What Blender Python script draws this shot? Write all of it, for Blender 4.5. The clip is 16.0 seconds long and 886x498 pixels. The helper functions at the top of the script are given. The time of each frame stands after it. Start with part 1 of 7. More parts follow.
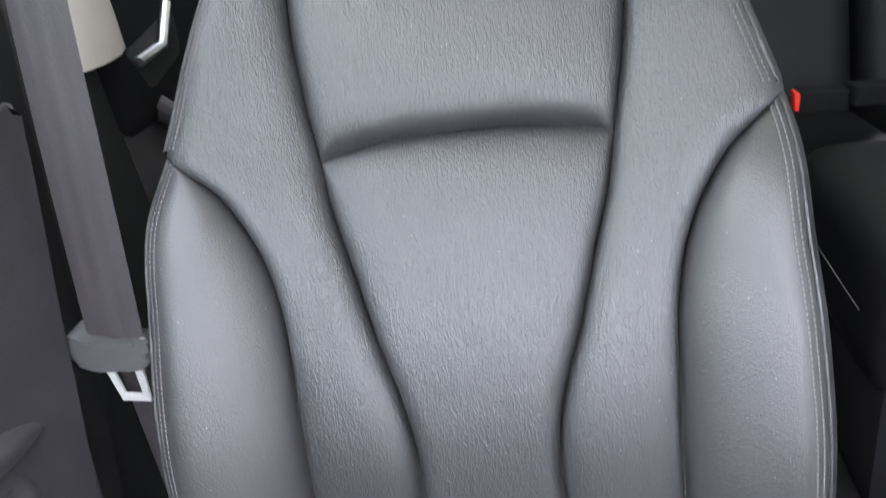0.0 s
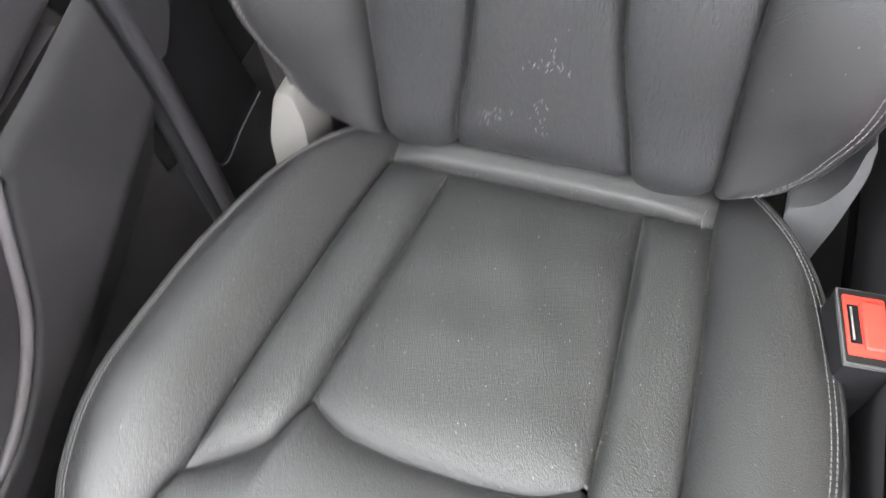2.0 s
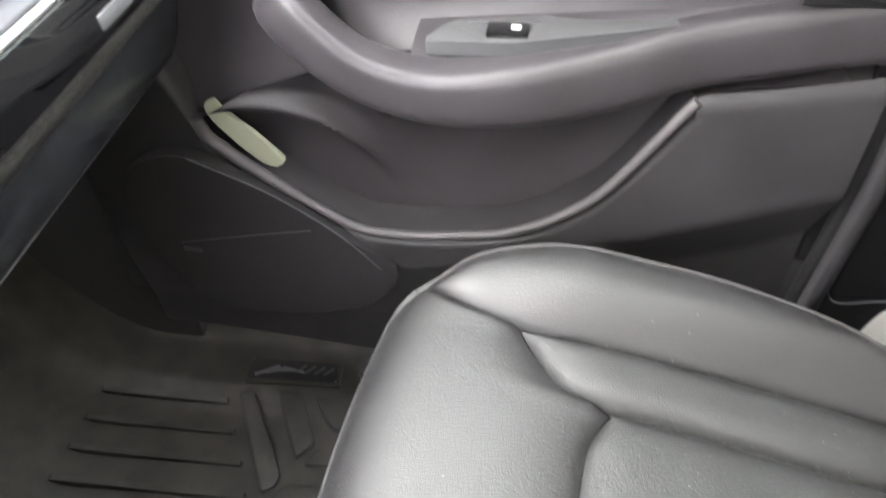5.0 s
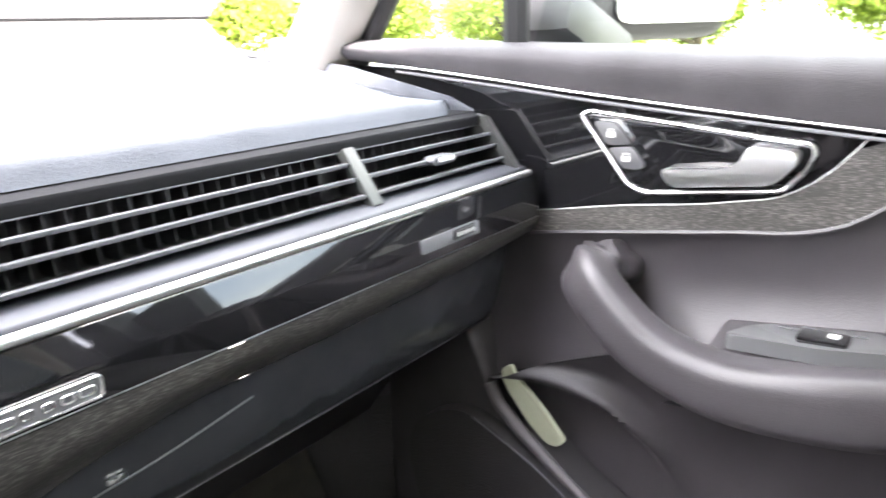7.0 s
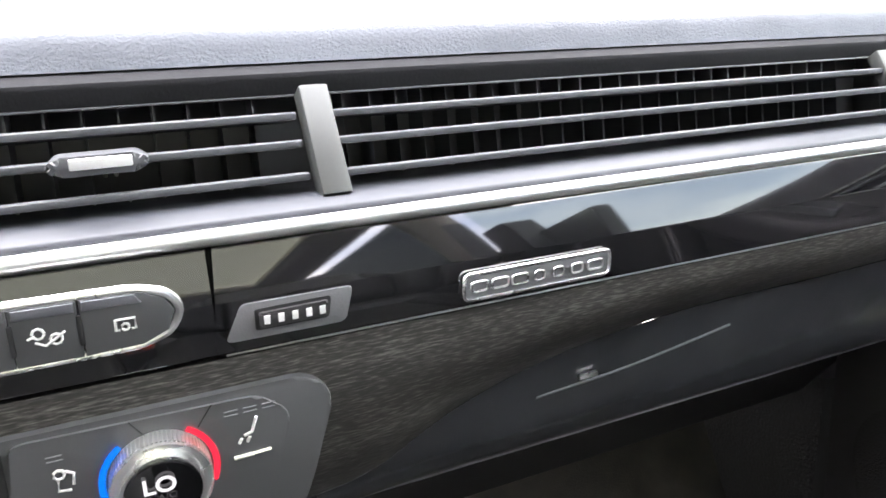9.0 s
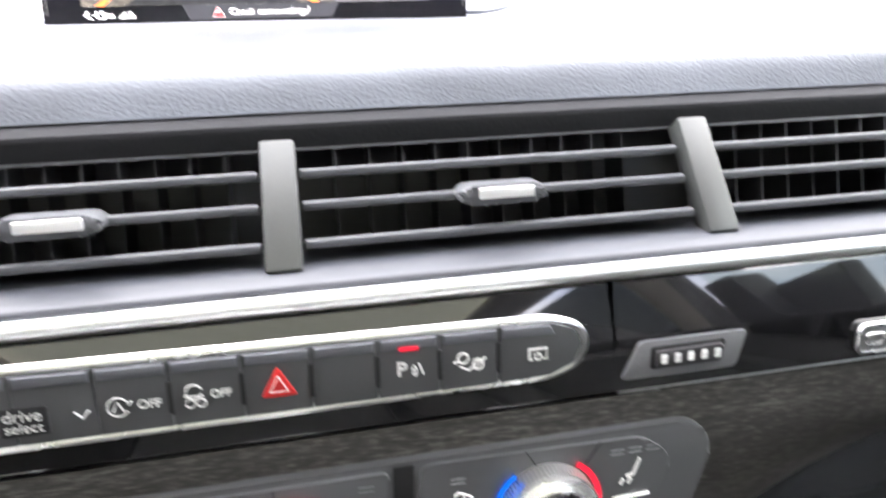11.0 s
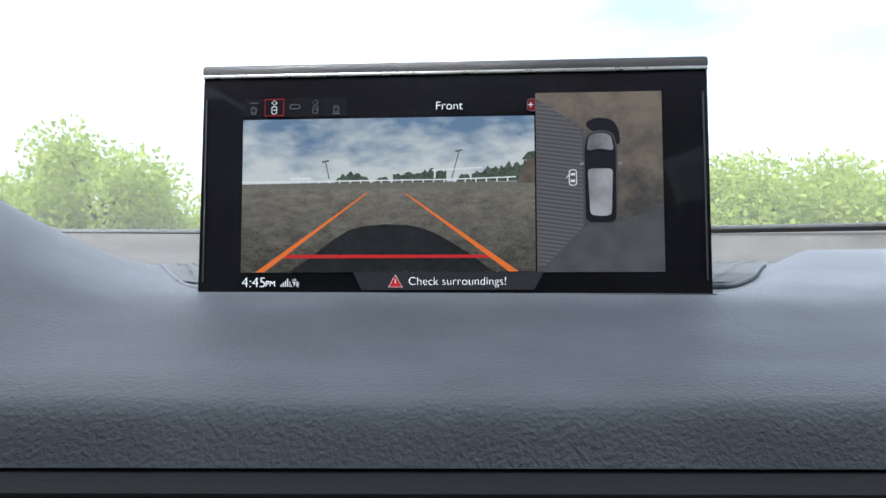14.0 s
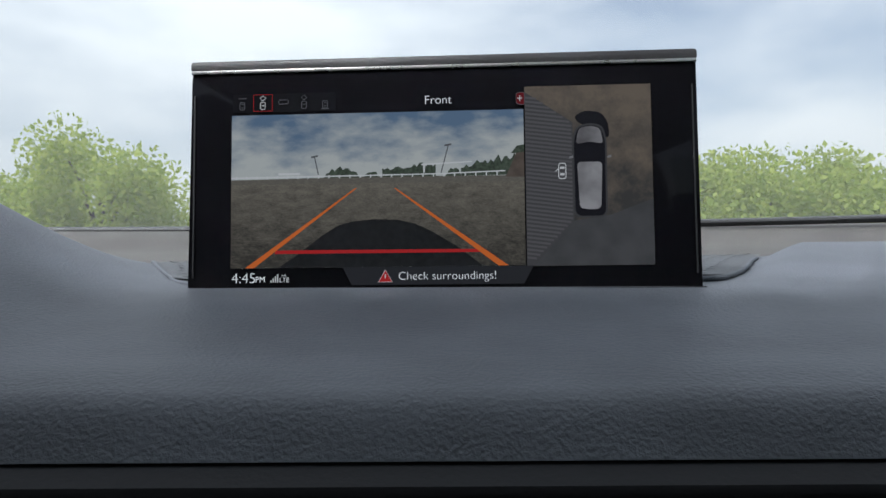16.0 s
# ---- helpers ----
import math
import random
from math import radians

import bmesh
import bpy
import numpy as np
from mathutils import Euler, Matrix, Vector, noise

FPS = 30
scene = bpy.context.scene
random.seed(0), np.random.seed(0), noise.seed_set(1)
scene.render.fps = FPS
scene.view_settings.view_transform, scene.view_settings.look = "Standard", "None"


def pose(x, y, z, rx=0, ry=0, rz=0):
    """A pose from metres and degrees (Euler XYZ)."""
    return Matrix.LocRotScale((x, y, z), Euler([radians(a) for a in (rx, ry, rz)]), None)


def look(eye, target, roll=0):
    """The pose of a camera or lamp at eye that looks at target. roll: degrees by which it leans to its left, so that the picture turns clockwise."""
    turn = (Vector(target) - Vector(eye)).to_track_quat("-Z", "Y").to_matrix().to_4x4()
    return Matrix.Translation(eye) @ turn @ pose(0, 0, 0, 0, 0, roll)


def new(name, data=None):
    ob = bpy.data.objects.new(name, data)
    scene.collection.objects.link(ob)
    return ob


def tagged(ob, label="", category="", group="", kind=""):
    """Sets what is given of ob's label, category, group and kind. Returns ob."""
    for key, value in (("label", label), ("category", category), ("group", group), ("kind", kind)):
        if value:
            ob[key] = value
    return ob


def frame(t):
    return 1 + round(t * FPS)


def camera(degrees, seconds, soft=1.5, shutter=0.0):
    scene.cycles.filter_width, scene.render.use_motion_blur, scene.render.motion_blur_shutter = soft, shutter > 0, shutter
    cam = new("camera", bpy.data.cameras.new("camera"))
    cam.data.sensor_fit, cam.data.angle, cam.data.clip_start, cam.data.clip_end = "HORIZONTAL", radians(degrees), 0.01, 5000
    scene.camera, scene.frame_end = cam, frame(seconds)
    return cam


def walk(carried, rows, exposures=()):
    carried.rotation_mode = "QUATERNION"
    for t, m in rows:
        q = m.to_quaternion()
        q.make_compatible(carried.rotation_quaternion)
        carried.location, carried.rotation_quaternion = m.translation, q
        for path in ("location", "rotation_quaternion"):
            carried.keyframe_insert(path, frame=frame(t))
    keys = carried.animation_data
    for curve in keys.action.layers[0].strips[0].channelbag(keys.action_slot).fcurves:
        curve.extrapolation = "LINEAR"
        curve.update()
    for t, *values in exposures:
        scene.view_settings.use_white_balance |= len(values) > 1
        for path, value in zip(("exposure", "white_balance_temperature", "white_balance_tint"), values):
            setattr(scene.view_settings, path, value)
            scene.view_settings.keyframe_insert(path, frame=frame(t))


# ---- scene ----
cam = camera(60.9, 16.0, shutter=0.35)
PATH = [
    (0, (0.3021, 0.1561, 0.9874), (0.4098, -0.3638, 0.7079), -10.40),
    (0.5, (0.3037, 0.1387, 0.9729), (0.4095, -0.3370, 0.6228), -10.92),
    (1, (0.3068, 0.1416, 0.9540), (0.4225, -0.2767, 0.5396), -11.77),
    (1.5, (0.2971, 0.1366, 0.9425), (0.4366, -0.2080, 0.4716), -13.47),
    (2, (0.2652, 0.1448, 0.9260), (0.4301, -0.1254, 0.4163), -13.64),
    (2.5, (0.2105, 0.1438, 0.9332), (0.4123, -0.0489, 0.4020), -12.49),
    (3, (0.1423, 0.1307, 0.9353), (0.3766, -0.0109, 0.4014), -6.95),
    (3.5, (0.1146, 0.1138, 0.9191), (0.3716, 0.0169, 0.3857), -0.57),
    (4, (0.1103, 0.1127, 0.9041), (0.4071, 0.0683, 0.3846), 1.83),
    (4.5, (0.1326, 0.1030, 0.8981), (0.4922, 0.1203, 0.4181), 0.17),
    (4.7, (0.1378, 0.0955, 0.9064), (0.5275, 0.1346, 0.4519), -0.03),
    (6.8, (0.1307, 0.0217, 0.8298), (0.6041, 0.3493, 0.6607), -2.55),
    (7, (0.1276, 0.0243, 0.8260), (0.5795, 0.3844, 0.6645), -2.03),
    (7.5, (0.1102, 0.0453, 0.8137), (0.4874, 0.4868, 0.6627), -1.90),
    (8, (0.0998, 0.0704, 0.7965), (0.4050, 0.5642, 0.6450), -1.63),
    (8.2, (0.0986, 0.0791, 0.7890), (0.3799, 0.5858, 0.6335), -1.59),
    (10.3, (0.0708, 0.1307, 0.7592), (0.2248, 0.6841, 0.5859), -2.71),
    (10.5, (0.0543, 0.1348, 0.7609), (0.1898, 0.6938, 0.5900), -2.80),
    (11, (0.0171, 0.1340, 0.7720), (0.1180, 0.7082, 0.6302), -2.15),
    (11.5, (-0.0159, 0.1364, 0.7936), (0.0499, 0.7292, 0.7284), -1.02),
    (12, (-0.0176, 0.1847, 0.8019), (0.0107, 0.7839, 0.7908), 0.11),
    (12.5, (0.0029, 0.2403, 0.8050), (-0.0021, 0.8401, 0.8197), 0.41),
    (13, (0.0121, 0.2545, 0.7951), (-0.0119, 0.8532, 0.8277), 0.36),
    (13.5, (0.0194, 0.2495, 0.7963), (-0.0095, 0.8474, 0.8362), 0.12),
    (14, (0.0176, 0.2486, 0.7958), (-0.0188, 0.8460, 0.8385), -0.10),
    (14.5, (0.0163, 0.2523, 0.7942), (-0.0183, 0.8500, 0.8341), -0.21),
    (15, (0.0186, 0.2520, 0.7941), (-0.0136, 0.8498, 0.8334), -0.40),
    (15.5, (0.0204, 0.2506, 0.7943), (-0.0129, 0.8483, 0.8351), -0.51),
    (16, (0.0214, 0.2493, 0.7949), (-0.0137, 0.8469, 0.8348), -0.53),
]
EXPOSURES = [
    (0.0, 3.85, 6050, 19), (0.5, 3.85, 6100, 19), (1.0, 3.9, 6300, 17), (2.0, 4.05, 6500, 15), (3.0, 4.15, 6600, 15), (4.7, 4.3, 6700, 15), (6.8, 4.3, 6500, 18),
    (7.5, 4.2, 6450, 18), (8.2, 4.1, 6450, 18), (10.3, 4.1, 6550, 18), (11.0, 3.95, 6500, 18), (11.5, 3.25, 6350, 15), (12.0, 2.65, 6250, 12), (12.5, 2.15, 6100, 10),
    (13.0, 1.68, 5900, 9), (13.5, 1.55, 5850, 8), (14.0, 1.2, 5800, 8), (14.5, 0.9, 5800, 8), (15.0, 0.6, 5800, 8), (16.0, 0.3, 5900, 9),
]
walk(cam, [(t, look(eye, target, roll)) for t, eye, target, roll in PATH], EXPOSURES)

# ---- world and sun ----
world = bpy.data.worlds.new("sky")
scene.world = world
world.use_nodes = True
wn, wl = world.node_tree.nodes, world.node_tree.links
wn.clear()
w_out = wn.new("ShaderNodeOutputWorld")
w_bg = wn.new("ShaderNodeBackground")
w_sky = wn.new("ShaderNodeTexSky")
w_sky.sky_type = "NISHITA"
w_sky.sun_disc = False
SUN_EL, SUN_ROT = radians(48), radians(215)
w_sky.sun_elevation, w_sky.sun_rotation = SUN_EL, SUN_ROT
w_co = wn.new("ShaderNodeTexCoord")
w_map = wn.new("ShaderNodeMapping")
w_map.inputs["Scale"].default_value = (1.0, 1.0, 2.6)
w_map.inputs["Location"].default_value = (0.75, 0.2, 0.4)
w_n = wn.new("ShaderNodeTexNoise")
w_n.inputs["Scale"].default_value = 1.7
w_n.inputs["Detail"].default_value = 7
w_n.inputs["Roughness"].default_value = 0.48
w_ramp = wn.new("ShaderNodeValToRGB")
w_ramp.color_ramp.elements[0].position = 0.34
w_ramp.color_ramp.elements[0].color = (0.26, 0.26, 0.26, 1)
w_ramp.color_ramp.elements[1].position = 0.55
w_mix = wn.new("ShaderNodeMixRGB")
w_mix.inputs[2].default_value = (10.2, 10.2, 10.0, 1)
wl.new(w_co.outputs["Generated"], w_map.inputs["Vector"])
wl.new(w_map.outputs["Vector"], w_n.inputs["Vector"])
wl.new(w_n.outputs["Fac"], w_ramp.inputs["Fac"])
wl.new(w_ramp.outputs["Color"], w_mix.inputs[0])
wl.new(w_sky.outputs["Color"], w_mix.inputs[1])
w_sep = wn.new("ShaderNodeSeparateXYZ")
w_rise = wn.new("ShaderNodeMath")
w_rise.operation, w_rise.use_clamp = "MULTIPLY_ADD", False
w_rise.inputs[1].default_value, w_rise.inputs[2].default_value = 0.95, 0.50
w_mul = wn.new("ShaderNodeVectorMath")
w_mul.operation = "SCALE"
wl.new(w_co.outputs["Generated"], w_sep.inputs[0])
wl.new(w_sep.outputs["Z"], w_rise.inputs[0])
wl.new(w_mix.outputs["Color"], w_mul.inputs[0])
wl.new(w_rise.outputs[0], w_mul.inputs["Scale"])
wl.new(w_mul.outputs["Vector"], w_bg.inputs["Color"])
w_bg.inputs["Strength"].default_value = 0.10
wl.new(w_bg.outputs["Background"], w_out.inputs["Surface"])

sun = new("sun", bpy.data.lights.new("sun", "SUN"))
sun.data.energy, sun.data.angle, sun.data.color = 3.0, radians(7.0), (1.0, 0.96, 0.9)
sun.matrix_world = look((0, 0, 20), (0 - math.sin(SUN_ROT) * math.cos(SUN_EL), 0 - math.cos(SUN_ROT) * math.cos(SUN_EL), 20 - math.sin(SUN_EL)))


# ---- small tools ----
def dashes(points, r, seed=1, keep=0.62, skip=0.0):
    """Short stitches along a line."""
    rnd = random.Random(seed)
    bm = bmesh.new()
    for a, b in zip(points, points[1:]):
        if rnd.random() >= skip:
            a, b = Vector(a), Vector(b)
            tube([a, a.lerp(b, keep)], r, 5, bm=bm)
    return bm


def obj(name, mesh, parent=None, label=""):
    ob = new(name, mesh)
    ob.parent = parent
    if label:
        ob["label"] = label
    return ob


def part(name, bm, material, parent=None, label="", smooth=True, angle=35):
    mesh = bpy.data.meshes.new(name)
    bmesh.ops.recalc_face_normals(bm, faces=bm.faces)
    bm.to_mesh(mesh)
    bm.free()
    mesh.materials.append(material)
    if smooth:
        mesh.shade_smooth()
        mesh.set_sharp_from_angle(angle=radians(angle))
    return obj(name, mesh, parent, label)


def thing(name, label, category, kind="", group="", at=(0, 0, 0)):
    ob = new(name)
    ob.location = at
    ob.empty_display_size = 0.02
    return tagged(ob, label, category, group, kind)


def spline(keys):
    """A smooth curve through (position, value) pairs."""
    px = np.array([k[0] for k in keys], float)
    pv = np.array([k[1] for k in keys], float)
    slope = np.gradient(pv, px)

    def f(q):
        q = min(max(q, px[0]), px[-1])
        i = min(max(int(np.searchsorted(px, q)) - 1, 0), len(px) - 2)
        w = px[i + 1] - px[i]
        t = (q - px[i]) / w
        return float((2 * t**3 - 3 * t**2 + 1) * pv[i] + (t**3 - 2 * t**2 + t) * w * slope[i] + (-2 * t**3 + 3 * t**2) * pv[i + 1] + (t**3 - t**2) * w * slope[i + 1])

    return f


def smooth(a, b, q):
    t = min(max((q - a) / (b - a), 0.0), 1.0)
    return t * t * (3 - 2 * t)


def grid(fn, nu, nv, bm=None, even=False, close_u=False):
    """A sheet of (nu + 1) x (nv + 1) points fn(s, t), denser towards the edges unless even."""
    bm = bm or bmesh.new()
    ease = (lambda k, m: k / m) if even else (lambda k, m: 0.5 - 0.5 * math.cos(math.pi * k / m))
    rows = [[bm.verts.new(fn(ease(i, nu), ease(j, nv))) for i in range(nu + (0 if close_u else 1))] for j in range(nv + 1)]
    for j in range(nv):
        for i in range(nu):
            k = (i + 1) % len(rows[j])
            bm.faces.new((rows[j][i], rows[j][k], rows[j + 1][k], rows[j + 1][i]))
    return bm


def box(size, at=(0, 0, 0), bevel=0.0, turn=None, bm=None, segments=2):
    bm = bm or bmesh.new()
    m = Matrix.Translation(at) @ (turn or Matrix()) @ Matrix.Diagonal((*size, 1))
    made = bmesh.ops.create_cube(bm, size=1, matrix=m)["verts"]
    if bevel:
        edges = list({e for v in made for e in v.link_edges})
        bmesh.ops.bevel(bm, geom=edges, offset=bevel, segments=segments, affect="EDGES", profile=0.6)
    return bm


def prism(points, a, b, place, bevel=0.0, bm=None, segments=2):
    """A closed outline of (u, v) points, drawn out from a to b; place(u, v, w) gives the point in the world."""
    bm = bm or bmesh.new()
    low = [bm.verts.new(place(u, v, a)) for u, v in points]
    top = [bm.verts.new(place(u, v, b)) for u, v in points]
    n = len(points)
    cap = bm.faces.new(top)
    bm.faces.new(list(reversed(low)))
    for i in range(n):
        bm.faces.new((low[i], low[(i + 1) % n], top[(i + 1) % n], top[i]))
    if bevel:
        bmesh.ops.bevel(bm, geom=list(cap.edges), offset=bevel, segments=segments, affect="EDGES", profile=0.6)
    return bm


def rounded(points, r, n=4):
    """Rounds the corners of a closed outline."""
    out = []
    m = len(points)
    for i in range(m):
        p, q, s = Vector(points[i - 1]), Vector(points[i]), Vector(points[(i + 1) % m])
        a, b = p - q, s - q
        k = min(r, a.length * 0.45, b.length * 0.45)
        a, b = q + a.normalized() * k, q + b.normalized() * k
        for j in range(n + 1):
            t = j / n
            out.append(tuple((1 - t) ** 2 * a + 2 * t * (1 - t) * q + t * t * b))
    return out


def tube(points, r, n=8, bm=None, closed=False, flat=1.0, up=(0, 0, 1), square=False):
    """A round bar along a line of points."""
    bm = bm or bmesh.new()
    pts = [Vector(p) for p in points]
    m = len(pts)
    rings = []
    for i, p in enumerate(pts):
        a = pts[(i - 1) % m] if closed or i else p
        b = pts[(i + 1) % m] if closed or i < m - 1 else p
        d = (b - a).normalized()
        side = d.cross(Vector(up))
        side = side.normalized() if side.length > 1e-5 else Vector((1, 0, 0))
        over = side.cross(d).normalized()
        rr = r(i / max(m - 1, 1)) if callable(r) else r
        box_like = [(abs(math.cos(k * math.tau / n)) ** 5 + abs(math.sin(k * math.tau / n)) ** 5) ** -0.2 if square else 1.0 for k in range(n)]
        rings.append([bm.verts.new(p + rr * box_like[k] * (side * math.cos(k * math.tau / n) + over * flat * math.sin(k * math.tau / n))) for k in range(n)])
    for i in range(m if closed else m - 1):
        u, v = rings[i], rings[(i + 1) % m]
        for k in range(n):
            bm.faces.new((u[k], u[(k + 1) % n], v[(k + 1) % n], v[k]))
    if not closed:
        bm.faces.new(rings[0])
        bm.faces.new(list(reversed(rings[-1])))
    return bm


def along(points, n):
    """n points at even steps along a line through the given ones, made smooth."""
    pts = [Vector(p) for p in points]
    cum = [0.0]
    for a, b in zip(pts, pts[1:]):
        cum.append(cum[-1] + max((b - a).length, 1e-6))
    fs = [spline(list(zip(cum, [p[k] for p in pts]))) for k in range(len(pts[0]))]
    return [tuple(f(cum[-1] * i / (n - 1)) for f in fs) for i in range(n)]


def disc(center, r, normal, depth, n=32, bevel=0.0, bm=None):
    """A round plate or drum with its face towards normal."""
    bm = bm or bmesh.new()
    m = Matrix.Translation(center) @ Vector(normal).to_track_quat("Z", "Y").to_matrix().to_4x4()
    made = bmesh.ops.create_cone(bm, cap_ends=True, segments=n, radius1=r, radius2=r, depth=depth, matrix=m)["verts"]
    if bevel:
        edges = [e for e in {e for v in made for e in v.link_edges} if any(len(f.verts) > 4 for f in e.link_faces)]
        bmesh.ops.bevel(bm, geom=edges, offset=bevel, segments=2, affect="EDGES")
    return bm


def words(body, m, width, material, parent, name="lettering", bold=0.0, label=""):
    """Flat lettering with the built-in font, of that width, centred on the pose m (its x along the line, its y up)."""
    c = bpy.data.curves.new("words", "FONT")
    c.body, c.size, c.align_x, c.align_y, c.offset, c.extrude = body, 1.0, "CENTER", "CENTER", bold, 0.01
    ob = bpy.data.objects.new("words", c)
    scene.collection.objects.link(ob)
    mesh = bpy.data.meshes.new_from_object(ob.evaluated_get(bpy.context.evaluated_depsgraph_get()))
    bpy.data.objects.remove(ob)
    bpy.data.curves.remove(c)
    xs = [v.co.x for v in mesh.vertices]
    k = width / (max(xs) - min(xs))
    mesh.transform(m @ Matrix.Diagonal((k, k, min(k, 0.02), 1)))
    mesh.materials.clear()
    mesh.materials.append(material)
    return obj(name, mesh, parent, label)


# ---- materials ----
def material(name, color, rough=0.5, metal=0.0, spec=0.5, grain=0.0, grain_size=0.001, stain=0.0, stain_size=0.05, coat=0.0, second=None, stretch=(1, 1, 1), rough_var=0.0):
    """A surface with a fine relief (grain) and slow changes of colour and gloss (stain)."""
    m = bpy.data.materials.new(name)
    m.use_nodes = True
    nt = m.node_tree
    b = nt.nodes["Principled BSDF"]
    b.inputs["Base Color"].default_value = (*color, 1)
    b.inputs["Roughness"].default_value = rough
    b.inputs["Metallic"].default_value = metal
    b.inputs["Specular IOR Level"].default_value = spec
    b.inputs["Coat Weight"].default_value = coat
    b.inputs["Coat Roughness"].default_value = 0.05
    co = nt.nodes.new("ShaderNodeTexCoord")
    mp = nt.nodes.new("ShaderNodeMapping")
    mp.inputs["Scale"].default_value = stretch
    nt.links.new(co.outputs["Object"], mp.inputs["Vector"])
    if grain:
        n = nt.nodes.new("ShaderNodeTexNoise")
        n.inputs["Scale"].default_value = 1 / grain_size
        n.inputs["Detail"].default_value = 3
        bump = nt.nodes.new("ShaderNodeBump")
        bump.inputs["Strength"].default_value = grain
        bump.inputs["Distance"].default_value = grain_size * 0.5
        nt.links.new(mp.outputs["Vector"], n.inputs["Vector"])
        nt.links.new(n.outputs["Fac"], bump.inputs["Height"])
        nt.links.new(bump.outputs["Normal"], b.inputs["Normal"])
    if stain or second or rough_var:
        n2 = nt.nodes.new("ShaderNodeTexNoise")
        n2.inputs["Scale"].default_value = 1 / stain_size
        n2.inputs["Detail"].default_value = 5
        nt.links.new(mp.outputs["Vector"], n2.inputs["Vector"])
        ramp = nt.nodes.new("ShaderNodeValToRGB")
        ramp.color_ramp.elements[0].position, ramp.color_ramp.elements[1].position = 0.35, 0.68
        other = second or tuple(min(1, c * (1 + stain)) for c in color)
        ramp.color_ramp.elements[0].color = (*color, 1)
        ramp.color_ramp.elements[1].color = (*other, 1)
        nt.links.new(n2.outputs["Fac"], ramp.inputs["Fac"])
        nt.links.new(ramp.outputs["Color"], b.inputs["Base Color"])
        if rough_var:
            mr = nt.nodes.new("ShaderNodeMapRange")
            mr.inputs["To Min"].default_value = rough - rough_var
            mr.inputs["To Max"].default_value = rough + rough_var
            nt.links.new(n2.outputs["Fac"], mr.inputs["Value"])
            nt.links.new(mr.outputs["Result"], b.inputs["Roughness"])
    return m


def glow(name, color, strength=1.0, speckle=0.0, size=0.002, second=None, flat=1.0, rise=0.0, mid=0.0, rough=0.5):
    """A lit patch of a display."""
    m = bpy.data.materials.new(name)
    m.use_nodes = True
    nt = m.node_tree
    b = nt.nodes["Principled BSDF"]
    b.inputs["Base Color"].default_value = (0.004, 0.004, 0.005, 1)
    b.inputs["Roughness"].default_value = 0.06
    b.inputs["Specular IOR Level"].default_value = 0.12
    b.inputs["Emission Color"].default_value = (*color, 1)
    b.inputs["Emission Strength"].default_value = strength
    if speckle:
        co = nt.nodes.new("ShaderNodeTexCoord")
        n = nt.nodes.new("ShaderNodeTexNoise")
        n.inputs["Scale"].default_value = 1 / size
        n.inputs["Detail"].default_value = 8
        n.inputs["Roughness"].default_value = rough
        ramp = nt.nodes.new("ShaderNodeValToRGB")
        ramp.color_ramp.elements[0].position, ramp.color_ramp.elements[1].position = 0.36, 0.66
        ramp.color_ramp.elements[0].color = (*color, 1)
        ramp.color_ramp.elements[1].color = (*(second or tuple(c * (1 + speckle) for c in color)), 1)
        mp = nt.nodes.new("ShaderNodeMapping")
        mp.inputs["Scale"].default_value = (1, 1, flat)
        nt.links.new(co.outputs["Object"], mp.inputs["Vector"])
        nt.links.new(mp.outputs["Vector"], n.inputs["Vector"])
        # the picture grows lighter or darker with its height
        sep = nt.nodes.new("ShaderNodeSeparateXYZ")
        nt.links.new(co.outputs["Object"], sep.inputs[0])
        slope_z = nt.nodes.new("ShaderNodeMath")
        slope_z.operation = "MULTIPLY_ADD"
        slope_z.inputs[1].default_value, slope_z.inputs[2].default_value = rise, -rise * mid
        nt.links.new(sep.outputs["Z"], slope_z.inputs[0])
        total = nt.nodes.new("ShaderNodeMath")
        nt.links.new(slope_z.outputs[0], total.inputs[0])
        nt.links.new(n.outputs["Fac"], total.inputs[1])
        nt.links.new(total.outputs[0], ramp.inputs["Fac"])
        nt.links.new(ramp.outputs["Color"], b.inputs["Emission Color"])
    return m


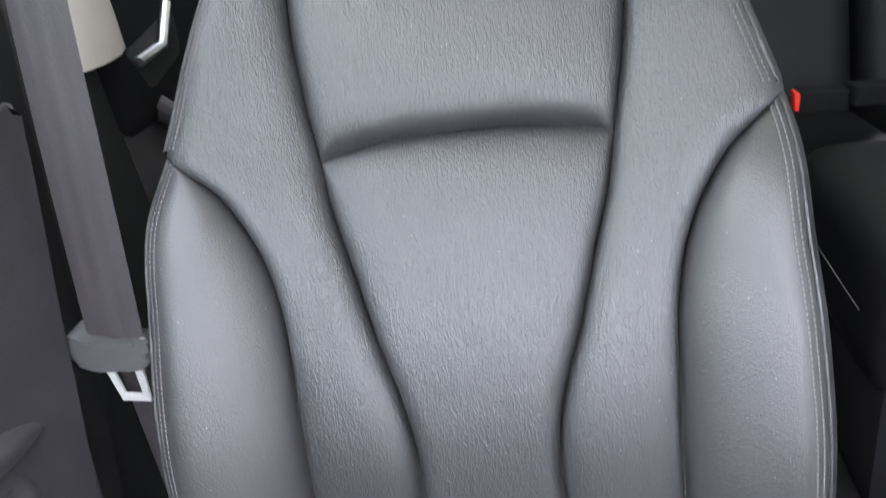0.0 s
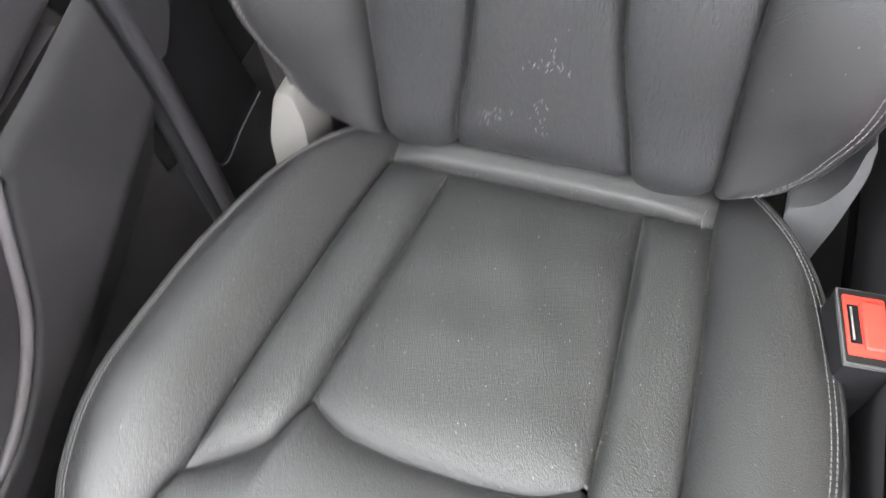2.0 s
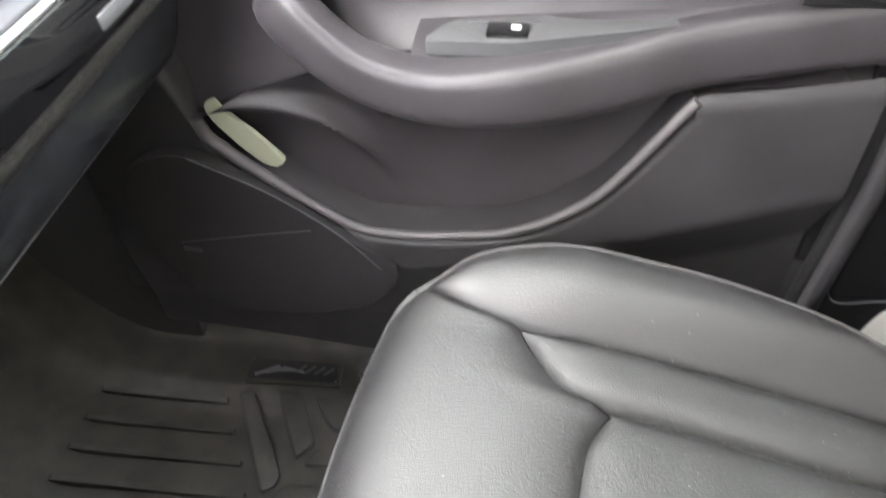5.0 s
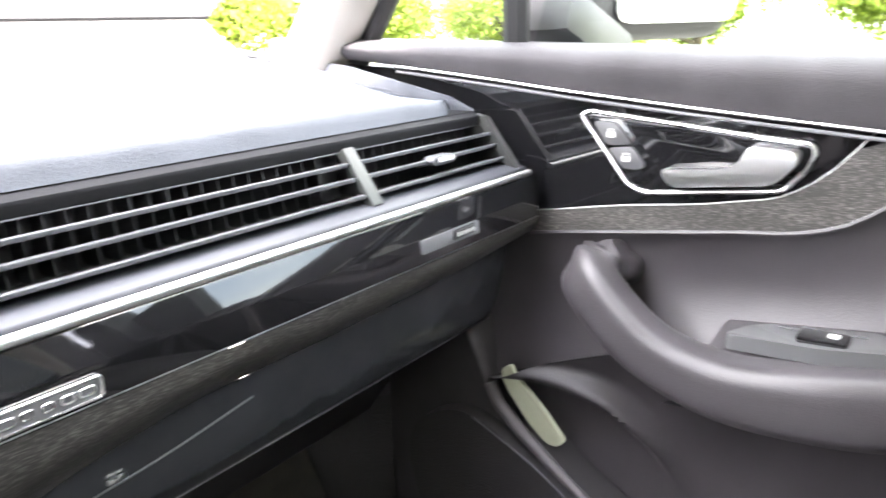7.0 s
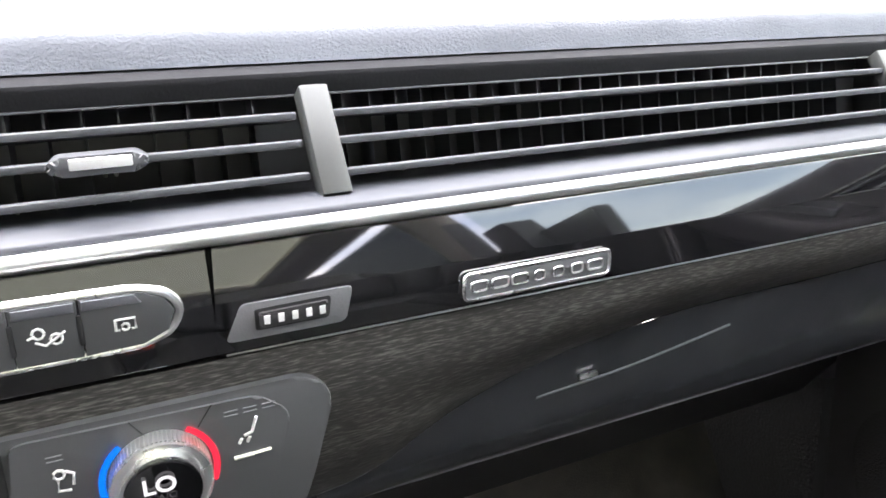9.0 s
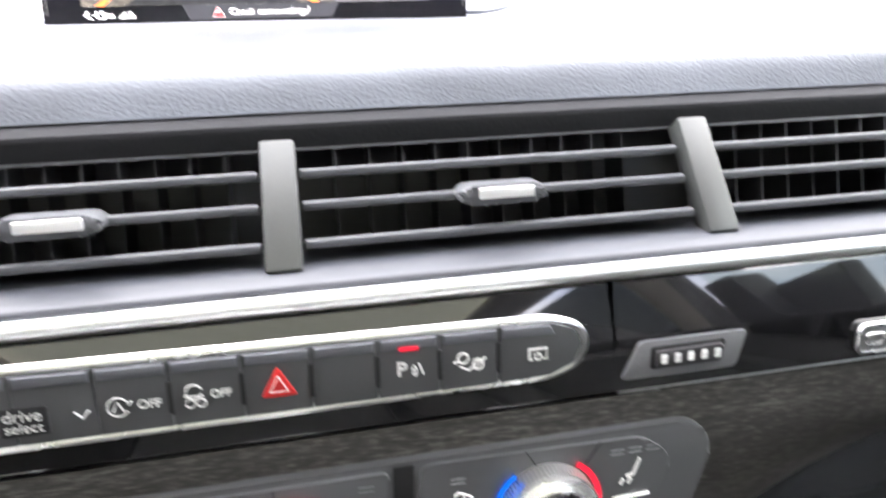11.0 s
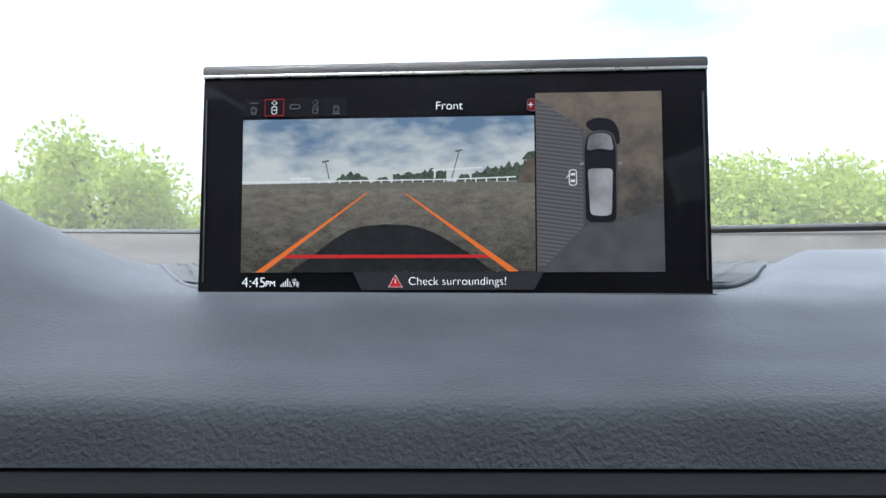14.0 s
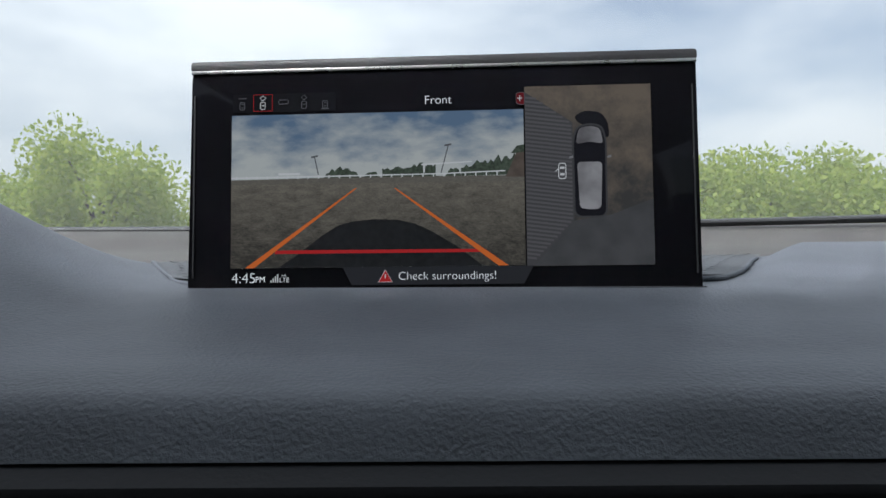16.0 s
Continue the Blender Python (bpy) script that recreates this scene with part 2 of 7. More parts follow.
def leather(name, color, rough=0.42, wrinkle=0.25, stretch=(2.0, 1.1, 0.45), pebble=520, share=0.3, creases=1.0):
    """Pressed leather: small pebbles, long shallow creases, a few pale dust specks."""
    m = bpy.data.materials.new(name)
    m.use_nodes = True
    nt = m.node_tree
    b = nt.nodes["Principled BSDF"]
    b.inputs["Specular IOR Level"].default_value = 0.95
    co = nt.nodes.new("ShaderNodeTexCoord")
    v = nt.nodes.new("ShaderNodeTexVoronoi")
    v.feature = "DISTANCE_TO_EDGE"
    v.inputs["Scale"].default_value = pebble
    mp = nt.nodes.new("ShaderNodeMapping")
    mp.inputs["Scale"].default_value = stretch
    n = nt.nodes.new("ShaderNodeTexNoise")
    n.inputs["Scale"].default_value = 300
    n.inputs["Detail"].default_value = 1.5
    n.inputs["Distortion"].default_value = 0.9
    n2 = nt.nodes.new("ShaderNodeTexNoise")
    n2.inputs["Scale"].default_value = 9
    n2.inputs["Detail"].default_value = 4
    add = nt.nodes.new("ShaderNodeMath")
    add.operation = "MULTIPLY_ADD"
    add.inputs[1].default_value = share
    bump = nt.nodes.new("ShaderNodeBump")
    bump.inputs["Strength"].default_value = wrinkle
    bump.inputs["Distance"].default_value = 0.0012
    ramp = nt.nodes.new("ShaderNodeValToRGB")
    ramp.color_ramp.elements[0].position, ramp.color_ramp.elements[1].position = 0.3, 0.75
    ramp.color_ramp.elements[0].color = (*color, 1)
    ramp.color_ramp.elements[1].color = (*(c * 1.35 for c in color), 1)
    dust = nt.nodes.new("ShaderNodeTexVoronoi")
    dust.inputs["Scale"].default_value = 78
    dmap = nt.nodes.new("ShaderNodeMapping")
    dmap.inputs["Scale"].default_value = (1.5, 0.7, 0.6)
    dmap.inputs["Rotation"].default_value = (0.3, 0.4, 0.5)
    dot = nt.nodes.new("ShaderNodeMath")
    dot.operation = "LESS_THAN"
    dot.inputs[1].default_value = 0.034
    mix = nt.nodes.new("ShaderNodeMixRGB")
    mix.inputs[2].default_value = (0.20, 0.197, 0.188, 1)
    mr = nt.nodes.new("ShaderNodeMapRange")
    mr.inputs["To Min"].default_value, mr.inputs["To Max"].default_value = rough - 0.07, rough + 0.09
    lk = nt.links.new
    lk(co.outputs["Object"], mp.inputs["Vector"])
    lk(co.outputs["Object"], v.inputs["Vector"])
    lk(mp.outputs["Vector"], n.inputs["Vector"])
    lk(co.outputs["Object"], n2.inputs["Vector"])
    lk(co.outputs["Object"], dmap.inputs["Vector"])
    lk(dmap.outputs["Vector"], dust.inputs["Vector"])
    lk(v.outputs["Distance"], add.inputs[0])
    soft_n = nt.nodes.new("ShaderNodeMath")
    soft_n.operation = "MULTIPLY"
    soft_n.inputs[1].default_value = creases
    lk(n.outputs["Fac"], soft_n.inputs[0])
    lk(soft_n.outputs[0], add.inputs[2])
    slow = nt.nodes.new("ShaderNodeMath")
    slow.operation = "MULTIPLY_ADD"
    slow.inputs[1].default_value = 1.6
    lk(n2.outputs["Fac"], slow.inputs[0])
    lk(add.outputs[0], slow.inputs[2])
    lk(slow.outputs[0], bump.inputs["Height"])
    lk(bump.outputs["Normal"], b.inputs["Normal"])
    lk(n2.outputs["Fac"], ramp.inputs["Fac"])
    lk(dust.outputs["Distance"], dot.inputs[0])
    lk(dot.outputs[0], mix.inputs[0])
    lk(ramp.outputs["Color"], mix.inputs[1])
    lk(mix.outputs["Color"], b.inputs["Base Color"])
    lk(n2.outputs["Fac"], mr.inputs["Value"])
    lk(mr.outputs["Result"], b.inputs["Roughness"])
    return m


LEATHER = leather("black_leather", (0.0160, 0.0160, 0.0172), 0.43, 0.95)
BOLSTER = leather("smooth_black_leather", (0.0172, 0.0166, 0.0176), 0.44, 0.5, (1.6, 1.2, 0.9), 620, 0.7, 0.5)
SEAT_GRAIN = leather("pebbled_black_leather", (0.0158, 0.0160, 0.0162), 0.45, 0.6, (1.7, 1.1, 1.3), 620, 1.1, 0.45)
# paler copy of the seat leather, light on the upward strip in its colour
LIT_ROLL = leather("lit_strip_leather", (0.019, 0.0186, 0.0186), 0.62, 0.3)
STITCH = material("grey_stitching", (0.12, 0.113, 0.115), 0.75)
STRIP = material("brushed_bright_strip", (0.85, 0.85, 0.84), 0.42, metal=1.0, rough_var=0.04, stain=0.02, stain_size=0.02)
SWITCH_EDGE = material("satin_switch_edge", (0.15, 0.152, 0.17), 0.42, metal=0.2, grain=0.1, grain_size=0.0006)
SEAM_THREAD = material("grey_thread", (0.17, 0.16, 0.145), 0.75)
DOOR_PAD = material("grained_door_pad", (0.062, 0.059, 0.063), 0.55, spec=0.15, grain=0.7, grain_size=0.0016, stain=0.3, stain_size=0.06)
DOOR_SKIN = material("door_leatherette", (0.044, 0.040, 0.044), 0.40, grain=0.35, grain_size=0.0016, stain=0.3, stain_size=0.08)
DASH_SKIN = material("dash_soft_plastic", (0.090, 0.096, 0.110), 0.52, spec=0.10, grain=0.95, grain_size=0.0014, stain=0.25, stain_size=0.05)
LEDGE = material("warm_grey_ledge_plastic", (0.082, 0.078, 0.073), 0.6, spec=0.1, grain=0.4, grain_size=0.0014, stain=0.2, stain_size=0.05)
PLASTIC = material("black_grained_plastic", (0.030, 0.0285, 0.0305), 0.48, grain=0.3, grain_size=0.0012, stain=0.4, stain_size=0.06)
PILLAR_SKIN = material("grained_pillar_plastic", (0.029, 0.0275, 0.030), 0.5, grain=0.6, grain_size=0.0016, stain=0.3, stain_size=0.06)
FELT = material("black_felt_lining", (0.008, 0.008, 0.009), 0.9, spec=0.12, grain=0.3, grain_size=0.001)
BUCKLE_BLACK = material("black_buckle_plastic", (0.009, 0.009, 0.010), 0.45, spec=0.3, grain=0.1, grain_size=0.001)
VENT_DARK = material("vent_black_plastic", (0.075, 0.075, 0.080), 0.5, grain=0.1, grain_size=0.002)
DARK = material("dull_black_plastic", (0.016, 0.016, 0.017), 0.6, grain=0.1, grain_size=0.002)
GREY_PLASTIC = material("grey_plastic", (0.17, 0.17, 0.18), 0.42, grain=0.25, grain_size=0.001, stain=0.15)
RIM = material("mauve_grey_rim", (0.105, 0.097, 0.102), 0.5, grain=0.2, grain_size=0.001)
BRIGHT_STEEL = material("bright_latch_steel", (0.80, 0.80, 0.79), 0.45, metal=0.5, rough_var=0.05, stain=0.05, stain_size=0.01)
# bright patch of light on the pocket lip, put into its colour
LIP_GLEAM = material("painted_lip_gleam", (0.40, 0.42, 0.31), 0.45, grain=0.2, grain_size=0.001)
HINGE = material("grey_hinge_plastic", (0.065, 0.065, 0.067), 0.5, grain=0.3, grain_size=0.001, stain=0.2)
PALE_PLASTIC = material("pale_grey_plastic", (0.165, 0.16, 0.152), 0.45, grain=0.2, grain_size=0.001)
SLAT_MAT = material("vent_slat_plastic", (0.082, 0.084, 0.091), 0.38, grain=0.15, grain_size=0.001)
BAR_MAT = material("satin_grey_bar", (0.050, 0.052, 0.050), 0.4, metal=0.2, grain=0.1, grain_size=0.0008)
SATIN = material("satin_blue_grey_lacquer", (0.042, 0.044, 0.053), 0.5, metal=0.1, grain=0.1, grain_size=0.0006)
CHROME = material("brushed_chrome", (0.88, 0.88, 0.87), 0.28, metal=1.0, rough_var=0.05, stain_size=0.02, stain=0.02)
FINE_LINE = material("dulled_bright_edge", (0.42, 0.42, 0.41), 0.45, metal=0.8, rough_var=0.05, stain=0.1, stain_size=0.02)
STEEL = material("steel", (0.75, 0.75, 0.75), 0.38, metal=1.0, rough_var=0.08, stain=0.1, stain_size=0.01)
GLOSS = material("piano_black_lacquer", (0.007, 0.007, 0.008), 0.04, spec=1.0, rough_var=0.01, stain=0.1)
BUTTON = material("button_grey_black", (0.085, 0.086, 0.090), 0.38, grain=0.1, grain_size=0.0007)
ICON = material("white_print", (0.75, 0.75, 0.74), 0.5)
RED_PRINT = material("red_print", (0.75, 0.04, 0.04), 0.4)
BUCKLE_RED = material("red_release_plastic", (0.78, 0.045, 0.03), 0.35, grain=0.1, grain_size=0.0008, stain=0.1)
WEB = material("belt_webbing", (0.075, 0.068, 0.071), 0.62, grain=0.8, grain_size=0.0012, stain=0.15, stain_size=0.03, stretch=(1, 1, 0.25))
MAT_GROOVE_SHADOW = material("painted_groove_shadow", (0.009, 0.009, 0.008), 0.6)
MAT_RUBBER = material("black_rubber_mat", (0.0215, 0.0205, 0.0170), 0.50, grain=0.7, grain_size=0.0020, second=(0.046, 0.0425, 0.034), stain_size=0.040, rough_var=0.14)
CARPET = material("black_carpet", (0.036, 0.0345, 0.0345), 0.95, grain=1.0, grain_size=0.004)
BEIGE = material("beige_pillar_cloth", (0.46, 0.43, 0.39), 0.8, grain=0.5, grain_size=0.002)
RUBBER = material("door_seal_rubber", (0.012, 0.012, 0.013), 0.55)
BRIGHT_RED = glow("red_lit_mark", (1.0, 0.03, 0.06), 0.085)
BRIGHT_BLUE = glow("blue_lit_mark", (0.0, 0.17, 1.0), 0.085)
WHITE_LIT = glow("white_lit_digits", (0.9, 0.9, 0.9), 0.075)


def wood():
    """Dark open-pored wood with pale flecks along the grain."""
    m = bpy.data.materials.new("dark_open_pore_wood")
    m.use_nodes = True
    nt = m.node_tree
    b = nt.nodes["Principled BSDF"]
    b.inputs["Roughness"].default_value = 0.36
    co = nt.nodes.new("ShaderNodeTexCoord")
    mp = nt.nodes.new("ShaderNodeMapping")
    mp.inputs["Scale"].default_value = (0.13, 0.13, 1)
    n = nt.nodes.new("ShaderNodeTexNoise")
    n.inputs["Scale"].default_value = 1300
    n.inputs["Detail"].default_value = 5
    n3 = nt.nodes.new("ShaderNodeTexNoise")
    n3.inputs["Scale"].default_value = 60
    n3.inputs["Detail"].default_value = 3
    ramp = nt.nodes.new("ShaderNodeValToRGB")
    e = ramp.color_ramp.elements
    e[0].position, e[0].color = 0.44, (0.038, 0.036, 0.0335, 1)
    e[1].position, e[1].color = 0.70, (0.20, 0.193, 0.180, 1)
    mid = e.new(0.53)
    mid.color = (0.066, 0.062, 0.058, 1)
    mul = nt.nodes.new("ShaderNodeMath")
    mul.operation = "MULTIPLY_ADD"
    mul.inputs[1].default_value = 0.75
    half = nt.nodes.new("ShaderNodeMath")
    half.operation = "MULTIPLY"
    half.inputs[1].default_value = 0.25
    bump = nt.nodes.new("ShaderNodeBump")
    bump.inputs["Strength"].default_value = 0.3
    bump.inputs["Distance"].default_value = 0.0006
    lk = nt.links.new
    lk(co.outputs["Object"], mp.inputs["Vector"])
    lk(mp.outputs["Vector"], n.inputs["Vector"])
    lk(mp.outputs["Vector"], n3.inputs["Vector"])
    lk(n3.outputs["Fac"], half.inputs[0])
    lk(n.outputs["Fac"], mul.inputs[0])
    lk(half.outputs[0], mul.inputs[2])
    lk(mul.outputs[0], ramp.inputs["Fac"])
    lk(ramp.outputs["Color"], b.inputs["Base Color"])
    lk(n.outputs["Fac"], bump.inputs["Height"])
    lk(bump.outputs["Normal"], b.inputs["Normal"])
    return m


WOOD = wood()


def glass_material():
    m = bpy.data.materials.new("window_glass")
    m.use_nodes = True
    b = m.node_tree.nodes["Principled BSDF"]
    b.inputs["Base Color"].default_value = (0.93, 0.97, 0.95, 1)
    b.inputs["Roughness"].default_value = 0.0
    b.inputs["Transmission Weight"].default_value = 1.0
    b.inputs["IOR"].default_value = 1.02
    return m


def hazed_glass():
    """Windscreen glass with a translucent film, added to veil the view like haze."""
    m = glass_material()
    m.name = "hazed_windscreen_glass"
    nt = m.node_tree
    film = nt.nodes.new("ShaderNodeBsdfTranslucent")
    film.inputs["Color"].default_value = (0.9, 0.92, 0.9, 1)
    mix = nt.nodes.new("ShaderNodeMixShader")
    mix.inputs[0].default_value = 0.08
    nt.links.new(nt.nodes["Principled BSDF"].outputs[0], mix.inputs[1])
    nt.links.new(film.outputs[0], mix.inputs[2])
    nt.links.new(mix.outputs[0], nt.nodes["Material Output"].inputs["Surface"])
    return m


HAZED_GLASS = hazed_glass()


def tinted_glass(name, color):
    """Tinted glass that lets part of the daylight through."""
    m = bpy.data.materials.new(name)
    m.use_nodes = True
    nt = m.node_tree
    clear = nt.nodes.new("ShaderNodeBsdfTransparent")
    clear.inputs["Color"].default_value = (*color, 1)
    gloss = nt.nodes.new("ShaderNodeBsdfGlossy")
    gloss.inputs["Roughness"].default_value = 0.02
    mix = nt.nodes.new("ShaderNodeMixShader")
    mix.inputs[0].default_value = 0.06
    nt.links.new(clear.outputs[0], mix.inputs[1])
    nt.links.new(gloss.outputs[0], mix.inputs[2])
    nt.links.new(mix.outputs[0], nt.nodes["Material Output"].inputs["Surface"])
    return m


SIDE_GLASS = tinted_glass("green_tinted_side_glass", (0.66, 0.73, 0.69))
TINT = tinted_glass("dark_privacy_glass", (0.020, 0.024, 0.023))


def roof_fill_cloth():
    """Thin woven sheet, added to let some daylight through from above."""
    m = bpy.data.materials.new("translucent_fill_cloth")
    m.use_nodes = True
    nt = m.node_tree
    cloth = nt.nodes["Principled BSDF"]
    cloth.inputs["Base Color"].default_value = (0.42, 0.41, 0.36, 1)
    cloth.inputs["Roughness"].default_value = 0.85
    through_light = nt.nodes.new("ShaderNodeBsdfTranslucent")
    through_light.inputs["Color"].default_value = (0.80, 0.86, 0.68, 1)
    weave = nt.nodes.new("ShaderNodeTexNoise")
    weave.inputs["Scale"].default_value = 900
    span = nt.nodes.new("ShaderNodeMapRange")
    span.inputs["To Min"].default_value, span.inputs["To Max"].default_value = 0.045, 0.12
    mix = nt.nodes.new("ShaderNodeMixShader")
    nt.links.new(weave.outputs["Fac"], span.inputs["Value"])
    nt.links.new(span.outputs["Result"], mix.inputs[0])
    nt.links.new(cloth.outputs[0], mix.inputs[1])
    nt.links.new(through_light.outputs[0], mix.inputs[2])
    nt.links.new(mix.outputs[0], nt.nodes["Material Output"].inputs["Surface"])
    return m


# ---- the car's shell ----
floor = part("floor", box((1.76, 3.2, 0.04), (0, -0.35, -0.045), 0.01), CARPET)
tagged(floor, "black carpeted car floor under rubber mats", "floor", kind="structure")
# unseen block, added to stop light leaking down beside the dashboard
footwell_cap = part("trim", box((0.092, 0.36, 0.02), (0.790, 0.78, 0.71), 0.004), CARPET)
tagged(footwell_cap, "unseen dark block added to keep daylight out of the footwell", "trim", kind="structure")
toe = part("trim", grid(lambda s, t: (-0.74 + 1.5 * s, 0.66 + 0.30 * t, -0.028 + 0.42 * t * t), 6, 10, even=True), CARPET)
tagged(toe, "black carpeted toe board of the footwell", "footwell", kind="structure")
firewall = part("wall_front", box((1.52, 0.03, 0.95), (0, 0.97, 0.37), 0.005), DARK)
tagged(firewall, "dark bulkhead ahead of the dashboard", "bulkhead", kind="structure")
tail = part("wall_rear", box((1.5, 0.03, 0.85), (0, -1.95, 0.38), 0.01), CARPET)
tagged(tail, "dark lower tailgate lining", "wall", kind="structure")
roof_fn = lambda s, t: (-0.62 + 1.24 * s, 0.22 - 2.15 * t, 1.235 + 0.05 * math.sin(math.pi * s) * (0.6 + 0.4 * math.sin(math.pi * t)))
roof = grid(roof_fn, 31, 43, even=True)
bmesh.ops.delete(roof, geom=[f for f in roof.faces if abs(f.calc_center_median().x) < 0.50 and -1.25 < f.calc_center_median().y < -0.12], context="FACES")
ceiling = part("ceiling", roof, BEIGE)
sol = ceiling.modifiers.new("thickness", "SOLIDIFY")
sol.thickness, sol.offset = 0.03, 1
tagged(ceiling, "beige cloth headliner under the car roof", "ceiling", kind="structure")
# unseen sheet over the roof opening, added to light the cabin from above
roof_fill = part("roof_fill_sheet", grid(lambda s, t: (-0.53 + 1.06 * s, -0.09 - 1.20 * t, 1.297), 12, 16, even=True), roof_fill_cloth())
tagged(roof_fill, "unseen translucent sheet in the roof opening, added for overhead light", "sunshade", kind="structure")


def pillar(points, r, mat, label, flat=0.6):
    ob = part("trim", tube(along(points, 14), r, 10, flat=flat), mat)
    return tagged(ob, label, "pillar trim", kind="structure")


pillar([(0.745, 0.70, 0.80), (0.715, 0.50, 1.00), (0.64, 0.20, 1.25)], 0.046, BEIGE, "beige lined windscreen pillar above the door")
pillar([(-0.745, 0.70, 0.80), (-0.715, 0.50, 1.00), (-0.64, 0.20, 1.25)], 0.034, BEIGE, "beige lined windscreen pillar on the driver side")
pillar([(0.755, -0.53, 0.86), (0.73, -0.53, 1.05), (0.64, -0.50, 1.25)], 0.06, BEIGE, "beige upper centre pillar trim beside the belt", 0.4)
pillar([(-0.77, -0.50, 0.30), (-0.76, -0.50, 0.80), (-0.64, -0.46, 1.25)], 0.06, BEIGE, "beige centre pillar trim on the driver side", 0.4)
pillar([(0.77, -1.30, 0.30), (0.75, -1.30, 0.80), (0.64, -1.20, 1.25)], 0.05, PLASTIC, "dark rear pillar trim", 0.4)
pillar([(-0.77, -1.30, 0.30), (-0.75, -1.30, 0.80), (-0.64, -1.20, 1.25)], 0.05, PLASTIC, "dark rear pillar trim", 0.4)
post = part("trim", tube(along([(0.795, 0.452, 0.795), (0.765, 0.43, 0.97), (0.69, 0.36, 1.2)], 8), 0.0135, 8), RUBBER)
tagged(post, "black upright post of the quarter window", "window post", kind="structure")
seal = part("trim", tube(along([(0.775, 0.655, 0.80), (0.74, 0.46, 1.01), (0.665, 0.17, 1.24)], 10), 0.011, 8), RUBBER)
tagged(seal, "black rubber seal along the windscreen pillar", "door seal", kind="structure")

for name, at, size, label in (
    # both left walls are unseen, added to hold back light from the driver side
    ("wall_left", (-0.80, 0.21, 0.38), (0.05, 1.5, 0.86), "unseen dark wall added to block light from the driver side"),
    ("wall_left_upper", (-0.70, -0.28, 1.03), (0.05, 0.54, 0.46), "unseen dark wall added to block part of the driver window light"),
    ("wall_right", (0.83, 0.79, 0.36), (0.03, 0.40, 0.82), "dark carpeted side of the footwell"),
):
    tagged(part(name, box(size, at, 0.01), CARPET), label, "wall", kind="structure")

# tinted rear glass and the closed rear of the body
for name, fn, label in (
    ("window_4", lambda s, t: (0.76 - 0.10 * t, -0.56 - 0.86 * s, 0.94 + 0.30 * t), "dark tinted rear passenger window"),
    ("window_5", lambda s, t: (-0.79 + 0.13 * t, -0.56 - 0.86 * s, 0.82 + 0.42 * t), "dark tinted rear window on the driver side"),
    ("window_6", lambda s, t: (-0.66 + 1.32 * s, -1.95 + 0.05 * t, 0.80 + 0.45 * t), "dark tinted tailgate window"),
    ("window_7", lambda s, t: (0.78 - 0.12 * t, -1.42 - 0.53 * s, 0.80 + 0.45 * t), "dark tinted rear side window"),
    ("window_8", lambda s, t: (-0.78 + 0.12 * t, -1.42 - 0.53 * s, 0.80 + 0.45 * t), "dark tinted rear side window"),
):
    tagged(part(name, grid(fn, 4, 4, even=True), TINT), label, "tinted window", kind="structure")
for sg in (1, -1):
    tagged(part("wall_side", box((0.05, 0.55, 0.85), (sg * 0.79, -1.68, 0.38), 0.01), CARPET), "dark rear side lining", "wall", kind="structure")
tagged(part("wall_left", box((0.05, 0.88, 0.86), (-0.80, -0.98, 0.38), 0.02), PLASTIC), "dark lining of the closed rear door on the driver side", "wall", kind="structure")

# windscreen, with its dark lower border
screen_fn = lambda s, t: (lerp3(-0.72, 0.72, s) * (1 - 0.14 * t), 0.955 - 0.72 * t - 0.10 * (2 * s - 1) ** 2, 0.862 + 0.385 * t)


def lerp3(a, b, t):
    return a + (b - a) * t


window_1 = part("window_1", grid(screen_fn, 20, 10, even=True), HAZED_GLASS)
tagged(window_1, "clear curved windscreen over the dashboard", "windscreen", kind="structure")
window_1.visible_shadow = False
border = part("window_frame", tube([screen_fn(k / 24, 0.0) for k in range(25)], 0.0035, 8), RUBBER, window_1, "black lower windscreen edge")
side_glass = lambda y0, y1, x0: (lambda s, t: (x0 - 0.11 * t, y0 + (y1 - y0) * s - 0.20 * t * (1 - s), 0.80 + 0.42 * t))
window_2 = part("window_2", grid(side_glass(0.44, -0.42, 0.80), 10, 6, even=True), SIDE_GLASS)
tagged(window_2, "closed passenger door window", "side window", kind="structure")
window_3 = part("window_3", grid(lambda s, t: (0.797 - 0.05 * t, 0.65 - 0.20 * s - 0.20 * t * (1 - s) * 0.9, 0.80 + 0.2 * t), 6, 4, even=True), SIDE_GLASS)
tagged(window_3, "small quarter window ahead of the door window", "quarter window", kind="structure")


# ---- front passenger seat ----
seat = thing("passenger_seat", "black leather front passenger seat with pillowed side bolsters", "car seat", at=(0.385, 0, 0))
INV = Matrix.Translation((-0.385, 0, 0))


def seat_part(name, bm, mat, label="", parent=None):
    bmesh.ops.transform(bm, matrix=INV, verts=bm.verts)
    return part(name, bm, mat, parent or seat, label, angle=60)


# backrest: x across from the middle, v up along it, d forward
B_SIDE = spline([(0.0, 0.152), (0.05, 0.153), (0.15, 0.152), (0.25, 0.154), (0.31, 0.158), (0.35, 0.166), (0.39, 0.182), (0.425, 0.206), (0.45, 0.232), (0.468, 0.256)])
B_MID = spline([(0.0, 0.083), (0.04, 0.079), (0.12, 0.064), (0.19, 0.058), (0.24, 0.066), (0.29, 0.082), (0.35, 0.099), (0.41, 0.116), (0.44, 0.121), (0.5, 0.132), (0.54, 0.137), (0.62, 0.14), (0.70, 0.135)])
